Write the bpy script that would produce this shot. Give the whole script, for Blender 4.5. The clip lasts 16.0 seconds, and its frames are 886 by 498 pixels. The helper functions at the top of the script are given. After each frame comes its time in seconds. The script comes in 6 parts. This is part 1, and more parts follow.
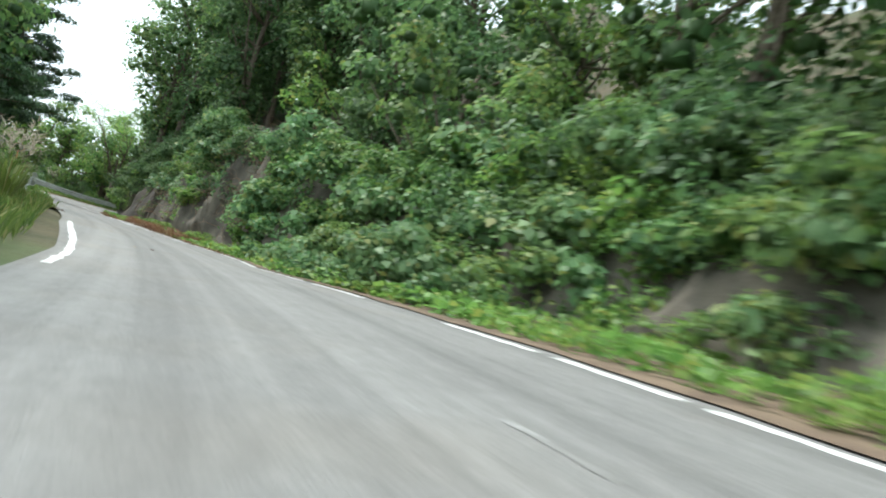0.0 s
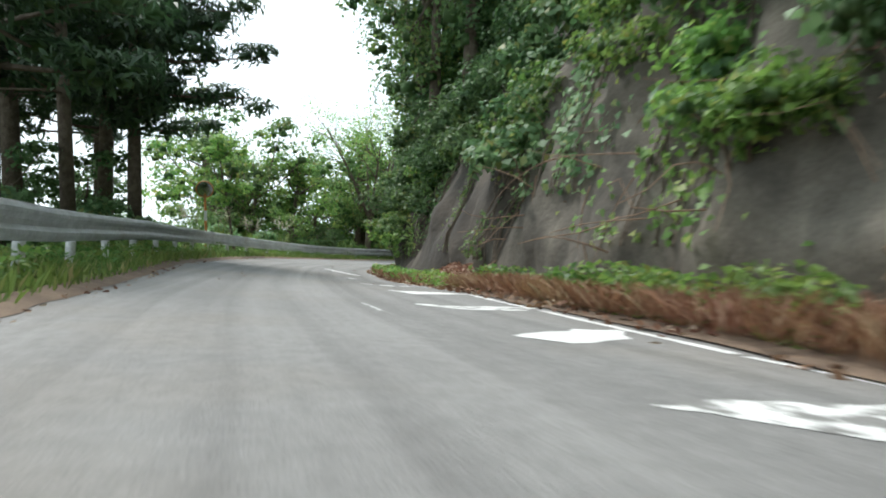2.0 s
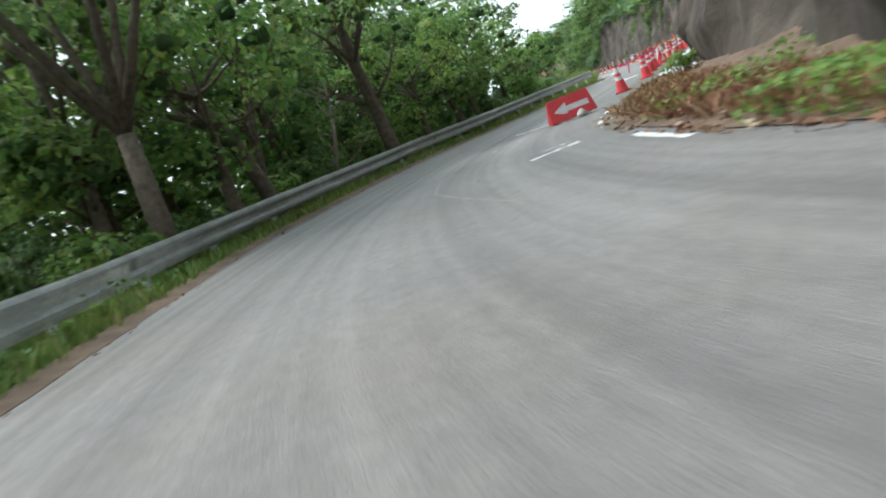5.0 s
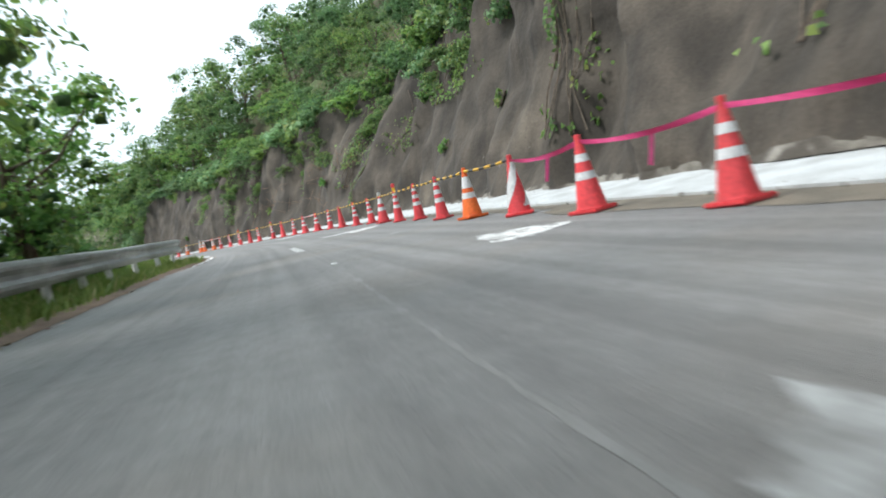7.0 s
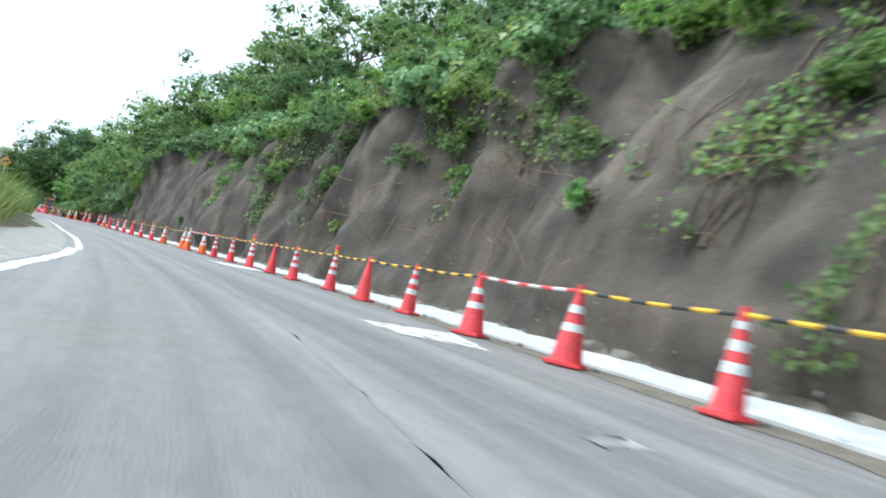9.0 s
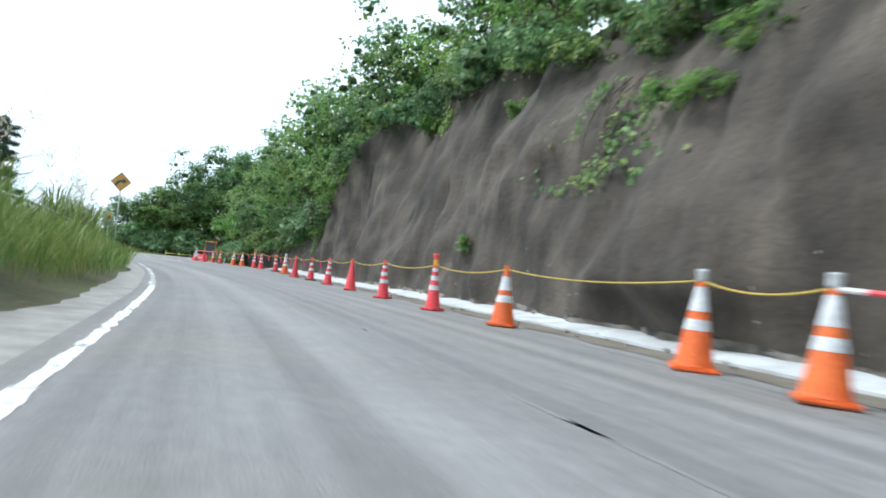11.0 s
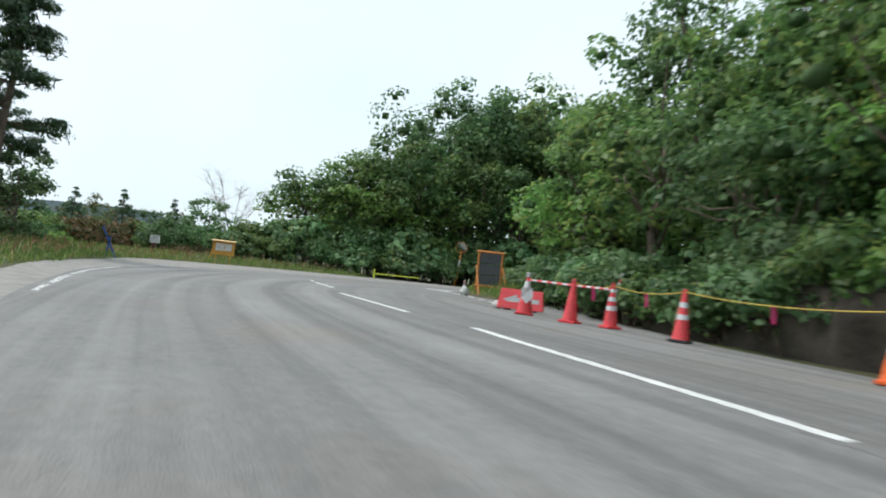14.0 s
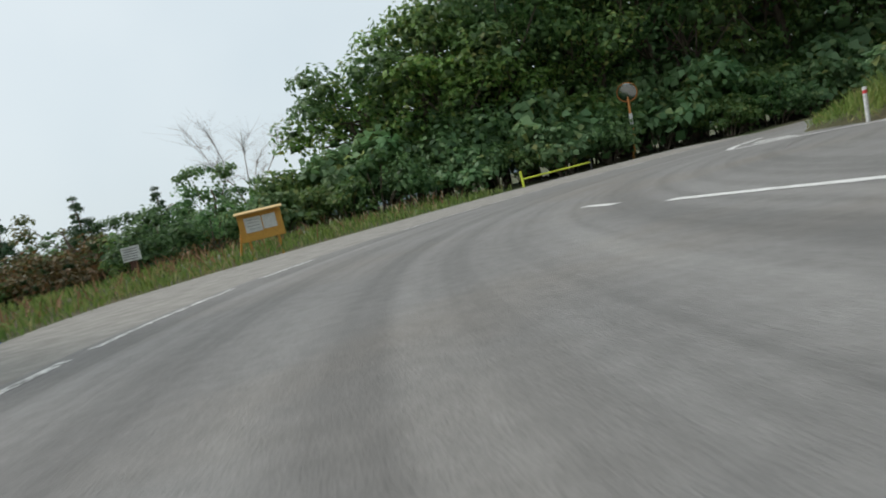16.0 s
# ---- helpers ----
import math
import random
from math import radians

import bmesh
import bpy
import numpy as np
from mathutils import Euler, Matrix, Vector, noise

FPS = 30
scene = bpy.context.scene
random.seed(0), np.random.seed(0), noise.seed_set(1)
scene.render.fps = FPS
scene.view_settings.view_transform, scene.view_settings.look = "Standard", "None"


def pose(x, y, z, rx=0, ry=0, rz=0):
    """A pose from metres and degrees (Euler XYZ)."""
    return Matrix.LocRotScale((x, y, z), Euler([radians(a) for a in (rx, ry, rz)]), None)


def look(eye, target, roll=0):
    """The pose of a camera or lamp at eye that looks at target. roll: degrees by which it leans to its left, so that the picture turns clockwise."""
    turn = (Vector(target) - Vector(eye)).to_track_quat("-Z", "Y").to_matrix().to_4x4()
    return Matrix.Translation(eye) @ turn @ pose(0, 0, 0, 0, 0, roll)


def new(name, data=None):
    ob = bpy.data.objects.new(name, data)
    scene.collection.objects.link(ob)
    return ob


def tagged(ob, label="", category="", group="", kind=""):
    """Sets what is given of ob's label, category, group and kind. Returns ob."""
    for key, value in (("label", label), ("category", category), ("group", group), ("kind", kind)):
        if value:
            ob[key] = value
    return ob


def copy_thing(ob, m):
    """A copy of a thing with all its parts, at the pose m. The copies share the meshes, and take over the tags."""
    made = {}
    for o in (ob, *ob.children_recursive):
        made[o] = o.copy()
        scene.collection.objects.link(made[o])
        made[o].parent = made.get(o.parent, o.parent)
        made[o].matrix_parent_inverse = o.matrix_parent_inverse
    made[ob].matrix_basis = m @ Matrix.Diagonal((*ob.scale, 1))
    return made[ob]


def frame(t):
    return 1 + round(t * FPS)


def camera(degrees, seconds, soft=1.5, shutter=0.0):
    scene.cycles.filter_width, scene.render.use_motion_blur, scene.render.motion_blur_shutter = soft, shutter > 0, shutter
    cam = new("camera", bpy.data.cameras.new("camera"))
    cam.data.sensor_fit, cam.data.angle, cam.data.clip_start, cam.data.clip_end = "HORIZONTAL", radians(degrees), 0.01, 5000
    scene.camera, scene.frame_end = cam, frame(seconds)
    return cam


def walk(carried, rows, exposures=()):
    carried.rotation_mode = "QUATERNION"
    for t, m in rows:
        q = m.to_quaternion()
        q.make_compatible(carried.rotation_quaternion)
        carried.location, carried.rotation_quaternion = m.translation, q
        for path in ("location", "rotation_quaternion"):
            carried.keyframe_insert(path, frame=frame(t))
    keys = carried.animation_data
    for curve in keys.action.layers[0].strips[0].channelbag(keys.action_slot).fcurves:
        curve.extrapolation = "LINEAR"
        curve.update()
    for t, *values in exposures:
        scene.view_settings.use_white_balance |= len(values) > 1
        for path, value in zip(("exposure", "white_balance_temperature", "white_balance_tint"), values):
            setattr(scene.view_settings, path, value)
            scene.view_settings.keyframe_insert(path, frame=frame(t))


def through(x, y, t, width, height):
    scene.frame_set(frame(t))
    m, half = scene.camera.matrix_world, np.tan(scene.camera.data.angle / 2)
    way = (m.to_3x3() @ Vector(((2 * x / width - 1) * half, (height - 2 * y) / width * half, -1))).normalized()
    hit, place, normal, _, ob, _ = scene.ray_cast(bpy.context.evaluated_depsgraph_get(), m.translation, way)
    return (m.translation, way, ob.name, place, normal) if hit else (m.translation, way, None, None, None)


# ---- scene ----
cam = camera(64.06, 16.0, soft=1.8, shutter=0.24)
walk(cam, [
    (0.0, pose(27.326, -46.209, 0.471, 94.16, -16.02, 3.73)),
    (0.5, pose(23.888, -39.992, 0.490, 93.47, -15.10, 7.96)),
    (1.0, pose(20.603, -33.540, 0.571, 92.88, -13.11, 14.00)),
    (1.5, pose(17.560, -28.776, 0.468, 91.69, -7.88, 20.17)),
    (2.0, pose(15.041, -25.585, 0.401, 90.59, -2.11, 23.90)),
    (2.5, pose(12.684, -22.643, 0.427, 88.74, 4.07, 24.41)),
    (3.0, pose(10.371, -19.900, 0.455, 88.54, 6.40, 23.62)),
    (3.7, pose(6.743, -14.913, 0.508, 86.52, 11.31, 19.07)),
    (4.4, pose(3.012, -8.760, 0.563, 83.11, 17.37, 10.67)),
    (5.0, pose(0.593, -2.984, 0.584, 80.67, 21.67, 0.71)),
    (5.5, pose(-0.328, 1.911, 0.566, 80.00, 23.45, -9.34)),
    (6.0, pose(-0.225, 6.868, 0.514, 80.60, 23.54, -20.95)),
    (6.5, pose(0.796, 11.712, 0.447, 82.36, 19.84, -30.30)),
    (7.0, pose(2.697, 16.977, 0.413, 85.44, 12.41, -37.78)),
    (7.5, pose(4.623, 21.617, 0.442, 89.07, 3.79, -40.71)),
    (8.0, pose(6.691, 26.409, 0.493, 90.95, -3.34, -41.44)),
    (8.5, pose(8.834, 31.685, 0.414, 92.97, -10.25, -39.75)),
    (9.0, pose(10.899, 37.234, 0.446, 93.20, -11.41, -35.89)),
    (9.5, pose(12.119, 42.425, 0.407, 92.98, -12.36, -32.78)),
    (10.0, pose(12.940, 47.660, 0.532, 93.13, -10.10, -29.03)),
    (12.5, pose(14.898, 76.092, 0.397, 91.65, -4.06, -18.55)),
    (13.0, pose(14.723, 81.437, 0.358, 92.65, -5.79, -16.23)),
    (13.5, pose(14.197, 86.564, 0.459, 93.12, -7.19, -13.80)),
    (14.0, pose(13.544, 91.402, 0.615, 91.84, -6.31, -10.79)),
    (14.5, pose(12.769, 95.877, 0.540, 90.50, -3.45, -7.68)),
    (15.0, pose(11.868, 99.570, 0.512, 88.96, 2.85, -6.29)),
    (15.5, pose(11.554, 102.448, 0.443, 86.88, 9.05, -6.89)),
    (16.0, pose(11.523, 105.049, 0.418, 85.23, 13.63, -10.11)),
], exposures=[(0.0, 1.4, 6450, 7), (0.5, 1.6, 6450, 8), (1.5, 1.6, 6450, 9), (2.0, 1.3, 6450, 10), (2.5, 0.85, 6450, 10), (3.0, 0.72, 6400, 10), (4.3, 0.85, 6400, 10), (5.5, 1.4, 6400, 12), (6.0, 1.15, 6400, 13), (6.5, 1.2, 6400, 13), (7.0, 1.15, 6350, 11), (8.0, 1.25, 6050, 10), (9.0, 1.35, 5950, 10), (10.0, 1.25, 5950, 10), (12.5, 0.98, 6150, 10), (14.0, 0.62, 6450, 11), (15.0, 0.36, 6600, 12), (16.0, 0.22, 6700, 12)])

# ---- world and light: thin bright overcast ----
SUN_EL, SUN_AZ = 56.0, 296.0
world = bpy.data.worlds.new("overcast_sky")
scene.world = world
world.use_nodes = True
wn, wl = world.node_tree.nodes, world.node_tree.links
bg = wn["Background"]
sky = wn.new("ShaderNodeTexSky")
sky.sky_type = "NISHITA"
sky.sun_disc = False
sky.sun_elevation, sky.sun_rotation = radians(SUN_EL), radians(SUN_AZ)
sky.dust_density, sky.air_density, sky.ozone_density = 4.0, 1.0, 1.0
veil = wn.new("ShaderNodeMixRGB")
veil.inputs[0].default_value = 0.86
wl.new(sky.outputs[0], veil.inputs[1])
coord, cloud, soften = wn.new("ShaderNodeTexCoord"), wn.new("ShaderNodeTexNoise"), wn.new("ShaderNodeMixRGB")
cloud.inputs["Scale"].default_value, cloud.inputs["Detail"].default_value = 2.2, 4.0
wl.new(coord.outputs["Generated"], cloud.inputs["Vector"])
wl.new(cloud.outputs[0], soften.inputs[0])
soften.inputs[1].default_value, soften.inputs[2].default_value = (5.3, 6.5, 7.2, 1.0), (7.4, 8.3, 8.6, 1.0)
wl.new(soften.outputs[0], veil.inputs[2])
wl.new(veil.outputs[0], bg.inputs[0])
bg.inputs[1].default_value = 0.1
sun = new("sun", bpy.data.lights.new("sun", "SUN"))
sun.data.energy, sun.data.angle, sun.data.color = 1.5, radians(16), (1.0, 0.985, 0.95)
az, el = radians(SUN_AZ), radians(SUN_EL)
sun.matrix_world = look((0, 0, 60), (-60 * math.cos(el) * math.sin(az) / math.sin(el), -60 * math.cos(el) * math.cos(az) / math.sin(el), 0))

# ---- materials ----
def material(name, c1, c2, scale=6.0, rough=0.85, fine=60.0, bump=0.25, bump_scale=40.0, spread=(0.35, 0.65), metal=0.0, rand=0.0, c3=None, c3_scale=0.6, c3_range=(0.55, 0.7), dist=0.01, streak=False, lane=False):
    """Two colours mixed by noise, a finer grain, an optional third colour in large patches, and a noise bump."""
    m = bpy.data.materials.new(name)
    m.use_nodes = True
    n, l = m.node_tree.nodes, m.node_tree.links
    b = n["Principled BSDF"]
    geo = n.new("ShaderNodeNewGeometry")
    def ns(s, detail=6.0):
        t = n.new("ShaderNodeTexNoise")
        t.inputs["Scale"].default_value, t.inputs["Detail"].default_value = s, detail
        l.new(geo.outputs["Position"], t.inputs["Vector"])
        return t
    def ramp(t, lo, hi):
        r = n.new("ShaderNodeMapRange")
        r.inputs[1].default_value, r.inputs[2].default_value = lo, hi
        l.new(t.outputs[0], r.inputs[0])
        return r
    def mix(f, a, c):
        x = n.new("ShaderNodeMixRGB")
        l.new(f.outputs[0], x.inputs[0])
        for k, v in ((1, a), (2, c)):
            if isinstance(v, tuple):
                x.inputs[k].default_value = (*v, 1.0)
            else:
                l.new(v.outputs[0], x.inputs[k])
        return x
    base = mix(ramp(ns(scale), *spread), c1, c2)
    if c3:
        base = mix(ramp(ns(c3_scale, 4.0), *c3_range), base, c3)
    if streak:
        sq = n.new("ShaderNodeVectorMath")
        sq.operation = "MULTIPLY"
        sq.inputs[1].default_value = (2.2, 2.2, 0.22)
        l.new(geo.outputs["Position"], sq.inputs[0])
        t = ns(1.0, 8.0)
        l.new(sq.outputs[0], t.inputs["Vector"])
        dk = n.new("ShaderNodeMixRGB")
        dk.blend_type = "MULTIPLY"
        dk.inputs[0].default_value = 0.8
        rr = ramp(t, 0.3, 0.65)
        rr.inputs[3].default_value, rr.inputs[4].default_value = 0.4, 1.2
        l.new(base.outputs[0], dk.inputs[1])
        l.new(rr.outputs[0], dk.inputs[2])
        base = dk
    if lane:
        uv = n.new("ShaderNodeUVMap")
        for sx, sy, lo, hi, dark, light, amount in ((1.6, 0.025, 0.38, 0.6, 0.82, 1.04, 0.9), (4.2, 0.035, 0.36, 0.62, 0.76, 1.07, 0.85), (0.6, 0.5, 0.3, 0.7, 0.92, 1.05, 0.8), (11.0, 9.0, 0.3, 0.7, 0.87, 1.1, 0.85)):
            sq = n.new("ShaderNodeVectorMath")
            sq.operation = "MULTIPLY"
            sq.inputs[1].default_value = (sx, sy, 0.0)
            l.new(uv.outputs[0], sq.inputs[0])
            t = ns(1.0, 5.0)
            l.new(sq.outputs[0], t.inputs["Vector"])
            dk = n.new("ShaderNodeMixRGB")
            dk.blend_type = "MULTIPLY"
            dk.inputs[0].default_value = amount
            rr = ramp(t, lo, hi)
            rr.inputs[3].default_value, rr.inputs[4].default_value = dark, light
            l.new(base.outputs[0], dk.inputs[1])
            l.new(rr.outputs[0], dk.inputs[2])
            base = dk
    grain = n.new("ShaderNodeMixRGB")
    grain.blend_type = "MULTIPLY"
    grain.inputs[0].default_value = 0.55
    g = ramp(ns(fine, 3.0), 0.25, 0.75)
    g.inputs[3].default_value, g.inputs[4].default_value = 0.55, 1.25
    l.new(base.outputs[0], grain.inputs[1])
    l.new(g.outputs[0], grain.inputs[2])
    out = grain
    if rand:
        info = n.new("ShaderNodeObjectInfo")
        r = n.new("ShaderNodeMapRange")
        r.inputs[3].default_value, r.inputs[4].default_value = 1 - rand, 1 + rand
        l.new(info.outputs["Random"], r.inputs[0])
        h = n.new("ShaderNodeHueSaturation")
        l.new(r.outputs[0], h.inputs["Value"])
        l.new(out.outputs[0], h.inputs["Color"])
        out = h
    l.new(out.outputs[0], b.inputs["Base Color"])
    b.inputs["Roughness"].default_value, b.inputs["Metallic"].default_value = rough, metal
    if bump:
        bp = n.new("ShaderNodeBump")
        bp.inputs["Strength"].default_value, bp.inputs["Distance"].default_value = bump, dist
        l.new(ns(bump_scale).outputs[0], bp.inputs["Height"])
        l.new(bp.outputs[0], b.inputs["Normal"])
    return m


def leafy(name, dark, light, warm=None, rough=0.55, through=0.35):
    """Leaves: colour differs from leaf to leaf and over the plant, and some light passes through."""
    m = bpy.data.materials.new(name)
    m.use_nodes = True
    n, l = m.node_tree.nodes, m.node_tree.links
    b = n["Principled BSDF"]
    geo, info = n.new("ShaderNodeNewGeometry"), n.new("ShaderNodeObjectInfo")
    r = n.new("ShaderNodeValToRGB")
    e = r.color_ramp.elements
    e[0].position, e[0].color = 0.0, (*dark, 1)
    e[1].position, e[1].color = 0.8, (*light, 1)
    if warm:
        k = e.new(0.97)
        k.color = (*warm, 1)
    l.new(geo.outputs["Random Per Island"], r.inputs[0])
    h = n.new("ShaderNodeHueSaturation")
    mr = n.new("ShaderNodeMapRange")
    mr.inputs[3].default_value, mr.inputs[4].default_value = 0.8, 1.25
    l.new(info.outputs["Random"], mr.inputs[0])
    l.new(mr.outputs[0], h.inputs["Value"])
    t = n.new("ShaderNodeTexNoise")
    t.inputs["Scale"].default_value = 0.45
    l.new(geo.outputs["Position"], t.inputs["Vector"])
    hm = n.new("ShaderNodeMapRange")
    hm.inputs[1].default_value, hm.inputs[2].default_value = 0.3, 0.7
    hm.inputs[3].default_value, hm.inputs[4].default_value = 0.475, 0.515
    l.new(t.outputs[0], hm.inputs[0])
    l.new(hm.outputs[0], h.inputs["Hue"])
    l.new(r.outputs[0], h.inputs["Color"])
    l.new(h.outputs[0], b.inputs["Base Color"])
    b.inputs["Roughness"].default_value = rough
    tr = n.new("ShaderNodeBsdfTranslucent")
    l.new(h.outputs[0], tr.inputs[0])
    mx = n.new("ShaderNodeMixShader")
    mx.inputs[0].default_value = through
    l.new(b.outputs[0], mx.inputs[1])
    l.new(tr.outputs[0], mx.inputs[2])
    l.new(mx.outputs[0], n["Material Output"].inputs[0])
    return m


ASPHALT = material("asphalt", (0.228, 0.222, 0.214), (0.252, 0.246, 0.237), 1.2, 0.8, 70, 0.8, 110, c3=(0.24, 0.222, 0.2), c3_scale=0.5, c3_range=(0.5, 0.72), lane=True)
PALE_SEAM = material("sandy_seam", (0.275, 0.252, 0.218), (0.24, 0.225, 0.2), 6, 0.85, 90, 0.3, 90)
SEAM = material("tar_seam", (0.185, 0.18, 0.17), (0.235, 0.229, 0.219), 6, 0.75, 90, 0.3, 90)
DIRT = material("verge_soil", (0.12, 0.08, 0.055), (0.2, 0.14, 0.095), 3, 0.95, 40, 0.8, 25)
SOIL = material("forest_floor", (0.05, 0.055, 0.02), (0.11, 0.085, 0.045), 0.8, 0.95, 15, 0.8, 8, c3=(0.06, 0.09, 0.025), c3_scale=0.15, c3_range=(0.45, 0.6), dist=0.05)
GRAVEL = material("gravel_shoulder", (0.33, 0.315, 0.29), (0.24, 0.228, 0.205), 4, 0.95, 90, 0.8, 60)
CONCRETE = material("pale_concrete", (0.58, 0.6, 0.6), (0.42, 0.43, 0.42), 2.5, 0.8, 70, 0.25, 40)
SAND = material("washed_sand", (0.2, 0.17, 0.13), (0.13, 0.115, 0.09), 3, 0.95, 120, 0.7, 60)
PAINT = material("road_paint", (0.78, 0.78, 0.76), (0.62, 0.62, 0.6), 7, 0.7, 50, 0.2, 90)
ROCK = material("sprayed_mortar", (0.047, 0.039, 0.03), (0.088, 0.072, 0.055), 0.8, 0.92, 26, 0.55, 7, spread=(0.38, 0.62), c3=(0.138, 0.114, 0.087), c3_scale=0.5, c3_range=(0.54, 0.72), dist=0.05, streak=True)
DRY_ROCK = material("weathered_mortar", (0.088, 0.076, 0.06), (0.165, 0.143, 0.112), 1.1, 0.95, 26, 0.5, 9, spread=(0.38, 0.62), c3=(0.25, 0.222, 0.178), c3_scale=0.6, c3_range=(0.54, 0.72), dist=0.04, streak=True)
WORN = material("worn_road_paint", (0.74, 0.74, 0.72), (0.58, 0.58, 0.56), 7, 0.7, 40, 0.2, 90, c3=(0.215, 0.21, 0.2), c3_scale=7.0, c3_range=(0.5, 0.58))
SCUFF = material("scuffed_road_paint", (0.72, 0.72, 0.7), (0.55, 0.55, 0.53), 7, 0.7, 40, 0.2, 90, c3=(0.21, 0.205, 0.196), c3_scale=13.0, c3_range=(0.47, 0.55))
FAINT = material("faint_road_paint", (0.42, 0.42, 0.41), (0.3, 0.3, 0.29), 7, 0.75, 40, 0.2, 90, c3=(0.215, 0.21, 0.2), c3_scale=6.0, c3_range=(0.44, 0.56))
RED = material("red_plastic", (0.8, 0.075, 0.085), (0.68, 0.06, 0.068), 5, 0.5, 30, 0.08, 60, rand=0.12)
ORANGE = material("orange_plastic", (0.85, 0.17, 0.03), (0.75, 0.13, 0.025), 5, 0.5, 30, 0.08, 60, rand=0.08)
WHITE = material("white_reflective", (0.78, 0.78, 0.78), (0.62, 0.62, 0.62), 9, 0.5, 40, 0.05, 60)
BLACK = material("black_rubber", (0.03, 0.03, 0.03), (0.05, 0.05, 0.05), 9, 0.7, 40, 0.2, 60)
STEEL = material("galvanised_steel", (0.62, 0.63, 0.62), (0.48, 0.49, 0.48), 3, 0.42, 25, 0.1, 20, metal=0.25, c3=(0.36, 0.31, 0.24), c3_scale=1.4, c3_range=(0.62, 0.85))
YELLOW = material("yellow_plastic", (0.85, 0.5, 0.03), (0.75, 0.42, 0.02), 9, 0.5, 40, 0.05, 60)
PINK = material("pink_tape", (0.9, 0.12, 0.35), (0.8, 0.09, 0.3), 9, 0.5, 40, 0.05, 60)
BARK = material("bark", (0.1, 0.075, 0.055), (0.17, 0.135, 0.1), 8, 0.95, 40, 0.9, 18, dist=0.03)
PALE_BARK = material("pale_bark", (0.3, 0.25, 0.2), (0.2, 0.165, 0.13), 6, 0.95, 40, 0.8, 18)

# ---- the plan: a line along the lane, and places told by s along it and l to its right ----
LANE = [(43, -84), (35, -64.5), (27.33, -46.2), (20.6, -33.5), (15.04, -25.6), (10.37, -19.9), (5.07, -12.3), (2.0, -6.9), (0.35, -2.3), (-0.33, 1.9),
        (-0.22, 6.8), (0.83, 11.7), (2.72, 17.0), (6.65, 26.3), (10.9, 37.3), (12.86, 47.85), (14.1, 59.0), (14.86, 70.5), (14.75, 81.4), (13.55, 91.4),
        (11.95, 99.6), (11.45, 105.0), (12.2, 110.5), (14.9, 114.8), (19.5, 117.3), (26, 118), (40, 117.5), (62, 114)]


def lane_samples():
    pts = np.array([LANE[0]] + LANE + [LANE[-1]], float)
    out = []
    for i in range(1, len(pts) - 2):
        p0, p1, p2, p3 = pts[i - 1:i + 3]
        for u in np.linspace(0, 1, 60, endpoint=False):
            out.append(0.5 * (2 * p1 + (p2 - p0) * u + (2 * p0 - 5 * p1 + 4 * p2 - p3) * u * u + (3 * p1 - p0 - 3 * p2 + p3) * u ** 3))
    out = np.array(out)
    s = np.r_[0, np.cumsum(np.hypot(*np.diff(out, axis=0).T))]
    s -= s[120]
    grid = np.arange(s[0], s[-1], 0.25)
    x, y = np.interp(grid, s, out[:, 0]), np.interp(grid, s, out[:, 1])
    tx, ty = np.gradient(x), np.gradient(y)
    k = np.hypot(tx, ty)
    return grid, np.c_[x, y], np.c_[tx / k, ty / k]


GS, GP, GT = lane_samples()


def table(*pairs):
    xs, ys = [p[0] for p in pairs], [p[1] for p in pairs]
    return lambda s: float(np.interp(s, xs, ys))


left_edge = table((-60, -1.8), (0, -0.8), (8, -0.72), (14, -1.1), (22, -1.14), (31, -1.15), (36, -1.45), (46, -1.7), (56, -2.0), (61, -2.4), (66, -2.35), (70, -2.1), (78, -1.8), (86, -1.85),
                  (91, -1.3), (98, -0.9), (103, -0.42), (108, -0.4), (114, -0.55), (125, -0.48), (136, -0.5), (140, -0.42), (146, -0.45), (151, -0.8), (159, -1.3), (163, -1.7), (168, -1.9), (176, -1.7), (190, -1.9), (240, -2.5))
right_edge = table((-60, 3.2), (0, 2.8), (7, 2.6), (14, 2.3), (17.5, 2.65), (20, 2.65), (22, 2.55), (24, 2.35), (26, 2.2), (28, 2.4), (31, 2.5), (36, 2.5), (40, 2.3), (45, 2.1), (52, 2.45), (58, 2.6), (62, 2.85), (66, 3.25), (70, 3.3), (84, 3.3), (94, 3.3),
                   (100, 3.6), (106, 3.8), (116, 3.85), (126, 3.95), (132, 4.3), (139, 4.75), (144, 5.6), (150, 6.3), (155, 6.75), (159, 6.7), (164, 6.6), (170, 3.0), (190, 3.4), (240, 3.4))
bank = table((-60, 0.12), (4, 0.12), (9, 0.09), (14, 0.035), (22, 0.0), (32, -0.01), (38, -0.06), (48, -0.06), (58, -0.02), (70, -0.045), (78, -0.015), (85, 0.0), (138, 0.0), (146, 0.018), (154, 0.01), (165, 0.0))
shoulder_wide = table((97, 1.1), (116, 1.0), (124, 0.6), (134, 0.42), (141, 0.5), (147, 0.9), (163, 0.9), (166, 1.5), (169, 2.6), (180, 3.2))
cliff_foot = table((-60, 6.0), (0, 5.0), (10, 4.2), (18, 4.3), (24, 4.1), (28, 3.8), (34, 3.6), (40, 2.95), (46, 3.0), (54, 3.4), (60, 4.5), (66, 4.75), (72, 4.5), (84, 4.6), (94, 4.6), (104, 4.85), (116, 4.9),
                   (126, 5.0), (136, 5.5), (142, 6.6), (148, 7.4), (156, 8.2), (162, 8.4))


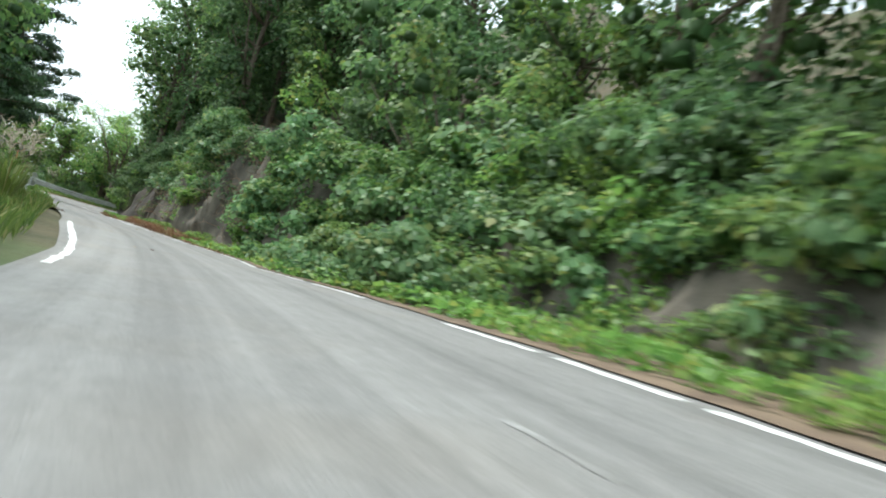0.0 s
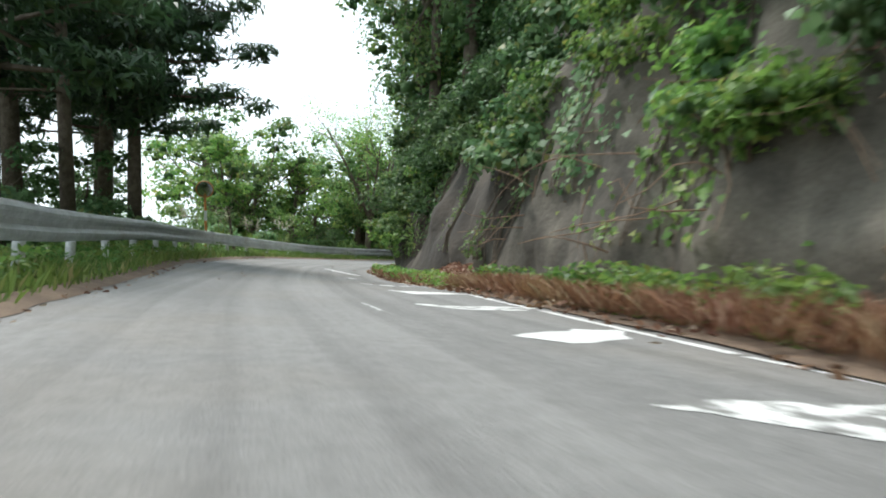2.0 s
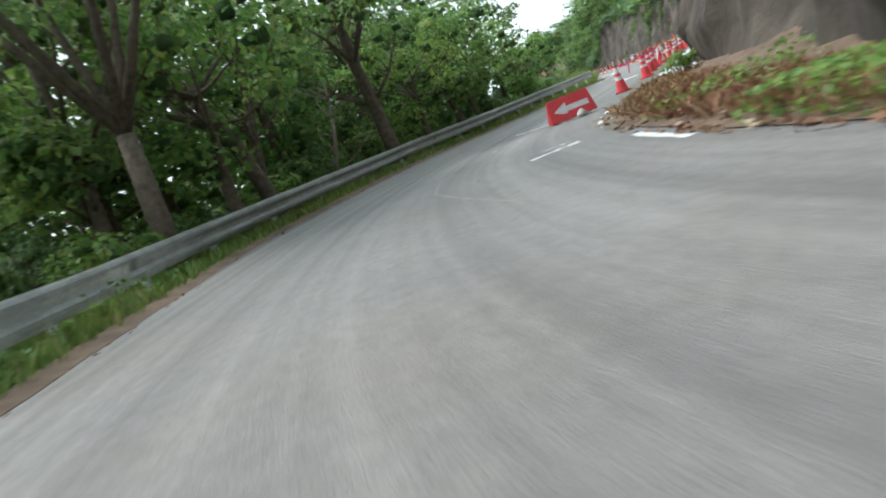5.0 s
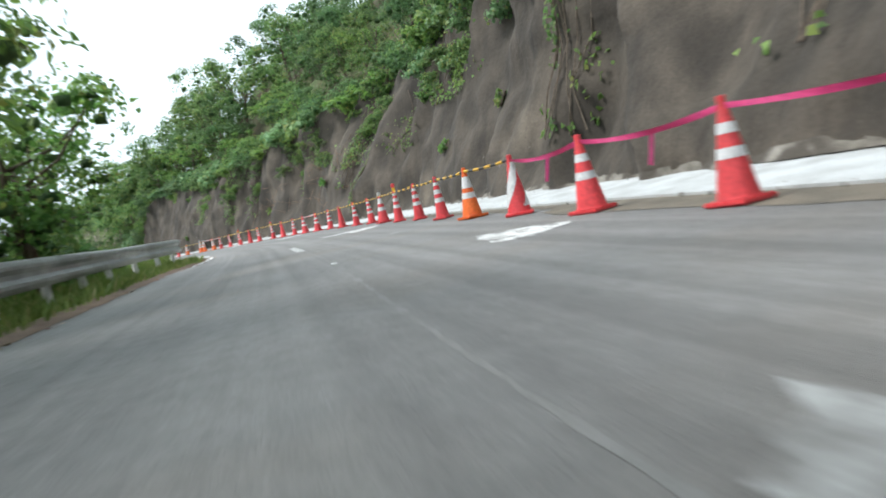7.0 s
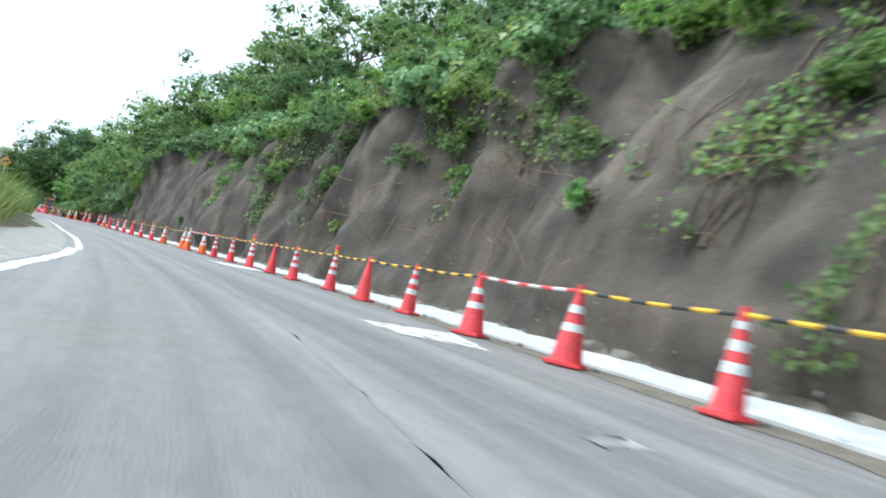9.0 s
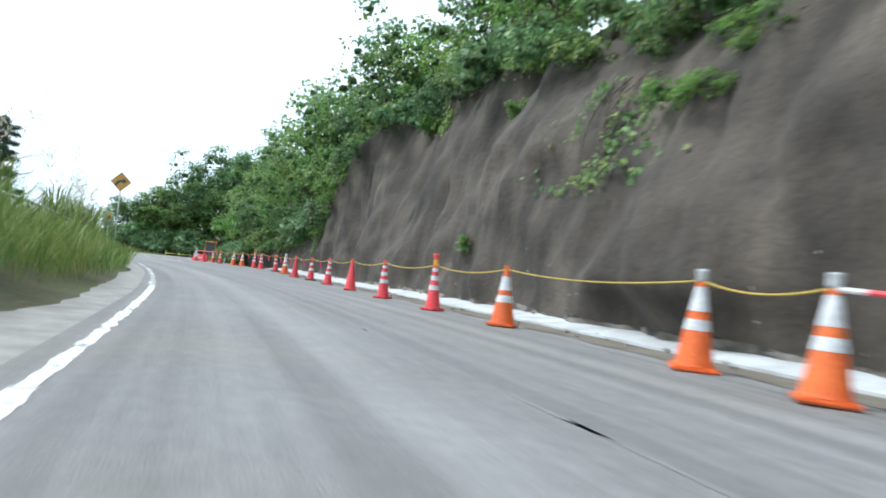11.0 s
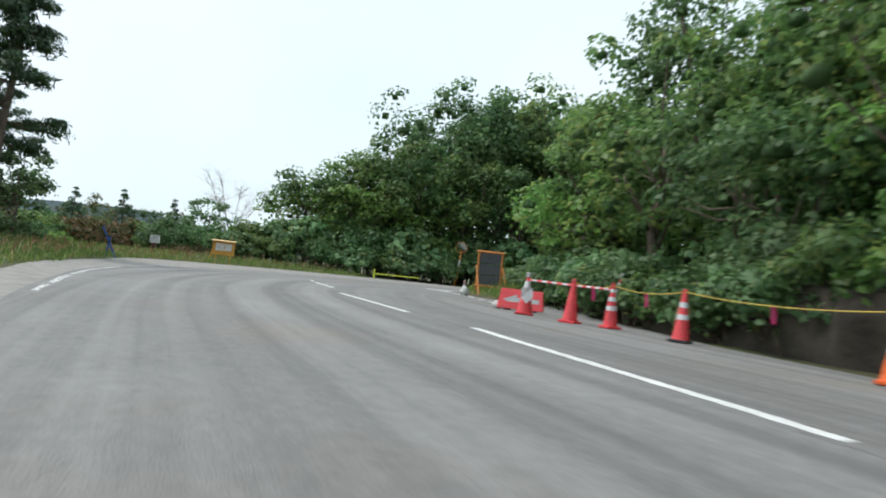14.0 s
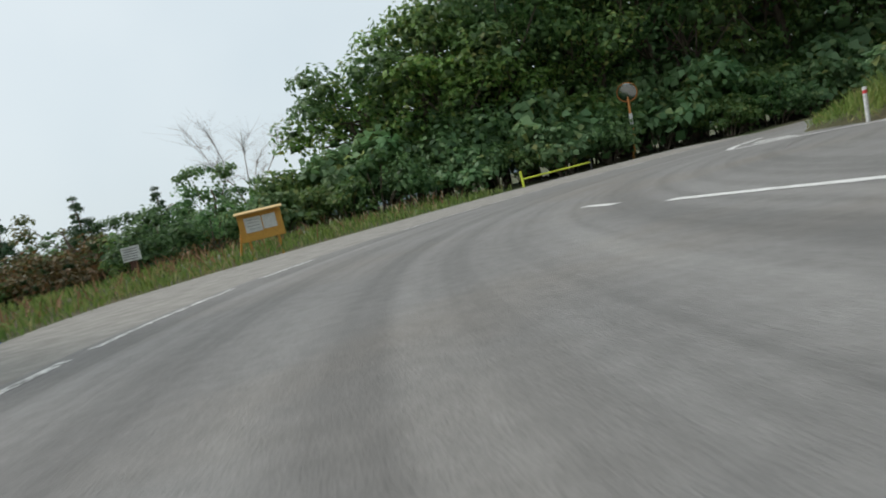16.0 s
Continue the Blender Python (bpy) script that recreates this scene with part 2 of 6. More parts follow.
def place(s, l, z=0.0):
    """The point at s along the lane and l to its right, z above the road there."""
    x, y = np.interp(s, GS, GP[:, 0]), np.interp(s, GS, GP[:, 1])
    tx, ty = np.interp(s, GS, GT[:, 0]), np.interp(s, GS, GT[:, 1])
    k = math.hypot(tx, ty)
    return Vector((x + l * ty / k, y - l * tx / k, z + bank(s) * max(-3.5, min(3.5, l))))


def heading(s):
    """The lane's turn about z at s, in degrees: 0 looks along +y."""
    return math.degrees(math.atan2(-np.interp(s, GS, GT[:, 0]), np.interp(s, GS, GT[:, 1])))


def nearest(x, y):
    d = (GP[:, 0] - x) ** 2 + (GP[:, 1] - y) ** 2
    i = int(d.argmin())
    v = (x - GP[i, 0], y - GP[i, 1])
    return GS[i] + v[0] * GT[i, 0] + v[1] * GT[i, 1], v[0] * GT[i, 1] - v[1] * GT[i, 0]


# ---- building helpers ----
def mesh_of(name, verts, faces, mat=None, smooth=False):
    me = bpy.data.meshes.new(name)
    me.from_pydata([tuple(v) for v in verts], [], faces)
    for m in (mat if isinstance(mat, (list, tuple)) else [mat] if mat else []):
        me.materials.append(m)
    if smooth:
        me.polygons.foreach_set("use_smooth", [True] * len(me.polygons))
    me.update()
    return me


def part(name, bm, mat, parent=None, label="", smooth=False):
    me = bpy.data.meshes.new(name)
    bm.to_mesh(me)
    bm.free()
    me.materials.append(mat)
    if smooth:
        me.polygons.foreach_set("use_smooth", [True] * len(me.polygons))
    ob = new(name, me)
    ob.parent = parent
    if label:
        tagged(ob, label)
    return ob


def box(bm, sx, sy, sz, x=0, y=0, z=0, rot=None, bevel=0.0):
    g = bmesh.ops.create_cube(bm, size=1.0, matrix=Matrix.Translation((x, y, z)) @ (rot or Matrix()) @ Matrix.Diagonal((sx, sy, sz, 1)))
    if bevel:
        bmesh.ops.bevel(bm, geom=list({e for v in g["verts"] for e in v.link_edges}), offset=bevel, segments=2, affect="EDGES")
    return bm


def lathe(bm, profile, seg=20, x=0, y=0, z=0, cap=True):
    """Turns a profile of (radius, height) about z."""
    rings = [[bm.verts.new((x + r * math.cos(2 * math.pi * i / seg), y + r * math.sin(2 * math.pi * i / seg), z + h)) for i in range(seg)] for r, h in profile]
    for a, b in zip(rings, rings[1:]):
        for i in range(seg):
            bm.faces.new((a[i], a[(i + 1) % seg], b[(i + 1) % seg], b[i]))
    if cap:
        bm.faces.new(rings[-1])
        bm.faces.new(rings[0][::-1])
    return bm


def tube(bm, pts, radii, seg=8, cap=True):
    """A round bar along points."""
    pts = [Vector(p) for p in pts]
    if not isinstance(radii, (list, tuple)):
        radii = [radii] * len(pts)
    rings, side = [], None
    for i, p in enumerate(pts):
        d = (pts[min(i + 1, len(pts) - 1)] - pts[max(i - 1, 0)]).normalized()
        if side is None:
            side = d.cross(Vector((0, 0, 1)) if abs(d.z) < 0.9 else Vector((1, 0, 0))).normalized()
        side = (side - d * side.dot(d)).normalized()
        up = d.cross(side)
        rings.append([bm.verts.new(p + (side * math.cos(2 * math.pi * k / seg) + up * math.sin(2 * math.pi * k / seg)) * radii[i]) for k in range(seg)])
    for a, b in zip(rings, rings[1:]):
        for k in range(seg):
            bm.faces.new((a[k], a[(k + 1) % seg], b[(k + 1) % seg], b[k]))
    if cap:
        bm.faces.new(rings[-1])
        bm.faces.new(rings[0][::-1])
    return bm


def strip(name, s0, s1, lo, hi, z, mat, step=0.5, cols=1, wobble=0.0, thick=0.0, label="", category="", kind="structure", wob_scale=1.2, prof=None):
    """A sheet along the lane between two offsets (functions of s), z above the road; thick gives it sides."""
    lo = lo if callable(lo) else (lambda s, v=lo: v)
    hi = hi if callable(hi) else (lambda s, v=hi: v)
    n = max(2, int((s1 - s0) / step) + 1)
    verts, faces = [], []
    for s in np.linspace(s0, s1, n):
        a, b = lo(s), hi(s)
        if wobble:
            a += wobble * noise.noise(Vector((s * wob_scale, 3.1, s0)))
            b += wobble * noise.noise(Vector((s * wob_scale, 9.7, s0)))
        row = [(a + (b - a) * k / cols, (prof(k / cols, s) if prof else 0.0) + z) for k in range(cols + 1)]
        if thick:
            row = [(row[0][0], row[0][1] - thick)] + row + [(row[-1][0], row[-1][1] - thick)]
        verts += [place(s, l, h) for l, h in row]
    w = len(row)
    for i in range(n - 1):
        for k in range(w - 1):
            faces.append((i * w + k, i * w + k + 1, (i + 1) * w + k + 1, (i + 1) * w + k))
    ob = tagged(new(name, mesh_of(name, verts, faces, mat)), label, category, kind=kind)
    if name == "road":
        lane_map(ob.data)
    return ob


def lane_map(me):
    """A map of offset and length along the lane, for wear that runs with the traffic."""
    uv = me.uv_layers.new(name="lane")
    told = {}
    for k, lp in enumerate(me.loops):
        v = lp.vertex_index
        if v not in told:
            s, l = nearest(me.vertices[v].co.x, me.vertices[v].co.y)
            told[v] = (l, s)
        uv.data[k].uv = told[v]

# ---- heights of the sprayed slope ----
def cliff_high(s):
    return float(np.interp(s, (-20, 10, 22, 36, 50, 60, 72, 86, 94, 102, 112, 124, 132, 138, 143, 150), (1.4, 1.8, 3.6, 6.2, 6.2, 4.6, 6.2, 6.0, 5.6, 5.2, 5.0, 4.8, 5.8, 5.4, 2.4, 1.0)))


# ---- terrain: one sheet to the horizon ----
def ground_height(x, y):
    s, l = nearest(x, y)
    le, re, cf = left_edge(s), right_edge(s), cliff_foot(s)
    z = bank(s) * max(-3.5, min(3.5, l)) - 0.06
    far = math.hypot(x - 12, y - 30)
    n = noise.noise(Vector((x * 0.09, y * 0.09, 0))) + 0.5 * noise.noise(Vector((x * 0.31, y * 0.31, 4)))
    if l < le - 0.4:
        d = le - 0.4 - l
        if s < 96:
            z += 0.12 * min(1, d) - 0.24 * max(0, d - 2.0) ** 1.0 * min(1, max(0, (96 - s) / 14)) + 0.3 * n * min(1, d / 4)
            z = max(z, -9 + n)
        else:
            rise = max(0.0, min(1.0, (s - 104) / 8, (150 - s) / 8))
            z += 0.03 * min(1, d / 3) + 0.14 * max(0, min(1, (d - 3.2) / 2)) + 0.12 * n * min(1, max(0, d - 3) / 3) - 0.02 * max(0, d - 6) + 0.5 * rise * max(0.0, min(1.0, (d - 0.05) / 1.3))
    elif l > re + 0.1 and s < 164:
        up = max(0.0, l - cf - 2.4)
        k = min(1, max(0, (166 - s) / 12))
        z += (0.85 * min(up, 16) + 0.25 * max(0, min(up - 16, 30)) + 0.85 * cliff_high(s) * min(1, up / 0.8)) * k * (1 + 0.12 * n)
    elif s >= 164 and l > re + 0.4:
        z += 0.25 * n
    if far > 160:
        z *= max(0.0, 1 - (far - 160) / 200)
    return z


def spread(lo, hi, fine, out):
    a = list(np.arange(lo, hi + 0.1, fine))
    step, p, q = fine, lo, hi
    low, high = [], []
    while q < out or p > -out:
        step *= 1.35
        p, q = p - step, q + step
        low.append(p), high.append(q)
    return low[::-1] + a + high


GX, GY = spread(-30, 60, 0.85, 2600), spread(-70, 145, 0.85, 2600)
verts = [(x, y, ground_height(x, y)) for y in GY for x in GX]
w = len(GX)
faces = [(j * w + i, j * w + i + 1, (j + 1) * w + i + 1, (j + 1) * w + i) for j in range(len(GY) - 1) for i in range(w - 1)]
tagged(new("ground", mesh_of("ground", verts, faces, SOIL, True)), "wooded hillside ground with soil and leaf litter", "ground", kind="structure")

# ---- road ----
road = strip("road", -70, 225, lambda s: left_edge(s) - 0.12, lambda s: right_edge(s) + 0.1, 0.0, ASPHALT, 0.5, 10, label="grey worn asphalt mountain road", category="road")
junction = []
bm = bmesh.new()
for x, y in [(14.5, 100), (19.2, 100), (19.6, 106), (23, 112.5), (40, 113.5), (40, 117), (20, 116.5), (13, 112)]:
    junction.append(bm.verts.new((x, y, -0.004)))
bm.faces.new(junction)
pave = part("pavement", bm, ASPHALT)
lane_map(pave.data)
tagged(pave, "grey asphalt at the road junction", "road", kind="structure")

# ---- cliff of sprayed mortar ----
def cliff_lean(s):
    return 0.36 + 0.08 * math.sin(s * 0.21) + 0.1 * math.sin(s * 0.067 + 2) + 0.3 * math.exp(-((s - 41) / 4.5) ** 2)


def cliff_point(s, h):
    big = noise.noise(Vector((s * 0.16, h * 0.2, 7))) * 1.0 + noise.noise(Vector((s * 0.5, h * 0.22, 2))) * 0.5
    small = noise.noise(Vector((s * 1.5, h * 1.1, 5))) * 0.2 + noise.noise(Vector((s * 4.2, h * 3.6, 1))) * 0.05
    rib = -0.45 * abs(noise.noise(Vector((s * 0.75, h * 0.12, 11)))) - 0.75 * (0.5 - abs(noise.noise(Vector((s * 0.33, h * 0.16, 23)))) * 2.2)
    small -= 0.16 * max(0.0, 0.35 - abs(noise.noise(Vector((s * 1.15 + 0.25 * h, h * 0.3, 31)))) * 2)
    k = min(1.0, h / 0.7)
    return place(s, cliff_foot(s) + h * cliff_lean(s) + (big + rib) * k * 0.75 + small, 0) + Vector((0, 0, h - bank(s) * 3.5 - 0.05))


def cliff_mesh():
    ss, rows = np.arange(-24, 160, 0.22), 38
    vs, fs = [], []
    for s in ss:
        top = cliff_high(s)
        vs += [cliff_point(s, top * r / (rows - 1)) for r in range(rows)]
        vs.append(cliff_point(s, top) + (place(s, 4) - place(s, 0)) * 0.6 + Vector((0, 0, 0.6)))
    rows += 1
    for i in range(len(ss) - 1):
        for r in range(rows - 1):
            fs.append((i * rows + r, (i + 1) * rows + r, (i + 1) * rows + r + 1, i * rows + r + 1))
    me = mesh_of("cliff", vs, fs, ROCK, True)
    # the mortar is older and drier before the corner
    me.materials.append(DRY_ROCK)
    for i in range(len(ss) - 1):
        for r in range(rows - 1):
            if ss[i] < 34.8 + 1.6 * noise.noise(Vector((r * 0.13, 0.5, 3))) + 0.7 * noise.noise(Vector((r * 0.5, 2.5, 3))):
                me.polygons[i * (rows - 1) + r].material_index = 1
    return me


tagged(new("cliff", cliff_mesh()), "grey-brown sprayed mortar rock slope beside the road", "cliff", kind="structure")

# ---- gutter ----
tagged(strip("gutter", 66, 149, lambda s: right_edge(s) + 0.22 + 0.22 * min(1, max(0, (s - 84) / 8)), lambda s: cliff_foot(s) + 0.25, 0.03, CONCRETE, 0.6, 4, wobble=0.05, thick=0.08, prof=lambda u, s: 0.1 * u), "new pale concrete gutter at the foot of the slope", "gutter")
strip("sand_verge", 58, 150, lambda s: right_edge(s) - (0.45 if 69 < s < 79 else 0.12), lambda s: right_edge(s) + 0.55, 0.004, SAND, 0.3, 2, wobble=0.25, label="washed brown sand along the gutter", category="sand")

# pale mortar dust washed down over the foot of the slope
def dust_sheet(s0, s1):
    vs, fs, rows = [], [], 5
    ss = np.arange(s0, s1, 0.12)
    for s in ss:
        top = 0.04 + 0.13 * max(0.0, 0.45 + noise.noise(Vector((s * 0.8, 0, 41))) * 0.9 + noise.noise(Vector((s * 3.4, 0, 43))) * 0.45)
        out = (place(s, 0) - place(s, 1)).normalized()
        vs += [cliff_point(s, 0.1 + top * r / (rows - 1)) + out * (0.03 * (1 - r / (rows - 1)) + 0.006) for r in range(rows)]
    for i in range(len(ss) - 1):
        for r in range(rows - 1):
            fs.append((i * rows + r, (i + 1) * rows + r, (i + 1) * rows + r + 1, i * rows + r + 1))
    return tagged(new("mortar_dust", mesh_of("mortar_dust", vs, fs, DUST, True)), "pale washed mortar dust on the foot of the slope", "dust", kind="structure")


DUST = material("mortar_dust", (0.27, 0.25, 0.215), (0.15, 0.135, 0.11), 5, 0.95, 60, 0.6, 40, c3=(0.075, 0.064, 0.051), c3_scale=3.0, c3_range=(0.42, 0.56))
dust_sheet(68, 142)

# ---- verges ----
strip("dirt_verge", 20, 90, lambda s: left_edge(s) - 0.28, lambda s: left_edge(s) - 0.02, 0.005, DIRT, 0.4, 3, wobble=0.07, label="brown soil and leaf litter at the road's edge", category="soil", prof=lambda u, s: 0.05 * (1 - u))
strip("dirt_verge", -40, 66, lambda s: right_edge(s) + 0.04, lambda s: cliff_foot(s) + 0.5, 0.012, DIRT, 0.4, 5, wobble=0.1, label="brown soil bank at the foot of the slope", category="soil", prof=lambda u, s: 0.35 * u * u)
strip("shoulder", 97, 180, lambda s: left_edge(s) - shoulder_wide(s) - 0.12 * math.sin(s * 0.9), lambda s: left_edge(s) - 0.06, -0.003, GRAVEL, 0.5, 4, label="pale gravel and worn asphalt shoulder", category="shoulder", prof=lambda u, s: 0.03 * (1 - u))

# ---- traffic cones ----
CONE_WIDE = [0.14]


def cone_radius(h):
    return CONE_WIDE[0] - (CONE_WIDE[0] - 0.03) * min(1.0, max(0.0, (h - 0.05) / 0.6))


def make_cone(kind):
    root = new("traffic_cone")
    CONE_WIDE[0] = 0.108 if kind in ("three", "lamp", "dark") else 0.122 if kind == "plain" else 0.138
    foot = 2 * CONE_WIDE[0] + 0.055
    body_mat = ORANGE if kind in ("orange", "collar_orange") else RED
    bm = bmesh.new()
    lathe(bm, [(cone_radius(0.045) + 0.004, 0.04), (cone_radius(0.06), 0.06), (cone_radius(0.62), 0.62), (0.03, 0.66), (0.03, 0.7), (0.022, 0.705)], 24)
    part("body", bm, body_mat, root, smooth=False)
    bm = bmesh.new()
    box(bm, foot, foot, 0.035, z=0.02, bevel=0.012)
    part("base", bm, BLACK if kind == "dark" else body_mat, root, "black rubber base" if kind == "dark" else "")
    bands = {"plain": [], "lamp": [(0.3, 0.37), (0.44, 0.51), (0.57, 0.62)], "three": [(0.28, 0.35), (0.42, 0.49), (0.56, 0.61)], "two": [(0.3, 0.37), (0.46, 0.53)],
             "orange": [(0.28, 0.36), (0.42, 0.58)], "collar": [(0.3, 0.39), (0.47, 0.6)], "collar_orange": [(0.3, 0.38), (0.44, 0.62)], "dark": [(0.3, 0.37), (0.46, 0.53)], "spiral": []}[kind]
    for a, b in bands:
        bm = bmesh.new()
        lathe(bm, [(cone_radius(a) + 0.003, a), (cone_radius(b) + 0.003, b)], 24, cap=False)
        part("band", bm, WHITE, root, "white reflective band")
    if kind == "spiral":
        for t in (0.0, math.pi):
            bm = bmesh.new()
            rows = [[] for k in range(9)]
            for i in range(26):
                h = 0.1 + 0.52 * i / 25
                for k in range(9):
                    a = t + h * 5.2 + k * 1.5 / 8
                    r = cone_radius(h) + 0.005
                    rows[k].append(bm.verts.new((r * math.cos(a), r * math.sin(a), h)))
            for i in range(25):
                for k in range(8):
                    bm.faces.new((rows[k][i], rows[k + 1][i], rows[k + 1][i + 1], rows[k][i + 1]))
            part("band", bm, WHITE, root, "white spiral stripe")
    if kind in ("lamp",):
        bm = bmesh.new()
        lathe(bm, [(0.034, 0.67), (0.034, 0.74), (0.03, 0.745)], 16)
        part("lamp_holder", bm, YELLOW, root, "yellow lamp holder")
        bm = bmesh.new()
        lathe(bm, [(0.036, 0.745), (0.04, 0.76), (0.04, 0.82), (0.03, 0.83)], 16)
        part("lamp", bm, RED, root, "red warning lamp, unlit")
    if kind in ("collar", "collar_orange"):
        bm = bmesh.new()
        lathe(bm, [(0.036, 0.66), (0.04, 0.67), (0.04, 0.74), (0.03, 0.75)], 16)
        part("cap", bm, STEEL, root, "grey metal cap")
    return root


CONE_LABEL = {"plain": "plain red plastic traffic cone on the asphalt", "lamp": "red and white traffic cone with a warning lamp on top", "three": "red traffic cone with three white bands", "two": "red traffic cone with two white bands",
              "orange": "orange traffic cone with broad white bands", "collar": "red traffic cone with broad bands and grey cap", "collar_orange": "orange traffic cone with white bands and grey cap", "dark": "red traffic cone on a black rubber base", "spiral": "red traffic cone with white diagonal stripes"}
CONES = [(4.78, 14.53, "collar"), (6.16, 17.18, "two"), (6.98, 19.46, "two"), (7.64, 21.25, "two"), (8.40, 22.99, "spiral"), (8.98, 24.54, "orange"),
         (9.77, 26.24, "three"), (10.66, 28.13, "three"), (11.25, 29.72, "lamp"), (12.04, 31.57, "collar"), (13.09, 33.80, "three"), (13.61, 35.52, "three"),
         (14.17, 37.39, "plain"), (14.99, 39.72, "three"), (15.38, 41.47, "two"), (15.73, 43.25, "two"), (16.28, 45.39, "three"), (16.50, 47.07, "plain"),
         (16.81, 48.87, "lamp"), (16.98, 50.94, "three"), (17.22, 52.73, "plain"), (17.39, 54.59, "lamp"), (17.53, 56.48, "three"), (17.68, 58.40, "three"),
         (17.84, 60.12, "orange"), (17.80, 61.73, "collar_orange"), (17.99, 62.97, "collar_orange"), (18.12, 66.19, "orange"), (18.20, 68.50, "lamp"),
         (18.41, 71.41, "three"), (18.61, 74.32, "plain"), (18.82, 77.23, "three"), (19.03, 80.14, "dark"), (19.06, 82.68, "plain"), (19.28, 85.62, "collar_orange"),
         (19.34, 87.92, "dark"), (19.15, 90.44, "three"), (19.19, 92.69, "lamp"), (18.98, 95.15, "orange"), (18.75, 96.81, "orange"), (18.42, 99.94, "dark"),
         (18.20, 101.66, "three"), (17.73, 102.16, "plain"), (17.38, 103.45, "collar")]
cone_masters = {}
cones = []
for x, y, kind in CONES:
    m = Matrix.Translation(place(*nearest(x, y), 0.004)) @ pose(0, 0, 0, random.uniform(-1.5, 1.5), random.uniform(-1.5, 1.5), random.uniform(0, 360))
    if kind not in cone_masters:
        cone_masters[kind] = make_cone(kind)
        cone_masters[kind].matrix_basis = m
        tagged(cone_masters[kind], CONE_LABEL[kind], "traffic cone", "traffic cones along the gutter")
        cones.append(cone_masters[kind])
    else:
        cones.append(copy_thing(cone_masters[kind], m))

# ---- guardrail ----
def rail_line(s):
    return left_edge(s) - 0.75


rail_top = table((20, 0.74), (45, 0.72), (56, 0.58), (68, 0.56), (78, 0.64), (84, 0.7), (92, 0.72))


def guardrail(s0, s1):
    root = tagged(new("guardrail"), "galvanised corrugated steel guardrail on white posts", "guardrail")
    prof = [(-0.01, -0.35), (0.03, -0.325), (0.05, -0.29), (0.05, -0.25), (0.0, -0.2), (0.0, -0.15), (0.05, -0.1), (0.05, -0.06), (0.03, -0.025), (-0.01, 0.0)]
    n = int((s1 - s0) / 4)
    for i in range(n):
        a, b = s0 + (s1 - s0) * i / n, s0 + (s1 - s0) * (i + 1) / n + 0.2
        bm = bmesh.new()
        rows = []
        for s in np.linspace(a, b, 7):
            rows.append([bm.verts.new(place(s, rail_line(s) + d + (0.012 if s == b else 0), rail_top(s) + h)) for d, h in prof])
        for r, q in zip(rows, rows[1:]):
            for k in range(len(prof) - 1):
                bm.faces.new((r[k], r[k + 1], q[k + 1], q[k]))
        bmesh.ops.solidify(bm, geom=bm.faces[:], thickness=0.006)
        part("beam", bm, STEEL, root)
    for s in np.arange(s0 + 0.3, s1, 2.0):
        p = place(s, rail_line(s) - 0.1, 0)
        bm = bmesh.new()
        lathe(bm, [(0.057, -0.7), (0.057, rail_top(s) - 0.08), (0.03, rail_top(s) - 0.06)], 12, p.x, p.y, p.z)
        part("post", bm, WHITE, root, "white steel post", True)
    return root


guardrail(21, 92.5)

# ---- foliage ----
LEAF = leafy("broad_leaves", (0.07, 0.15, 0.045), (0.19, 0.325, 0.1), (0.25, 0.29, 0.08), through=0.5)
LEAF_DARK = leafy("dark_leaves", (0.05, 0.115, 0.045), (0.14, 0.25, 0.09), None, through=0.45)
LEAF_BRIGHT = leafy("bright_leaves", (0.09, 0.205, 0.045), (0.21, 0.375, 0.09), (0.27, 0.32, 0.08), through=0.5)
KUDZU = leafy("vine_leaves", (0.09, 0.2, 0.075), (0.22, 0.37, 0.17), (0.27, 0.32, 0.1), through=0.45)
NEEDLE = leafy("pine_needles", (0.026, 0.06, 0.028), (0.06, 0.125, 0.05), None, 0.6, 0.25)
GRASS = leafy("grass_blades", (0.085, 0.155, 0.03), (0.2, 0.29, 0.07), (0.33, 0.31, 0.13))
DRY = leafy("dry_grass", (0.19, 0.1, 0.05), (0.34, 0.2, 0.105), (0.42, 0.32, 0.19), 0.8, 0.2)
LITTER = leafy("fallen_leaves", (0.12, 0.06, 0.03), (0.3, 0.17, 0.09), (0.5, 0.42, 0.3), 0.8, 0.1)
PLUME = leafy("grass_plumes", (0.32, 0.27, 0.2), (0.5, 0.45, 0.36), None, 0.8, 0.4)


def quick_mesh(name, verts, quads, mats, index=None):
    me = bpy.data.meshes.new(name)
    nv, nq = len(verts), len(quads)
    me.vertices.add(nv)
    me.vertices.foreach_set("co", np.asarray(verts, np.float32).ravel())
    me.loops.add(nq * 4)
    me.loops.foreach_set("vertex_index", np.asarray(quads, np.int32).ravel())
    me.polygons.add(nq)
    me.polygons.foreach_set("loop_start", np.arange(nq, dtype=np.int32) * 4)
    for m in mats:
        me.materials.append(m)
    if index is not None:
        me.polygons.foreach_set("material_index", np.asarray(index, np.int32))
    me.update(calc_edges=True)
    return me


def unit(v):
    return v / np.maximum(np.linalg.norm(v, axis=-1, keepdims=True), 1e-6)


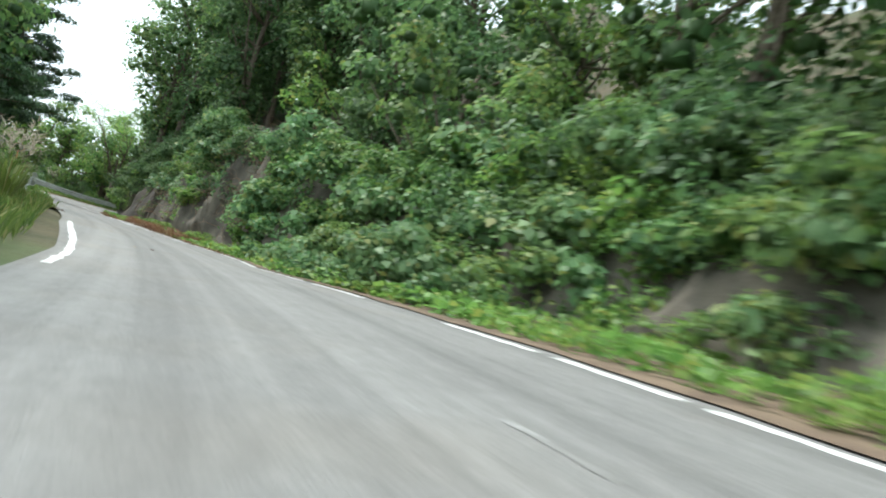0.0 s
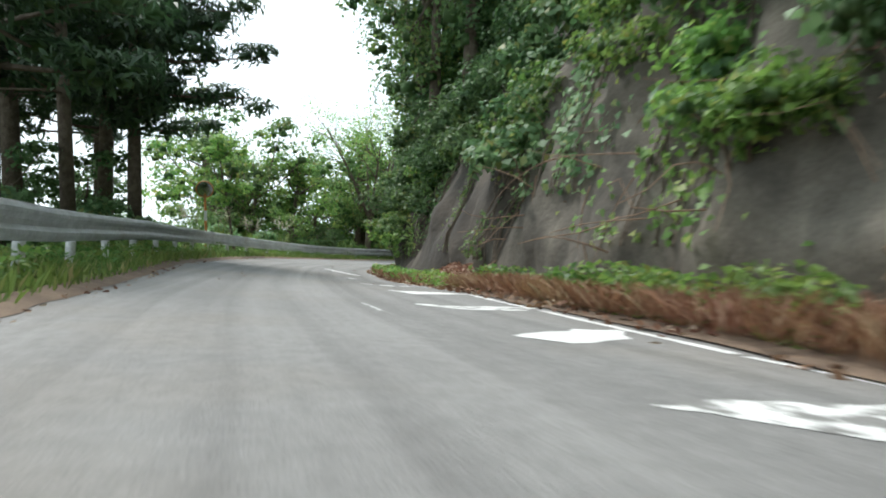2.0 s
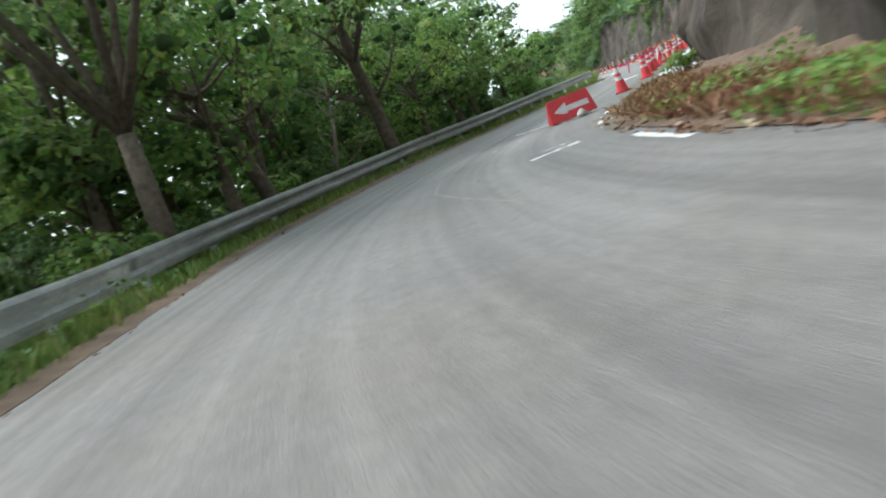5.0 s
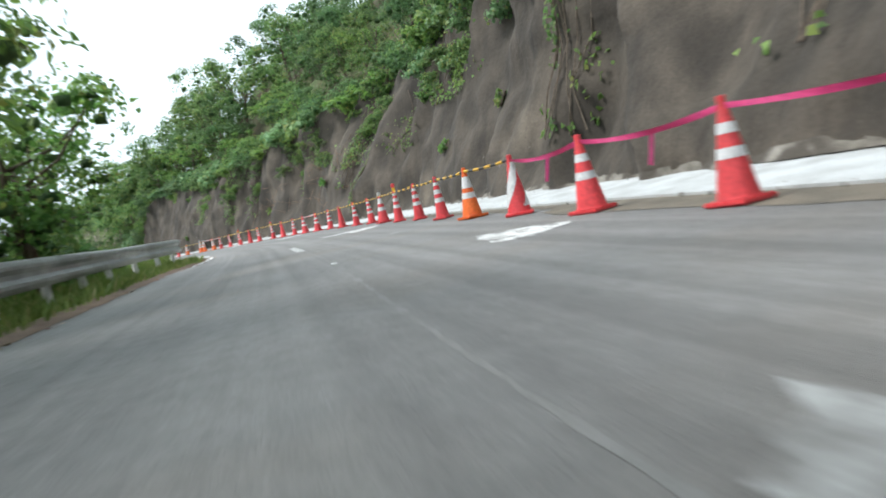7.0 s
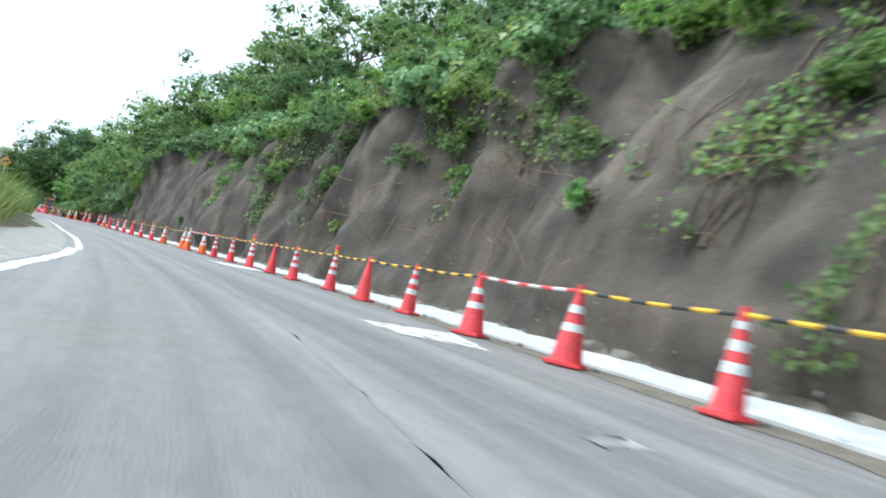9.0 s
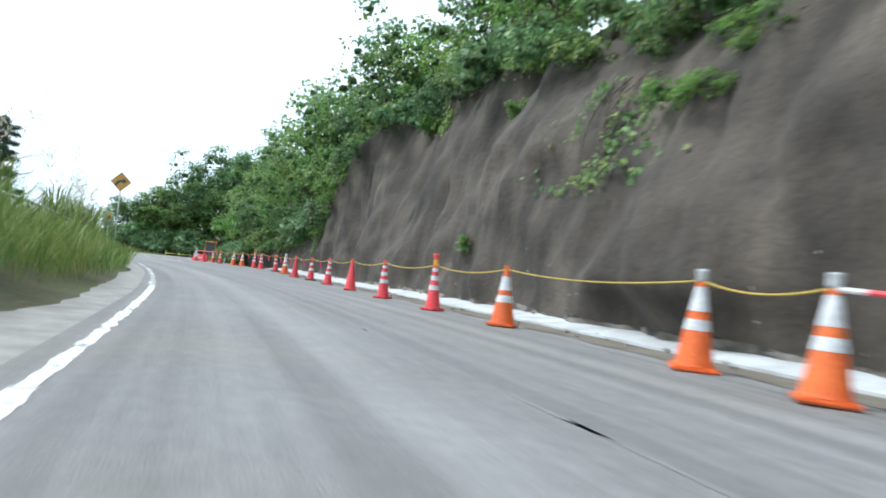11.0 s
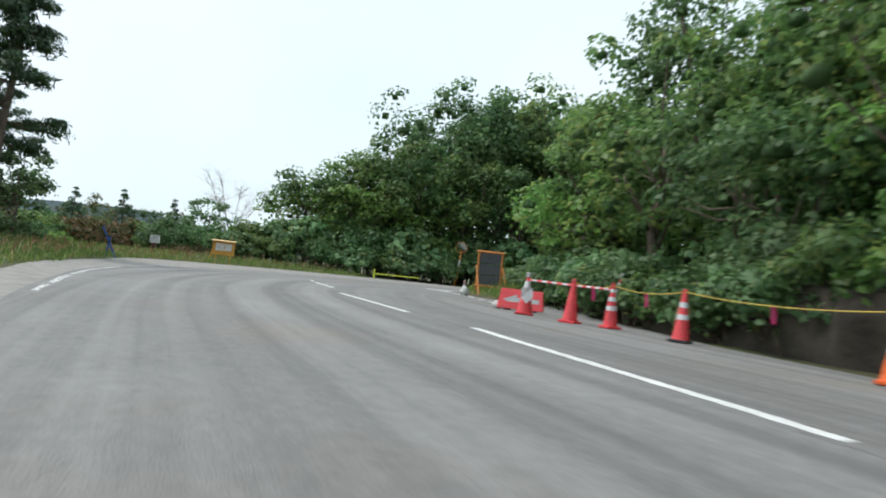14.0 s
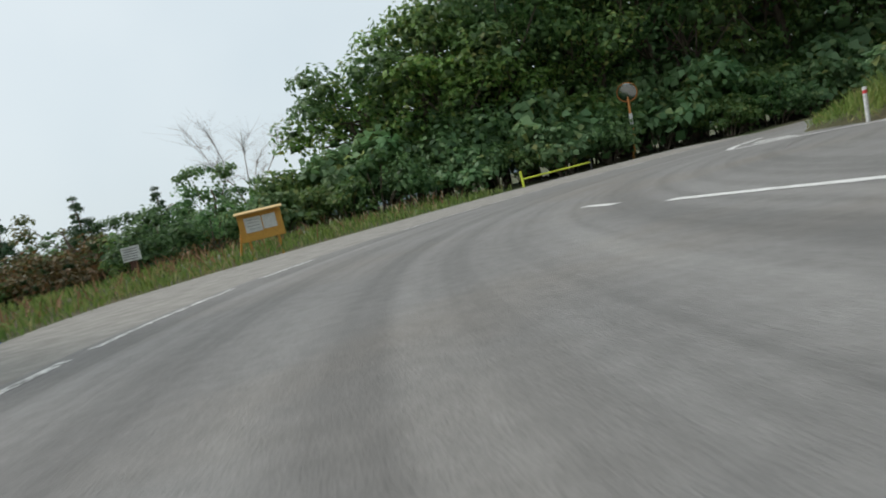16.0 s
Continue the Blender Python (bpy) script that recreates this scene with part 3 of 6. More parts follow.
def leaves(rng, c, nrm, size, aspect=0.6, fold=0.15, droop=0.0):
    """Separate pointed leaves at c, facing nrm, each four corners."""
    n = len(c)
    nrm = unit(nrm + rng.normal(0, 0.45, (n, 3)))
    r = rng.normal(0, 1, (n, 3))
    r[:, 2] -= droop
    u = unit(r - nrm * (r * nrm).sum(1, keepdims=True))
    v = np.cross(nrm, u)
    L = size * rng.uniform(0.65, 1.3, (n, 1))
    W = L * aspect * rng.uniform(0.8, 1.2, (n, 1))
    tip, base = c + u * L * 0.55, c - u * L * 0.45
    mid = c - u * L * 0.05 + nrm * L * fold
    verts = np.stack([base, mid + v * W * 0.5, tip, mid - v * W * 0.5], 1).reshape(-1, 3)
    return verts, np.arange(n * 4).reshape(-1, 4)


def blobs(rng, centres, radii, per, flat=0.8, inward=None):
    """Points and outward directions on the shells of many rounded clumps."""
    k = np.repeat(np.arange(len(centres)), per)
    d = unit(rng.normal(0, 1, (len(k), 3)))
    d[:, 2] = np.where(rng.random(len(k)) < 0.7, np.abs(d[:, 2]), d[:, 2])
    rad = radii[k][:, None] * rng.uniform(0.55, 1.08, (len(k), 1))
    p = centres[k] + d * rad * np.array([1, 1, flat])
    return p, d + np.array([0, 0, 0.35])


# filler hulls: the shade inside a crown is put into their darker colour
SHADE = leafy("shaded_crown_fill", (0.05, 0.105, 0.036), (0.085, 0.16, 0.055), None, 0.8, 0.35)
HULL = np.array([(-1, -1, -1), (1, -1, -1), (1, 1, -1), (-1, 1, -1), (-1, -1, 1), (1, -1, 1), (1, 1, 1), (-1, 1, 1)], float) / math.sqrt(3)
HULL_QUADS = np.array([(0, 3, 2, 1), (4, 5, 6, 7), (0, 1, 5, 4), (1, 2, 6, 5), (2, 3, 7, 6), (3, 0, 4, 7)])


def crown_mesh(name, seed, centres, radii, per, size, mat, aspect=0.6, flat=0.8, droop=0.4, core=0.3):
    """Leaves on the shells of clumps, over hulls darkened for each clump's inner shade."""
    rng = np.random.default_rng(seed)
    per, size = int(per * 0.85), size * 1.0
    centres, radii = np.array(centres, float), np.array(radii, float)
    p, d = blobs(rng, centres, radii, per, flat)
    v, q = leaves(rng, p, d, size, aspect, droop=droop)
    if not core:
        return quick_mesh(name, v, q, [mat])
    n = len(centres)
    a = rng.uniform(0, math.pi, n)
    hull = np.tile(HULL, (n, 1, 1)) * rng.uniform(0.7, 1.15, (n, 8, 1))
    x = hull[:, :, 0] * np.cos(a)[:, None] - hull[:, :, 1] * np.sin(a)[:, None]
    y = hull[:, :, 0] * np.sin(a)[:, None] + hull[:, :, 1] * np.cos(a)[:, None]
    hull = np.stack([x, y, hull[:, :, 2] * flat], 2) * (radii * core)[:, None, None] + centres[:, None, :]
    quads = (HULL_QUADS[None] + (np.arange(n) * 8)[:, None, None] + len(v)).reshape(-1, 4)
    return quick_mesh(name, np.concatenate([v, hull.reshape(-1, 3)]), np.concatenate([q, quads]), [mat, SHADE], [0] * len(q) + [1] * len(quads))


def trunk_bm(rng, high, r, tops, bend=0.3):
    """A tapered, slightly bent trunk with limbs that reach to the clumps."""
    bm = bmesh.new()
    off = [np.array([0.0, 0.0])]
    for i in range(6):
        off.append(off[-1] + rng.normal(0, bend * 0.2, 2))
    pts = [(o[0], o[1], high * i / 6 - (0.6 if i == 0 else 0)) for i, o in enumerate(off)]
    tube(bm, pts, [r * (1.25 - 0.85 * i / 6) for i in range(7)], 8)
    for t in tops:
        h = rng.uniform(0.4, 0.95)
        k = min(5, int(h * 6))
        a = Vector(pts[k])
        b = Vector(t)
        m = a.lerp(b, 0.5) + Vector((rng.normal(0, 0.15), rng.normal(0, 0.15), -0.08 * (b - a).length))
        tube(bm, [a, m, b], [r * 0.38, r * 0.25, r * 0.09], 5)
    return bm


def make_tree(name, label, seed, high, wide, mat, clumps=26, per=95, size=0.24, low=0.35, bark=BARK, r=0.13, aspect=0.62, limbs=9, flat=0.8):
    rng = np.random.default_rng(seed)
    root = tagged(new(name), label, "tree")
    cs, rs = [], []
    for i in range(clumps):
        u = rng.random() ** 0.8 * 0.93
        h = high * (low + (1 - low) * u)
        prof = math.sin(math.pi * min(1, 0.16 + 0.84 * (1 - u) ** 0.8)) ** 0.7
        a = rng.uniform(0, 2 * math.pi)
        d = wide * prof * math.sqrt(rng.uniform(0.15, 1))
        cs.append((d * math.cos(a), d * math.sin(a), h - 0.25 * wide))
        rs.append(wide * rng.uniform(0.22, 0.42) * (1.0 if u < 0.75 else 0.8))
    tr = part("trunk", trunk_bm(rng, high * 0.64, r, [cs[i] for i in range(0, clumps, max(1, clumps // limbs))]), bark, root, smooth=True)
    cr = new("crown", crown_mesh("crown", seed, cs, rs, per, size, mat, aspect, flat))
    cr.parent = root
    return root


def make_pine(label, seed, high, wide):
    rng = np.random.default_rng(seed)
    root = tagged(new("pine_tree"), label, "tree")
    cs, rs, tops = [], [], []
    for lev in range(11):
        h = high * (0.34 + 0.66 * lev / 10)
        reach = wide * (1.05 - 0.8 * lev / 10)
        for k in range(4 if lev < 10 else 2):
            a = rng.uniform(0, 2 * math.pi)
            d = reach * rng.uniform(0.45, 1.0)
            tip = (d * math.cos(a), d * math.sin(a), h + 0.1 * d)
            tops.append(tip)
            for u in (0.55, 0.8, 1.0):
                cs.append((tip[0] * u + rng.normal(0, 0.12), tip[1] * u + rng.normal(0, 0.12), h + 0.1 * d * u + rng.normal(0, 0.08)))
                rs.append(wide * rng.uniform(0.13, 0.2))
    bm = bmesh.new()
    tube(bm, [(0, 0, -0.8), (0.1, 0.05, high * 0.4), (0.0, 0.15, high * 0.75), (0.05, 0.1, high)], [0.16, 0.12, 0.07, 0.02], 8)
    for t in tops:
        tube(bm, [(0.05, 0.1, t[2] - 0.15), (t[0] * 0.5, t[1] * 0.5, t[2] - 0.12), t], [0.035, 0.025, 0.01], 5)
    part("trunk", bm, BARK, root, smooth=True)
    cr = new("crown", crown_mesh("crown", seed, cs, rs, 120, 0.25, NEEDLE, 0.2, 0.5, -0.8, 0.42))
    cr.parent = root
    return root


def make_conifer(label, seed, high, wide):
    """A young conifer: a cone of needle sprays that thins to a pointed top."""
    rng = np.random.default_rng(seed)
    root = tagged(new("conifer"), label, "tree")
    cs, rs = [], []
    for i in range(46):
        u = rng.random() ** 1.3
        a, d = rng.uniform(0, 2 * math.pi), wide * (1 - u) * math.sqrt(rng.uniform(0.2, 1))
        cs.append((d * math.cos(a), d * math.sin(a), high * (0.1 + 0.88 * u) + 0.12 * d))
        rs.append(wide * (0.3 - 0.16 * u))
    bm = bmesh.new()
    tube(bm, [(0, 0, -0.3), (0.02, 0, high * 0.5), (0, 0.02, high)], [0.07, 0.05, 0.012], 7)
    part("trunk", bm, BARK, root, smooth=True)
    cr = new("crown", crown_mesh("crown", seed, cs, rs, 60, 0.17, NEEDLE, 0.25, 0.7, -0.6, 0.4))
    cr.parent = root
    return root


def make_shrub(label, seed, wide, high, mat, per=80, size=0.145, clumps=16, aspect=0.62, name="shrub"):
    rng = np.random.default_rng(seed)
    root = tagged(new(name), label, "shrub")
    cs, rs = [], []
    for i in range(clumps):
        a, d = rng.uniform(0, 2 * math.pi), wide * math.sqrt(rng.uniform(0.0, 1)) * 0.8
        top = high * math.sqrt(max(0.05, 1 - (d / wide) ** 2))
        h = top * rng.uniform(0.25, 0.9)
        cs.append((d * math.cos(a), d * math.sin(a), h))
        rs.append(wide * rng.uniform(0.22, 0.4))
    bm = bmesh.new()
    for c in cs[::2]:
        tube(bm, [(c[0] * 0.15, c[1] * 0.15, -0.3), (c[0] * 0.5, c[1] * 0.5, c[2] * 0.5), c], [0.03, 0.02, 0.008], 5)
    part("woody_base", bm, BARK, root)
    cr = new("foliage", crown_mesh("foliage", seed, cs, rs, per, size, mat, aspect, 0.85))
    cr.parent = root
    return root


def plant(master, used, m):
    """The master itself the first time, a copy after that."""
    if master.name not in used:
        used.add(master.name)
        master.matrix_basis = m
        return master
    return copy_thing(master, m)


USED = set()
TREES = [make_tree("broadleaf_tree", "tall green broadleaf tree on the wooded slope", 11, 6.6, 2.3, LEAF, 30, 80, 0.2),
         make_tree("broadleaf_tree", "bushy dark green broadleaf tree on the slope", 12, 5.6, 2.5, LEAF_DARK, 30, 82, 0.2),
         make_tree("broadleaf_tree", "round-crowned green broadleaf tree on the slope", 13, 7.4, 2.6, LEAF, 34, 80, 0.21),
         make_tree("broadleaf_tree", "light green broadleaf tree on the slope", 14, 5.0, 2.1, LEAF_BRIGHT, 26, 105, 0.18),
         make_tree("broadleaf_tree", "dark broadleaf tree with an uneven crown", 15, 8.2, 2.6, LEAF_DARK, 36, 80, 0.21, 0.3)]
YOUNG = [make_tree("young_tree", "young dark green tree in the thicket", 18, 3.8, 1.5, LEAF_DARK, 22, 90, 0.16, 0.05, r=0.07),
         make_tree("young_tree", "young tree with green and russet leaves", 19, 3.4, 1.6, leafy("turning_leaves", (0.06, 0.09, 0.03), (0.17, 0.2, 0.07), (0.24, 0.15, 0.06)), 22, 90, 0.15, 0.05, r=0.07)]
TALL = [make_tree("tall_tree", "very tall dense green broadleaf tree", 16, 11.5, 3.4, LEAF, 58, 84, 0.24, 0.16, r=0.2, limbs=14),
        make_tree("tall_tree", "very tall dark green broadleaf tree", 17, 12.5, 3.6, LEAF_DARK, 62, 84, 0.24, 0.16, r=0.22, limbs=14)]
SHRUBS = [make_shrub("green leafy shrub growing on the bank", 21, 1.2, 1.3, LEAF), make_shrub("bright green leafy shrub on the bank", 22, 1.0, 1.0, LEAF_BRIGHT), make_shrub("dark green leafy shrub on the bank", 23, 1.4, 1.6, LEAF_DARK),
          make_shrub("shrub overgrown with broad vine leaves", 24, 1.3, 1.5, KUDZU, 64, 0.2, 16, 0.85)]
RUSSET = make_shrub("reddish-brown and green autumn shrub", 25, 1.3, 1.3, leafy("russet_leaves", (0.08, 0.08, 0.025), (0.2, 0.14, 0.05), (0.26, 0.13, 0.05)), 70, 0.15)
PINES = [make_pine("dark green pine tree behind the guardrail", 31, 9.0, 2.6), make_pine("dark green pine tree with layered branches", 32, 7.0, 2.4)]

CONIFER = make_conifer("small dark green conifer on the far slope", 33, 3.0, 0.95)


def grow(kind, s, l, scale, dz=0.0, xy=None):
    p = place(s, l)
    x, y = xy if xy else (p.x, p.y)
    z = ground_height(x, y)
    tilt = random.uniform(-5, 5)
    m = Matrix.Translation((x, y, z + dz)) @ pose(0, 0, 0, tilt, random.uniform(-5, 5), random.uniform(0, 360)) @ Matrix.Scale(scale, 4)
    first = kind.name not in USED
    t = plant(kind, USED, m)
    if not first:
        t.matrix_basis = m
    return t


def thicket(name, items, label):
    """Many shrubs that nobody could count, joined into one mesh."""
    vs, qs, mats, idx, base = [], [], [], [], 0
    for kind, m in items:
        me = [c for c in kind.children if c.name.startswith("foliage")][0].data
        co = np.empty(len(me.vertices) * 3, np.float32)
        me.vertices.foreach_get("co", co)
        a = np.array(m)
        co = co.reshape(-1, 3) @ a[:3, :3].T + a[:3, 3]
        vi = np.empty(len(me.loops), np.int32)
        me.loops.foreach_get("vertex_index", vi)
        mi = np.empty(len(me.polygons), np.int32)
        me.polygons.foreach_get("material_index", mi)
        vi = vi.reshape(-1, 4)
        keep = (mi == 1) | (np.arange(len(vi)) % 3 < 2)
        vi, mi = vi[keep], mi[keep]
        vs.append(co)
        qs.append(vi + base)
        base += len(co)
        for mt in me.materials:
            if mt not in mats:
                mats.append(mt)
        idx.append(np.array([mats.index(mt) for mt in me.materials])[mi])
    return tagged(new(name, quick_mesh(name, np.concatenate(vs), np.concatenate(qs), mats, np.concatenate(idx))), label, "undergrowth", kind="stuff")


rnd = random.Random(5)
# woods above the sprayed slope
row_near = table((-16, 0.85), (14, 0.9), (20, 1.15), (50, 1.1), (56, 0.8), (66, 0.62), (88, 0.62), (94, 0.5), (122, 0.5), (129, 0.85), (138, 0.88), (144, 1.05), (160, 1.0))
row_far = table((-16, 1.1), (52, 1.1), (58, 1.0), (66, 0.85), (88, 0.8), (94, 0.62), (122, 0.62), (129, 1.0), (138, 1.08), (144, 1.25), (160, 1.3))
for s in np.arange(-5, 160, 2.3):
    cl = cliff_foot(s) + cliff_high(s) * 0.4
    grow(rnd.choice([TREES[0], TREES[1], TREES[3]]), s + rnd.uniform(-0.9, 0.9), cl + (3.4 if 135 < s < 147 else 1.6) + rnd.uniform(-0.8, 0.6), row_near(s) * rnd.uniform(0.8, 1.2))
    big = 16 < s < 58 or s < 10
    grow(rnd.choice(TALL if big else TREES), s + rnd.uniform(-0.9, 0.9), cl + (1.4 if 35 < s < 48 else 3.4 if big else 4.4) + rnd.uniform(-0.8, 0.8), (1.0 if big else row_far(s)) * rnd.uniform(0.8, 1.15))
# the wood goes on up the hillside
for s in np.arange(82, 132, 2.7):
    for up in (8.0, 12.0):
        grow(rnd.choice(TREES), s + rnd.uniform(-1, 1), cliff_foot(s) + cliff_high(s) * 0.4 + up + rnd.uniform(-1, 1), rnd.uniform(0.65, 0.9))
# shrubs that hang over the top of the slope
for s0, s1 in ((-10, 30), (30, 60), (60, 95), (95, 130), (130, 158)):
    items = []
    for s in np.arange(s0, s1, 0.95):
        p = cliff_point(s, cliff_high(s) * rnd.uniform(0.88, 1.0))
        k = rnd.choice([SHRUBS[0], SHRUBS[0], SHRUBS[1], SHRUBS[2], SHRUBS[3]])
        items.append((k, Matrix.Translation((p.x, p.y, p.z - 0.25)) @ pose(0, 0, 0, 0, 0, rnd.uniform(0, 360)) @ Matrix.Scale(rnd.uniform(0.55, 1.05), 4)))
    thicket("undergrowth", items, "green shrubs hanging over the top of the slope")
# the overgrown bank at the beginning
items = []
for s in np.arange(-8, 23, 0.9):
    for l0, z0, sc in ((0.3, 0.15, 0.8), (0.9, 1.1, 0.95), (1.6, 2.2, 1.05)):
        if s > 19 and l0 < 0.6:
            continue
        p = place(s + rnd.uniform(-0.4, 0.4), cliff_foot(s) + l0 + rnd.uniform(-0.2, 0.2), z0 + rnd.uniform(-0.25, 0.25) - bank(s) * 2)
        k = rnd.choice([SHRUBS[0], SHRUBS[2], SHRUBS[3], SHRUBS[3], SHRUBS[1]])
        items.append((k, Matrix.Translation(p) @ pose(0, 0, 0, rnd.uniform(-20, 20), rnd.uniform(-20, 20), rnd.uniform(0, 360)) @ Matrix.Scale(sc * rnd.uniform(0.8, 1.15), 4)))
thicket("undergrowth", items, "dense green bushes and vines over the bank")
# bushes and creepers over the face of the slope
def face_growth(s0, s1, lo, hi, step, kinds, small, large, cut, label):
    items = []
    for s in np.arange(s0, s1, step):
        for h in np.arange(lo, hi, 0.8):
            if h > cliff_high(s) or noise.noise(Vector((s * 0.35, h * 0.45, s0))) < cut:
                continue
            p = cliff_point(s + rnd.uniform(-0.4, 0.4), h + rnd.uniform(-0.3, 0.3))
            items.append((SHRUBS[rnd.choice(kinds)], Matrix.Translation((p.x, p.y, p.z - 0.25)) @ pose(0, 0, 0, rnd.uniform(-15, 15), rnd.uniform(-15, 15), rnd.uniform(0, 360)) @ Matrix.Scale(rnd.uniform(small, large), 4)))
    thicket("undergrowth", items, label)


face_growth(27.2, 37, 1.9, 6.5, 0.9, (0, 3, 3, 1), 0.5, 0.85, -0.12, "vines and bushes covering the mortar slope")
face_growth(24.5, 28, 3.2, 6, 1.0, (3, 2), 0.4, 0.65, 0.0, "vines hanging from the top of the slope")
face_growth(42.6, 54, 0.8, 6.5, 0.8, (0, 1, 2, 2), 0.55, 0.95, -0.4, "dense bushes on the corner of the slope")
face_growth(15, 22.4, 0.9, 5.0, 0.8, (3, 0, 3, 1), 0.6, 1.0, -0.6, "dense broad-leaved bushes over the bank")
face_growth(38.5, 43, 2.7, 6.5, 0.8, (2, 2, 0), 0.55, 0.9, -0.2, "dark bushes hanging over the slope")
face_growth(68, 98, 3.7, 6.5, 1.3, (0, 1, 3), 0.4, 0.65, 0.02, "bushes hanging down the mortar slope")
face_growth(98, 128, 2.7, 6, 1.3, (0, 1, 0), 0.4, 0.65, 0.06, "bushes and vines hanging down the mortar slope")
for s, h, k, sc in ((28.6, 1.5, 1, 0.75), (29.6, 2.2, 1, 0.8), (91.0, 4.0, 0, 0.6), (112.4, 2.9, 1, 0.5), (141.5, 3.0, 1, 0.55), (144.0, 1.7, 1, 0.55), (146.5, 1.3, 0, 0.7), (135.0, 4.9, 1, 0.7)):
    p = cliff_point(s, h)
    grow(SHRUBS[k], s, 0, 1.0).matrix_basis = Matrix.Translation((p.x, p.y, p.z - 0.3 * sc)) @ pose(0, 0, 0, 0, 0, rnd.uniform(0, 360)) @ Matrix.Scale(sc, 4)
# tall dark trees leaning over the corner of the slope
# the last two are added overhead to block sky light from the slope
for s, h, k, sc in ((40.5, 6.0, 1, 0.8), (43.0, 5.6, 1, 0.85), (45.5, 5.2, 0, 0.8), (48.0, 4.6, 1, 0.85), (50.5, 4.4, 0, 0.8), (53.0, 4.0, 1, 0.75), (33.0, 5.4, 1, 0.8), (36.5, 5.6, 0, 0.8)):
    p = cliff_point(s, min(h, cliff_high(s)))
    p += (place(s, 0) - place(s, 1)) * (0.9 if s > 42 else 0.0)
    grow(TALL[k], s, 0, 1.0).matrix_basis = Matrix.Translation((p.x, p.y, p.z - 0.4)) @ pose(0, 0, 0, 0, 0, rnd.uniform(0, 360)) @ Matrix.Scale(sc, 4)
# woods below the road on the outer side
for s in np.arange(8, 92, 3.1):
    for d, sc in ((4.6, 0.95), (8.5, 1.3)):
        if 24 < s < 57 or s > 84 and d < 5:
            continue
        grow(rnd.choice(TREES + [TREES[3], TREES[3]]), s + rnd.uniform(-1, 1), left_edge(s) - d + rnd.uniform(-0.8, 0.8), sc * rnd.uniform(0.85, 1.2))
for s in np.arange(60, 86, 3.6):
    grow(rnd.choice([TALL[0], TREES[3], TREES[2]]), s, left_edge(s) - 11.5 - rnd.uniform(0, 2), rnd.uniform(0.8, 1.0), 1.2)
for x, y, k, sc in ((-3.6, 15.2, 0, 0.8), (-2.0, 20.5, 0, 0.7), (-0.6, 25.0, 0, 0.7)):
    grow(TALL[k], 0, 0, sc, xy=(x, y))
for x, y, k, sc in ((1.0, 20.8, 3, 0.95), (1.8, 23.2, 0, 0.8), (2.4, 25.8, 3, 0.9), (4.2, 28.2, 3, 0.7), (0.0, 17.8, 3, 0.8)):
    grow(TREES[k], 0, 0, sc, xy=(x, y))
for i in range(24):
    s = 60 + i * 1.15
    grow(rnd.choice([YOUNG[0], SHRUBS[1], SHRUBS[0]]), s, left_edge(s) - 3.6 - rnd.uniform(0, 1.2), rnd.uniform(0.55, 0.8))
for s in np.arange(58, 86, 2.2):
    grow(rnd.choice([YOUNG[0], TREES[3]]), s, left_edge(s) - 6.2, rnd.uniform(0.8, 1.1))
grow(TREES[0], 0, 0, 0.85, xy=(3.6, 31.0))
grow(TREES[3], 0, 0, 0.8, xy=(5.4, 35.0))
for s in np.arange(57, 92, 1.6):
    grow(rnd.choice([SHRUBS[0], SHRUBS[1]]), s, left_edge(s) - 2.3 + rnd.uniform(-0.4, 0.4), rnd.uniform(0.6, 1.0))
# pines and tall trees outside the first bend
for x, y, k, sc in ((1.6, -13.2, 0, 1.2), (0.0, -15.0, 1, 1.55), (3.4, -16.4, 0, 0.95), (-2.2, -11.0, 0, 1.15), (-0.6, -12.2, 1, 1.4), (5.6, -19.4, 1, 1.1), (9.5, -26.5, 0, 1.1), (-3.5, -15.5, 0, 1.3)):
    grow(PINES[k], 0, 0, sc, xy=(x, y))
for x, y, sc in ((0.0, -13.4, 0.8), (2.4, -17.4, 0.7), (-2.0, -12.2, 0.9), (4.4, -20.2, 0.7), (-1.2, -16.5, 1.0), (1.0, -18.8, 0.9), (-4.0, -9.5, 0.9), (6.8, -23.6, 0.7)):
    grow(YOUNG[0], 0, 0, sc, xy=(x, y))
for x, y, k, sc in ((-4.6, 1.2, 3, 0.5), (-7.5, 3.0, 3, 0.6), (-6.2, -1.6, 0, 0.42), (-9.5, 0.0, 2, 0.5), (-8.0, -5.0, 3, 0.45), (-5.2, 8.0, 0, 0.95), (-3.4, 9.4, 3, 1.0)):
    grow(TREES[k], 0, 0, sc, xy=(x, y))
# low growth outside the first bend
for s in np.arange(22, 58, 1.2):
    grow(rnd.choice([SHRUBS[0], SHRUBS[1], SHRUBS[3]]), s, left_edge(s) - 1.9 - rnd.uniform(0, 1.6), rnd.uniform(0.5, 0.85))
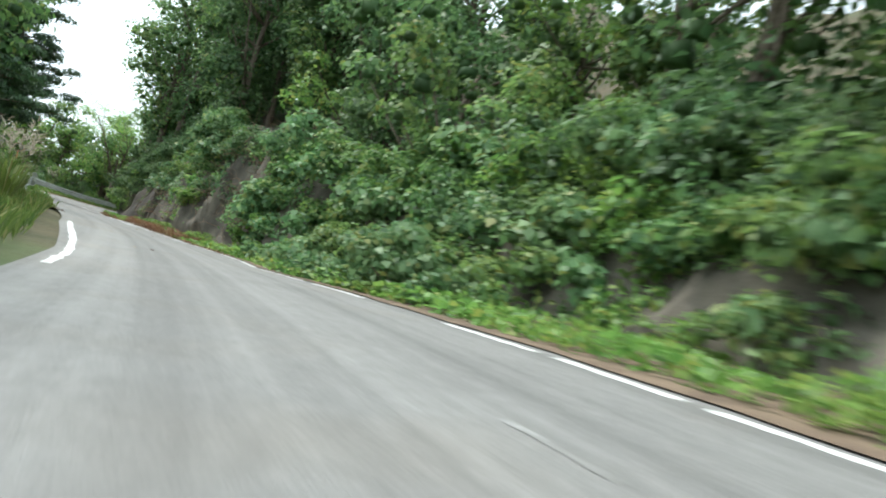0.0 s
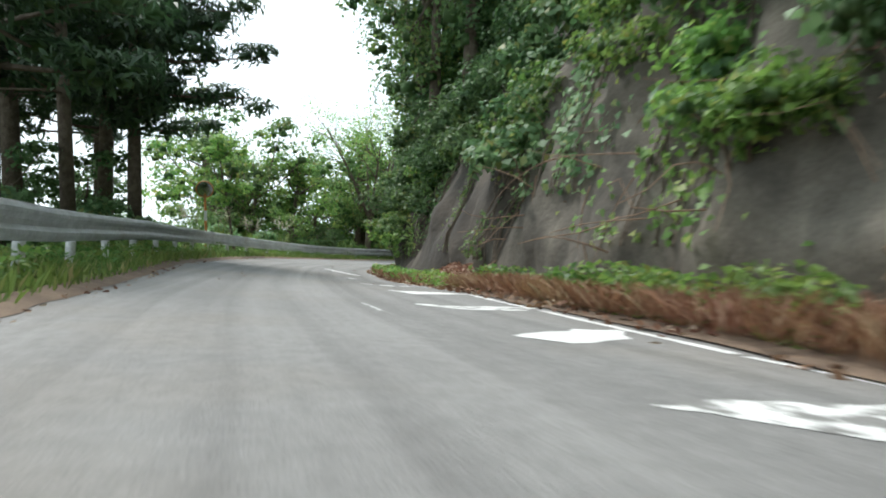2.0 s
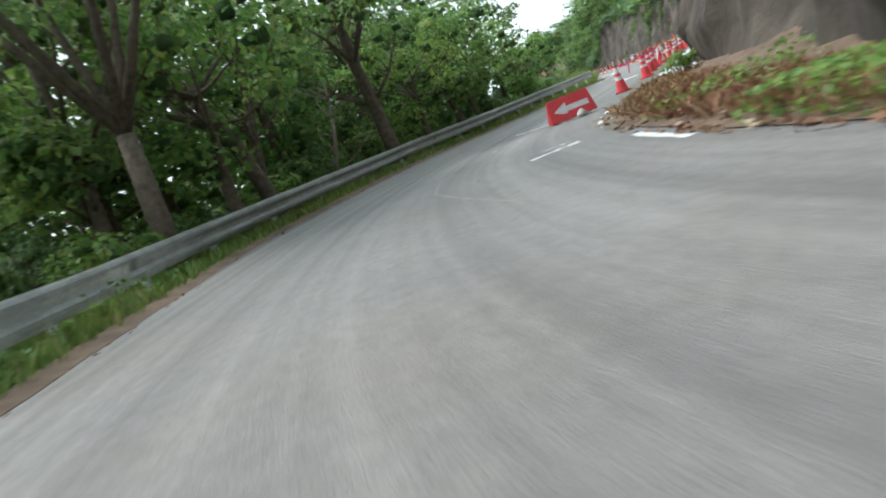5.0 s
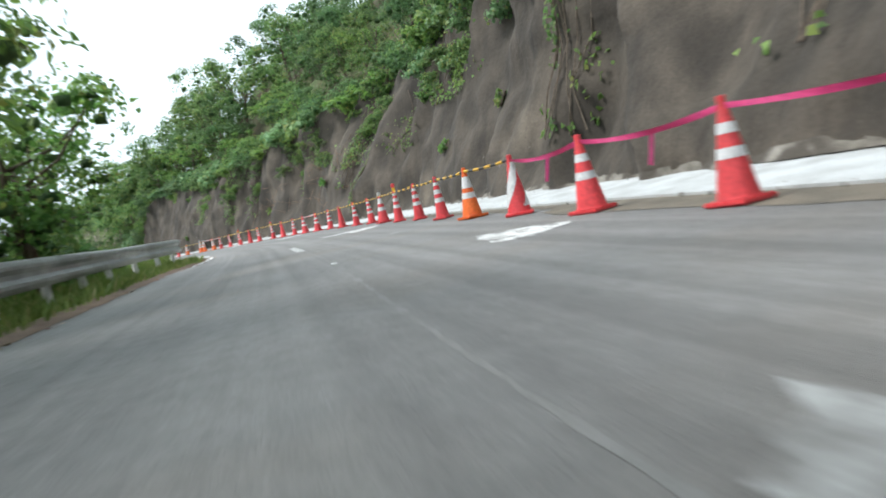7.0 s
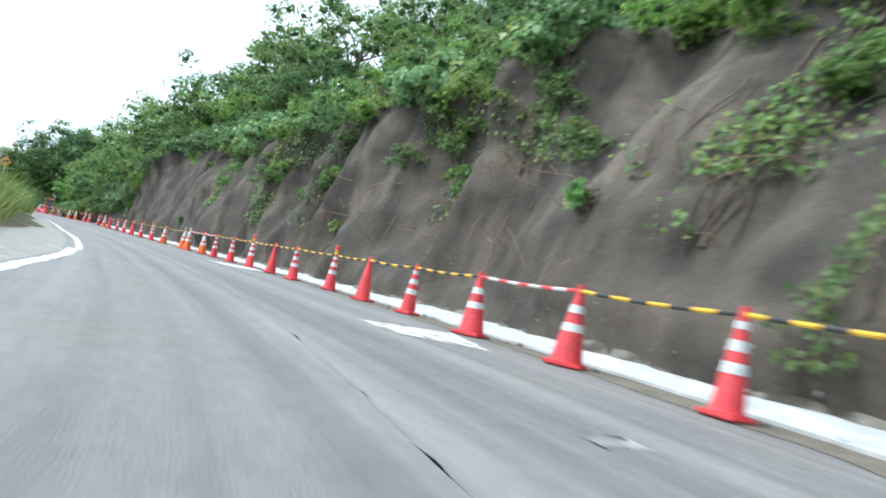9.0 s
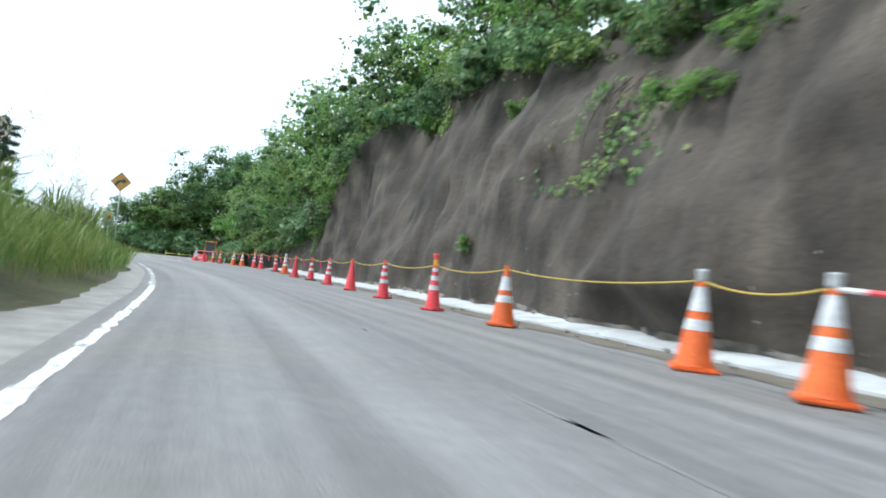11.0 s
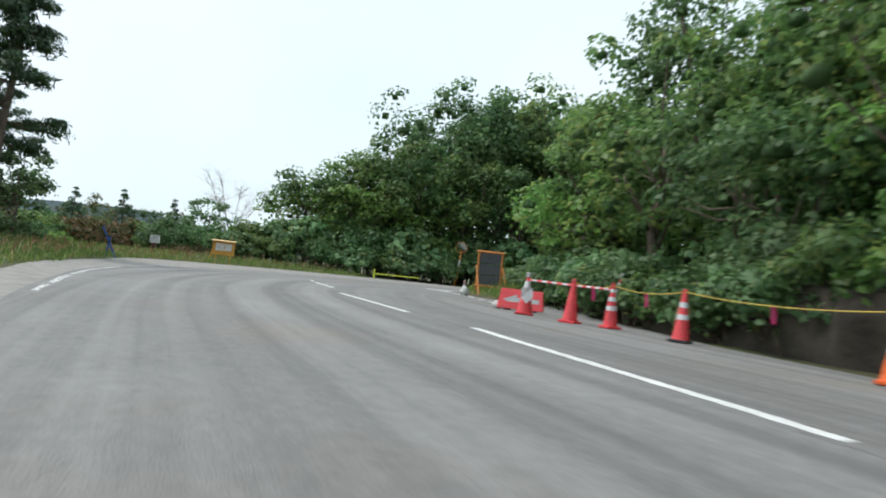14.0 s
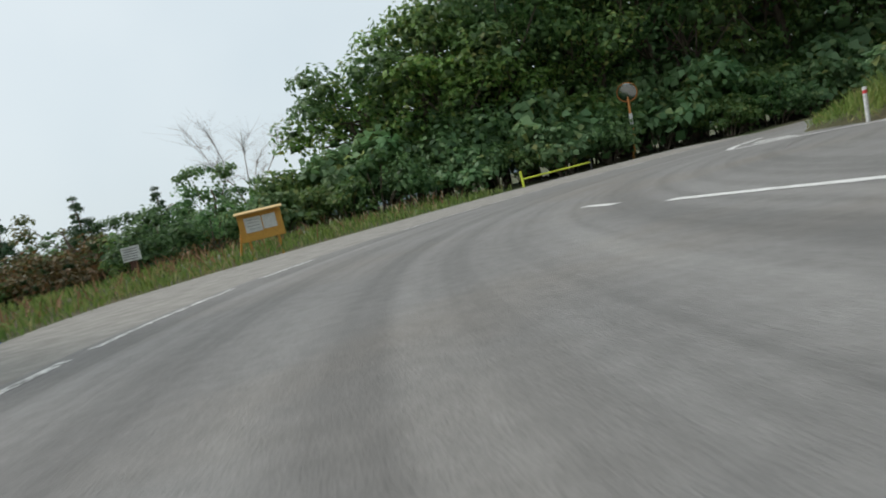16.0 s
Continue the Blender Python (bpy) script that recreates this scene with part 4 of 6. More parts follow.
# woods round the junction
for x0, x1, y0, y1, n, kinds, lo, hi in ((12.9, 18.5, 125.2, 127.5, 11, TREES, 0.86, 1.04), (19.6, 34, 126, 129, 11, TALL, 0.85, 1.05), (22.5, 40, 130, 136, 9, TALL, 0.9, 1.1), (17, 24, 125, 126.5, 7, TREES, 0.8, 1.0), (22.5, 34, 100, 111, 13, TALL, 0.7, 0.95),
                                       (20.4, 22.5, 109, 113.0, 7, [TREES[0], TREES[3], YOUNG[0]], 0.65, 0.85), (32, 48, 121, 127, 8, TALL, 0.8, 1.0), (20.8, 23.5, 92, 108, 14, TREES, 0.65, 0.95)):
    for i in range(n):
        u = (i + rnd.random()) / n
        grow(rnd.choice(kinds), 0, 0, rnd.uniform(lo, hi), xy=(x0 + (x1 - x0) * u, rnd.uniform(y0, y1)) if x1 - x0 > y1 - y0 else (rnd.uniform(x0, x1), y0 + (y1 - y0) * u))
for i in range(60):
    x = 10.6 + (i % 30) * 0.82
    grow(rnd.choice([SHRUBS[0], SHRUBS[2], SHRUBS[3]]), 0, 0, rnd.uniform(0.75, 1.1) + (0.55 if i > 29 else 0), xy=(x, 123.5 + 0.4 * math.sin(x) + rnd.uniform(-0.2, 0.7) + (1.5 if i > 29 else 0)))
# growth on the open side near the end
for s in np.arange(97, 146, 1.3):
    grow(rnd.choice([SHRUBS[0], SHRUBS[1], SHRUBS[2]]), s, left_edge(s) - 3.4 - rnd.uniform(0, 1.5), rnd.uniform(0.6, 1.0))
for s in np.arange(108, 134, 1.5):
    grow(rnd.choice([SHRUBS[0], SHRUBS[1], RUSSET]), s, left_edge(s) - 2.1 - rnd.uniform(0, 0.4), rnd.uniform(0.3, 0.5))
for i in range(26):
    grow(rnd.choice(SHRUBS), 0, 0, rnd.uniform(0.35, 0.6), xy=(rnd.uniform(-9, 5.2), rnd.uniform(112, 120)))
for i in range(64):
    grow(rnd.choice([SHRUBS[0], SHRUBS[2], SHRUBS[2], RUSSET]), 0, 0, rnd.uniform(0.7, 1.15), xy=(-14 + 23 * (i + rnd.random()) / 64, rnd.uniform(123.6, 129)))
for i in range(26):
    grow(rnd.choice(YOUNG), 0, 0, rnd.uniform(0.6, 0.9), xy=(-14 + 23.5 * (i + rnd.random()) / 26, rnd.uniform(126, 134)))
for i in range(22):
    y = 100 + i * 0.65
    grow(rnd.choice([SHRUBS[0], SHRUBS[2], SHRUBS[3]]), 0, 0, rnd.uniform(0.7, 1.1), xy=(19.9 + 0.1 * math.sin(y) + (0.5 if y > 108 else 0) + rnd.uniform(0, 0.5), y))
grow(PINES[0], 0, 0, 0.85, xy=(5.5, 110.8))
grow(PINES[1], 0, 0, 1.0, xy=(3.6, 108.4))
grow(PINES[0], 0, 0, 0.7, xy=(4.4, 112.8))
grow(YOUNG[0], 0, 0, 0.8, xy=(5.0, 114.2))
grow(YOUNG[0], 0, 0, 0.9, xy=(3.8, 115.4))
grow(PINES[1], 0, 0, 0.6, xy=(3.2, 115.5))
for x, y, sc in ((2.2, 128.0, 0.36), (4.2, 129.5, 0.38), (6.4, 130.5, 0.36), (0.2, 127.0, 0.34), (-2.4, 128.0, 0.36)):
    grow(CONIFER, 0, 0, sc * 2.6, xy=(x, y))


# ---- vines on the slope ----
def vine_patch(s0, h0, ds, dh, n, mat, size, seed, label, hang=0.35):
    rng = np.random.default_rng(seed)
    root = tagged(new("vine"), label, "vine")
    c, d = [], []
    out = place(s0, -1) - place(s0, 0)
    out = np.array((out.x, out.y, 0.35))
    for i in range(n):
        a = rng.normal(0, 0.45)
        b = rng.uniform(-1, 1)
        s, h = s0 + ds * a * (1 - 0.35 * b), max(0.1, h0 + dh * b)
        if noise.noise(Vector((s * 0.9, h * 0.9, seed))) < -0.12:
            continue
        p = cliff_point(s, h)
        c.append(np.array(p) + out * rng.uniform(0.03, hang) * (0.4 + 0.6 * abs(noise.noise(Vector((s, h, 2))))))
        d.append(out)
    v, q = leaves(rng, np.array(c), np.array(d), size, 0.8, droop=1.0)
    ob = new("leaves", quick_mesh("leaves", v, q, [mat]))
    ob.parent = root
    bm = bmesh.new()
    for k in range(6):
        s = s0 + ds * rng.normal(0, 0.35)
        pts = []
        for i in range(7):
            p = cliff_point(s + 0.15 * math.sin(i + k), max(0.1, h0 + dh * (1 - i / 3)))
            pts.append(np.array(p) + out * 0.05)
        tube(bm, pts, 0.012, 5)
    part("stem", bm, BARK, root, "thin brown stem")
    return root


VINES = [(26, 3.0, 1.6, 1.8, KUDZU, 0.17), (30, 2.6, 1.2, 2.0, LEAF_BRIGHT, 0.13), (33, 3.2, 1.6, 1.9, KUDZU, 0.16), (35.2, 1.3, 0.35, 0.9, LEAF, 0.11), (36.2, 3.0, 0.5, 0.7, LEAF, 0.11), (37.4, 1.6, 0.16, 1.1, LEAF, 0.09), (34.8, 2.2, 0.22, 1.9, LEAF, 0.09), (40.6, 2.9, 0.7, 2.2, LEAF_DARK, 0.12), (41.6, 1.7, 0.6, 1.3, LEAF, 0.11), (44, 2.9, 1.3, 2.6, LEAF_BRIGHT, 0.14),
         (47, 3.2, 1.4, 2.6, LEAF, 0.14), (50, 3.4, 1.4, 2.4, LEAF_BRIGHT, 0.14), (72.5, 4.6, 1.2, 1.4, LEAF, 0.13), (77.1, 2.4, 0.5, 1.3, LEAF_BRIGHT, 0.14), (75.2, 4.4, 0.8, 1.4, LEAF, 0.13), (81.6, 3.0, 0.5, 2.1, LEAF_BRIGHT, 0.14), (82.2, 3.6, 0.6, 1.6, LEAF, 0.13), (79.3, 4.2, 0.6, 1.4, LEAF, 0.13), (84.5, 4.8, 0.9, 0.9, LEAF_BRIGHT, 0.13), (98.7, 3.1, 0.4, 1.7, LEAF_BRIGHT, 0.12), (103.3, 3.6, 1.4, 0.9, LEAF, 0.13),
         (90, 4.0, 1.6, 1.1, LEAF_BRIGHT, 0.13), (94.5, 3.2, 1.6, 1.1, LEAF_BRIGHT, 0.13), (97, 1.9, 0.3, 1.5, LEAF, 0.11), (99, 2.9, 1.3, 0.7, LEAF, 0.13), (106, 2.6, 0.8, 0.9, LEAF, 0.13), (112.5, 2.5, 0.7, 1.2, LEAF_BRIGHT, 0.13),
         (117, 2.9, 0.7, 1.6, LEAF_BRIGHT, 0.13), (116, 4.2, 1.2, 0.7, LEAF, 0.13), (108, 4.3, 1.2, 0.7, LEAF_BRIGHT, 0.13), (124, 2.8, 1.4, 0.9, LEAF, 0.13), (133, 4.8, 0.5, 0.9, LEAF_BRIGHT, 0.13), (144, 1.3, 0.7, 0.7, LEAF, 0.13), (20, 2.4, 1.6, 1.4, KUDZU, 0.17)]
for i, (s, h, ds, dh, mat, size) in enumerate(VINES):
    vine_patch(s, h, ds, dh, int(800 * max(0.5, ds * dh * 0.55)), mat, size * 0.78, 60 + i, "green leafy vine hanging down the mortar slope")
for i, (s, h) in enumerate(((89.2, 1.6), (100.5, 1.9), (111, 1.5), (110.5, 0.75), (86.5, 2.2), (128, 1.2))):
    vine_patch(s, h, 0.18, 0.15, 46, LEAF_BRIGHT, 0.13, 120 + i, "small green weed growing out of the slope", 0.4)


# ---- grass and weeds ----
def blades(name, s0, s1, lo, hi, n, high, mat, seed, label, category="grass", lean=0.35, wide=0.012, zoff=0.0, clump=0.0):
    rng = np.random.default_rng(seed)
    vs = []
    ss = rng.uniform(s0, s1, n)
    for s in ss:
        a, b = lo(s), hi(s)
        l = rng.uniform(a, b)
        if clump and noise.noise(Vector((s * 0.8, l * 0.8, seed))) < clump * rng.uniform(-0.6, 1):
            continue
        p = place(s, l)
        p = np.array((p.x, p.y, max(p.z - 0.02, ground_height(p.x, p.y)) + zoff))
        h = high * rng.uniform(0.45, 1.25) * (1 + 0.35 * noise.noise(Vector((s * 0.5, l, 3))))
        a = rng.uniform(0, 2 * math.pi)
        side = np.array((math.cos(a), math.sin(a), 0)) * wide * rng.uniform(0.7, 1.5)
        tip = p + np.array((rng.normal(0, lean) * h, rng.normal(0, lean) * h, h))
        mid = p * 0.45 + tip * 0.55 + np.array((0, 0, 0.12 * h))
        vs += [p - side * 0.6, mid - side, tip, mid + side]
    q = np.arange(len(vs)).reshape(-1, 4)
    return tagged(new(name, quick_mesh(name, np.array(vs), q, [mat])), label, category, kind="stuff")


def weeds(name, s0, s1, lo, hi, n, high, mat, size, seed, label, clump=0.0):
    """Low broad-leaved plants: leaves spread through a thin layer."""
    rng = np.random.default_rng(seed)
    c = []
    for s in rng.uniform(s0, s1, n):
        l = rng.uniform(lo(s), hi(s))
        k = noise.noise(Vector((s * 0.7, l * 0.9, seed))) * 0.5 + 0.5
        if k < clump:
            continue
        p = place(s, l)
        z = max(p.z - 0.02, ground_height(p.x, p.y))
        c.append((p.x, p.y, z + high * k * rng.uniform(0.1, 1.1)))
    c = np.array(c)
    d = np.tile(np.array([[0, 0, 1.0]]), (len(c), 1)) + rng.normal(0, 0.4, (len(c), 3))
    v, q = leaves(rng, c, d, size, 0.75)
    return tagged(new(name, quick_mesh(name, v, q, [mat])), label, "weeds", kind="stuff")


blades("grass", 20, 92, lambda s: left_edge(s) - 1.7, lambda s: left_edge(s) - 0.16, 24000, 0.21, GRASS, 1, "bright green grass under the guardrail")
weeds("weeds", 20, 60, lambda s: left_edge(s) - 1.8, lambda s: left_edge(s) - 0.35, 13000, 0.5, LEAF_BRIGHT, 0.075, 2, "green weeds along the guardrail", 0.3)
weeds("weeds", -12, 26, lambda s: right_edge(s) + 0.25, lambda s: cliff_foot(s) + 0.3, 15000, 0.4, LEAF_BRIGHT, 0.11, 3, "bright green weeds on the bank", 0.15)
weeds("weeds", 8, 19, lambda s: right_edge(s) + 0.35, lambda s: cliff_foot(s) - 0.3, 5200, 0.75, KUDZU, 0.15, 4, "low broad-leaved vine over the bank", 0.4)
blades("dry_grass", 24, 34, lambda s: right_edge(s) + 0.15, lambda s: cliff_foot(s) + 0.2, 12000, 0.2, DRY, 5, "dry brown ferns and grass on the bank", "dry grass", 0.8, 0.011, 0.06)
weeds("weeds", 22, 34, lambda s: right_edge(s) + 0.3, lambda s: cliff_foot(s) - 0.2, 11000, 0.55, LEAF_BRIGHT, 0.075, 6, "green weeds on the dry bank", 0.58)
weeds("weeds", 32, 58, lambda s: right_edge(s) + 0.1, lambda s: cliff_foot(s) + 0.1, 15000, 0.4, LEAF_BRIGHT, 0.062, 7, "green weeds at the foot of the slope", 0.42)
blades("dry_grass", 36, 62, lambda s: right_edge(s) + 0.1, lambda s: cliff_foot(s) + 0.3, 4500, 0.15, DRY, 8, "dry brown grass at the foot of the slope", "dry grass", 0.6, 0.016, 0.05)
weeds("leaf_litter", 20, 96, lambda s: left_edge(s) - 0.6, lambda s: left_edge(s) + 0.12, 3600, 0.03, LITTER, 0.06, 9, "fallen brown leaves along the road's edge", 0.2)
weeds("leaf_litter", 8, 70, lambda s: left_edge(s) + 0.15, lambda s: right_edge(s) - 0.15, 90, 0.02, LITTER, 0.07, 19, "single fallen leaves lying on the asphalt", 0.0)
weeds("leaf_litter", 18, 64, lambda s: right_edge(s) - 0.08, lambda s: cliff_foot(s) - 0.2, 5000, 0.12, LITTER, 0.07, 10, "fallen brown leaves on the bank", 0.25)
blades("grass", 97, 142, lambda s: left_edge(s) - 4.5, lambda s: left_edge(s) - shoulder_wide(s) + 0.05, 26000, 0.42, GRASS, 11, "tall green grass beside the shoulder", wide=0.007, zoff=0.06)
weeds("weeds", 97, 140, lambda s: left_edge(s) - 4.2, lambda s: left_edge(s) - shoulder_wide(s) - 0.35, 16000, 0.6, LEAF_BRIGHT, 0.075, 12, "green weeds beside the shoulder", 0.3)
blades("grass", 100, 126, lambda s: left_edge(s) - 3.4, lambda s: left_edge(s) - shoulder_wide(s) - 0.1, 12000, 0.62, GRASS, 18, "tall yellow-green grass on the open bank", zoff=0.05, lean=0.45, wide=0.006)
blades("grass", 2, 20, lambda s: left_edge(s) - 2.4, lambda s: left_edge(s) - 0.45, 5000, 0.32, GRASS, 13, "tall grass on the inner side of the bend", zoff=0.0)

blades("grass", 141, 176, lambda s: left_edge(s) - 7.0, lambda s: left_edge(s) - shoulder_wide(s) + 0.05, 22000, 0.2, GRASS, 14, "short green grass beyond the gravel shoulder", zoff=0.02)
blades("dry_grass", 141, 176, lambda s: left_edge(s) - 7.5, lambda s: left_edge(s) - shoulder_wide(s) - 0.3, 6000, 0.34, DRY, 20, "dry straw-coloured grass among the green", "dry grass", 0.4, 0.01, 0.02, 0.6)
weeds("weeds", 141, 165, lambda s: left_edge(s) - 7.0, lambda s: left_edge(s) - shoulder_wide(s) - 0.8, 8000, 0.4, LEAF_BRIGHT, 0.09, 15, "green weeds beyond the gravel shoulder", 0.35)

for s, d, k, sc in ((19.6, 1.1, 1, 0.5), (20.6, 1.5, 3, 0.55), (24.6, 0.9, 1, 0.35), (17.6, 1.2, 3, 0.5), (15.2, 1.0, 3, 0.55), (9.5, 0.9, 3, 0.7), (10.8, 1.2, 3, 0.75)):
    grow(SHRUBS[k], s, right_edge(s) + d, sc, 0.1)


def dry_twigs(s0, s1, h0, h1, n, seed):
    rng = np.random.default_rng(seed)
    bm = bmesh.new()
    for i in range(n):
        s, h = rng.uniform(s0, s1), rng.uniform(h0, h1)
        p = cliff_point(s, h)
        out = place(s, -1) - place(s, 0)
        a = p + out * 0.05
        pts = [a]
        d = Vector((out.x, out.y, 0)) * rng.uniform(0.1, 0.5) + Vector((rng.normal(0, 0.6), rng.normal(0, 0.6), rng.normal(-0.1, 0.6)))
        for k in range(4):
            d += Vector((rng.normal(0, 0.25), rng.normal(0, 0.25), rng.normal(0, 0.25) - 0.08))
            pts.append(pts[-1] + d.normalized() * rng.uniform(0.15, 0.35))
        tube(bm, pts, [0.009, 0.008, 0.006, 0.005, 0.003], 4, cap=False)
    return tagged(part("dry_twigs", bm, TWIG), "tangle of dry brown twigs on the slope", "twigs", kind="stuff")


TWIG = material("dry_twig", (0.2, 0.12, 0.08), (0.3, 0.2, 0.13), 6, 0.9, 40, 0.3, 40)
dry_twigs(21.5, 27.5, 0.8, 5.0, 200, 71)
dry_twigs(27, 36, 0.4, 2.2, 36, 72)
dry_twigs(97, 112, 1.0, 3.0, 70, 73)

blades("dry_grass", 55, 66, lambda s: right_edge(s) + 0.35, lambda s: cliff_foot(s) + 0.3, 5000, 0.16, DRY, 16, "dry reddish-brown ferns under the slope", "dry grass", 0.6, 0.02, 0.02)
def leaf_heap(s0, s1, high, n, seed, label):
    """A long low heap of fallen leaves against the foot of the slope."""
    rng = np.random.default_rng(seed)
    def top(s, l):
        u = (l - cliff_foot(s) + 0.75) / 0.95
        v = (s - s0) / (s1 - s0)
        return high * max(0.0, math.sin(math.pi * min(1, max(0, v)))) ** 0.6 * max(0.0, math.sin(math.pi * min(1, max(0, u)) * 0.62)) * (1 + 0.5 * noise.noise(Vector((s * 1.7, l * 1.7, seed))))
    def spot(s, l):
        p = place(s, l)
        return (p.x, p.y, max(p.z, ground_height(p.x, p.y)) - 0.02 + top(s, l))
    vs = [spot(a, cliff_foot(a) - 0.78 + 1.0 * j / 9) for a in np.linspace(s0, s1, 22) for j in range(10)]
    quads = [(i * 10 + j, i * 10 + j + 1, i * 10 + j + 11, i * 10 + j + 10) for i in range(21) for j in range(9)]
    a, b = rng.uniform(s0, s1, n), rng.uniform(-0.85, 0.2, n)
    c = np.array([spot(q, cliff_foot(q) + w) for q, w in zip(a, b)]) + rng.uniform(0, 0.035, (n, 1)) * np.array([[0, 0, 1.0]])
    v, q = leaves(rng, c, np.tile(np.array([[0, 0, 1.0]]), (n, 1)) + rng.normal(0, 0.5, (n, 3)), 0.06, 0.6)
    allq = np.concatenate([np.array(quads), q + len(vs)])
    return tagged(new("leaf_heap", quick_mesh("leaf_heap", np.concatenate([np.array(vs), v]), allq, [LITTER])), label, "fallen leaves", kind="stuff")


leaf_heap(34.9, 37.2, 0.42, 2600, 71, "heap of reddish-brown fallen leaves against the slope")
leaf_heap(37.6, 39.2, 0.2, 900, 72, "low heap of brown leaves at the slope's foot")
weeds("leaf_litter", 56, 67, lambda s: right_edge(s) + 0.2, lambda s: cliff_foot(s), 3500, 0.16, LITTER, 0.08, 17, "fallen brown leaves under the slope", 0.1)
grow(SHRUBS[1], 64.5, cliff_foot(64.5) - 0.4, 0.35, 0.2)

# ---- road markings: worn paint a few millimetres above the asphalt ----
MARKS = []


def paint_shape(outline, z=0.0022, name="road_marking", label="worn white paint mark on the asphalt", ragged=0.06, seed=0, mat=None):
    """A flat mark with ragged, worn edges from its rough outline in x, y."""
    rng = random.Random(seed)
    pts = []
    n = len(outline)
    for i in range(n):
        a, b = Vector((*outline[i], 0)), Vector((*outline[(i + 1) % n], 0))
        k = max(2, int((b - a).length / 0.07))
        for j in range(k):
            p = a.lerp(b, j / k)
            w = ragged * (noise.noise(Vector((p.x * 5, p.y * 5, seed))) + rng.uniform(-0.35, 0.35))
            d = (b - a).normalized()
            pts.append((p.x + d.y * w, p.y - d.x * w))
    bm = bmesh.new()
    vs = [bm.verts.new((x, y, 0)) for x, y in pts]
    try:
        f = bm.faces.new(vs)
        bmesh.ops.triangulate(bm, faces=[f])
    except ValueError:
        pass
    for v in bm.verts:
        s, l = nearest(v.co.x, v.co.y)
        v.co.z = bank(s) * max(-3.5, min(3.5, l)) + z
    ob = tagged(part(name, bm, mat or PAINT), label, "road marking", kind="structure")
    MARKS.append(ob)
    return ob


def paint_line(s0, s1, l0, l1, wide=0.12, ragged=0.02, seed=0, mat=None, label="white painted line on the asphalt", name="road_marking"):
    n = max(2, int(abs(s1 - s0) / 0.35))
    side = []
    for sg in (1, -1):
        row = []
        for i in range(n + 1):
            s, l = s0 + (s1 - s0) * i / n, l0 + (l1 - l0) * i / n
            p = place(s, l + sg * wide / 2)
            row.append((p.x, p.y))
        side.append(row)
    return paint_shape(side[0] + side[1][::-1], 0.0016 if name == "road_seam" else 0.0022, name, label, ragged, seed, mat)


def edge_line(s0, s1, off, fn, wide, seed, gaps=0.0, piece=2.2, label="white edge line, worn and broken", mat=None):
    rng = random.Random(seed)
    s = s0
    while s < s1:
        e = min(s1, s + piece * rng.uniform(0.5, 1.3))
        if rng.random() >= gaps:
            paint_line(s, e, fn(s) + off, fn(e) + off, wide * rng.uniform(0.8, 1.1), 0.02, int(s * 10), mat, label=label)
        s = e + (rng.uniform(0.05, 0.5) if gaps else 0.02)


EDGE = material("worn_edge_paint", (0.78, 0.78, 0.76), (0.6, 0.6, 0.58), 7, 0.7, 40, 0.2, 90, c3=(0.22, 0.215, 0.205), c3_scale=9.0, c3_range=(0.56, 0.64))
edge_line(-12, 24, -0.1, right_edge, 0.12, 1, 0.08)
edge_line(24, 42, -0.06, right_edge, 0.07, 2, 0.45)
edge_line(56, 64, -0.1, right_edge, 0.1, 3, 0.1)
edge_line(88.5, 104, 0.0, left_edge, 0.12, 4, 0.0)
edge_line(104, 126, 0.06, left_edge, 0.09, 5, 0.0, mat=EDGE)
edge_line(126, 146, 0.04, left_edge, 0.085, 6, 0.3, 1.2, mat=SCUFF)
edge_line(146, 178, 0.02, left_edge, 0.09, 7, 0.12, 1.6, mat=SCUFF)
edge_line(6, 15, 0.04, left_edge, 0.09, 8, 0.0, label="white line on the inner edge of the bend")
# centre dashes
for i, (a, b, la, lb, w) in enumerate(((1.55, 2.1, 1.2, 1.18, 0.07), (61.9, 62.6, 1.6, 1.2, 0.1), (63.2, 63.5, 1.0, 0.95, 0.1),
                                      (78.05, 78.22, 0.55, 0.55, 0.09), (82.6, 85.2, 0.53, 0.52, 0.2), (150.3, 155.2, 3.0, 3.35, 0.12))):
    paint_line(a, b, la, lb, w * (1.0 if i > 4 else 0.6), 0.02, 40 + i, PAINT if i > 4 or i == 3 else SCUFF if i == 4 else FAINT, label="white centre dash, worn thin" if i < 5 else "white centre dash on the asphalt")
# broad worn strokes across the right-hand lane
for i, (s, l0, l1, dep, lean) in enumerate(((58.9, 1.65, 2.25, 0.32, 0.25), (59.5, 1.75, 2.2, 0.18, 0.2), (66.4, 0.8, 1.8, 0.2, -0.7), (66.9, 1.2, 1.6, 0.1, -0.4), (72.3, 0.5, 0.85, 0.5, 0.1),
                                            (81.75, 1.6, 1.95, 0.2, 0.1), (95.6, 1.5, 1.9, 0.2, 0.2), (103.6, 2.1, 2.5, 0.12, 0.1), (141.0, 3.2, 4.4, 0.35, 0.2))):
    pts = [place(s - dep / 2, l0), place(s - dep / 2 + lean * 0.5, l1), place(s + dep / 2 + lean * 0.5, l1 - 0.05), place(s + dep * 0.25, l0 + 0.1)]
    paint_shape([(p.x, p.y) for p in pts], 0.0028, label="worn white paint stroke across the lane", ragged=0.1, seed=70 + i, mat=FAINT if i > 3 else WORN)
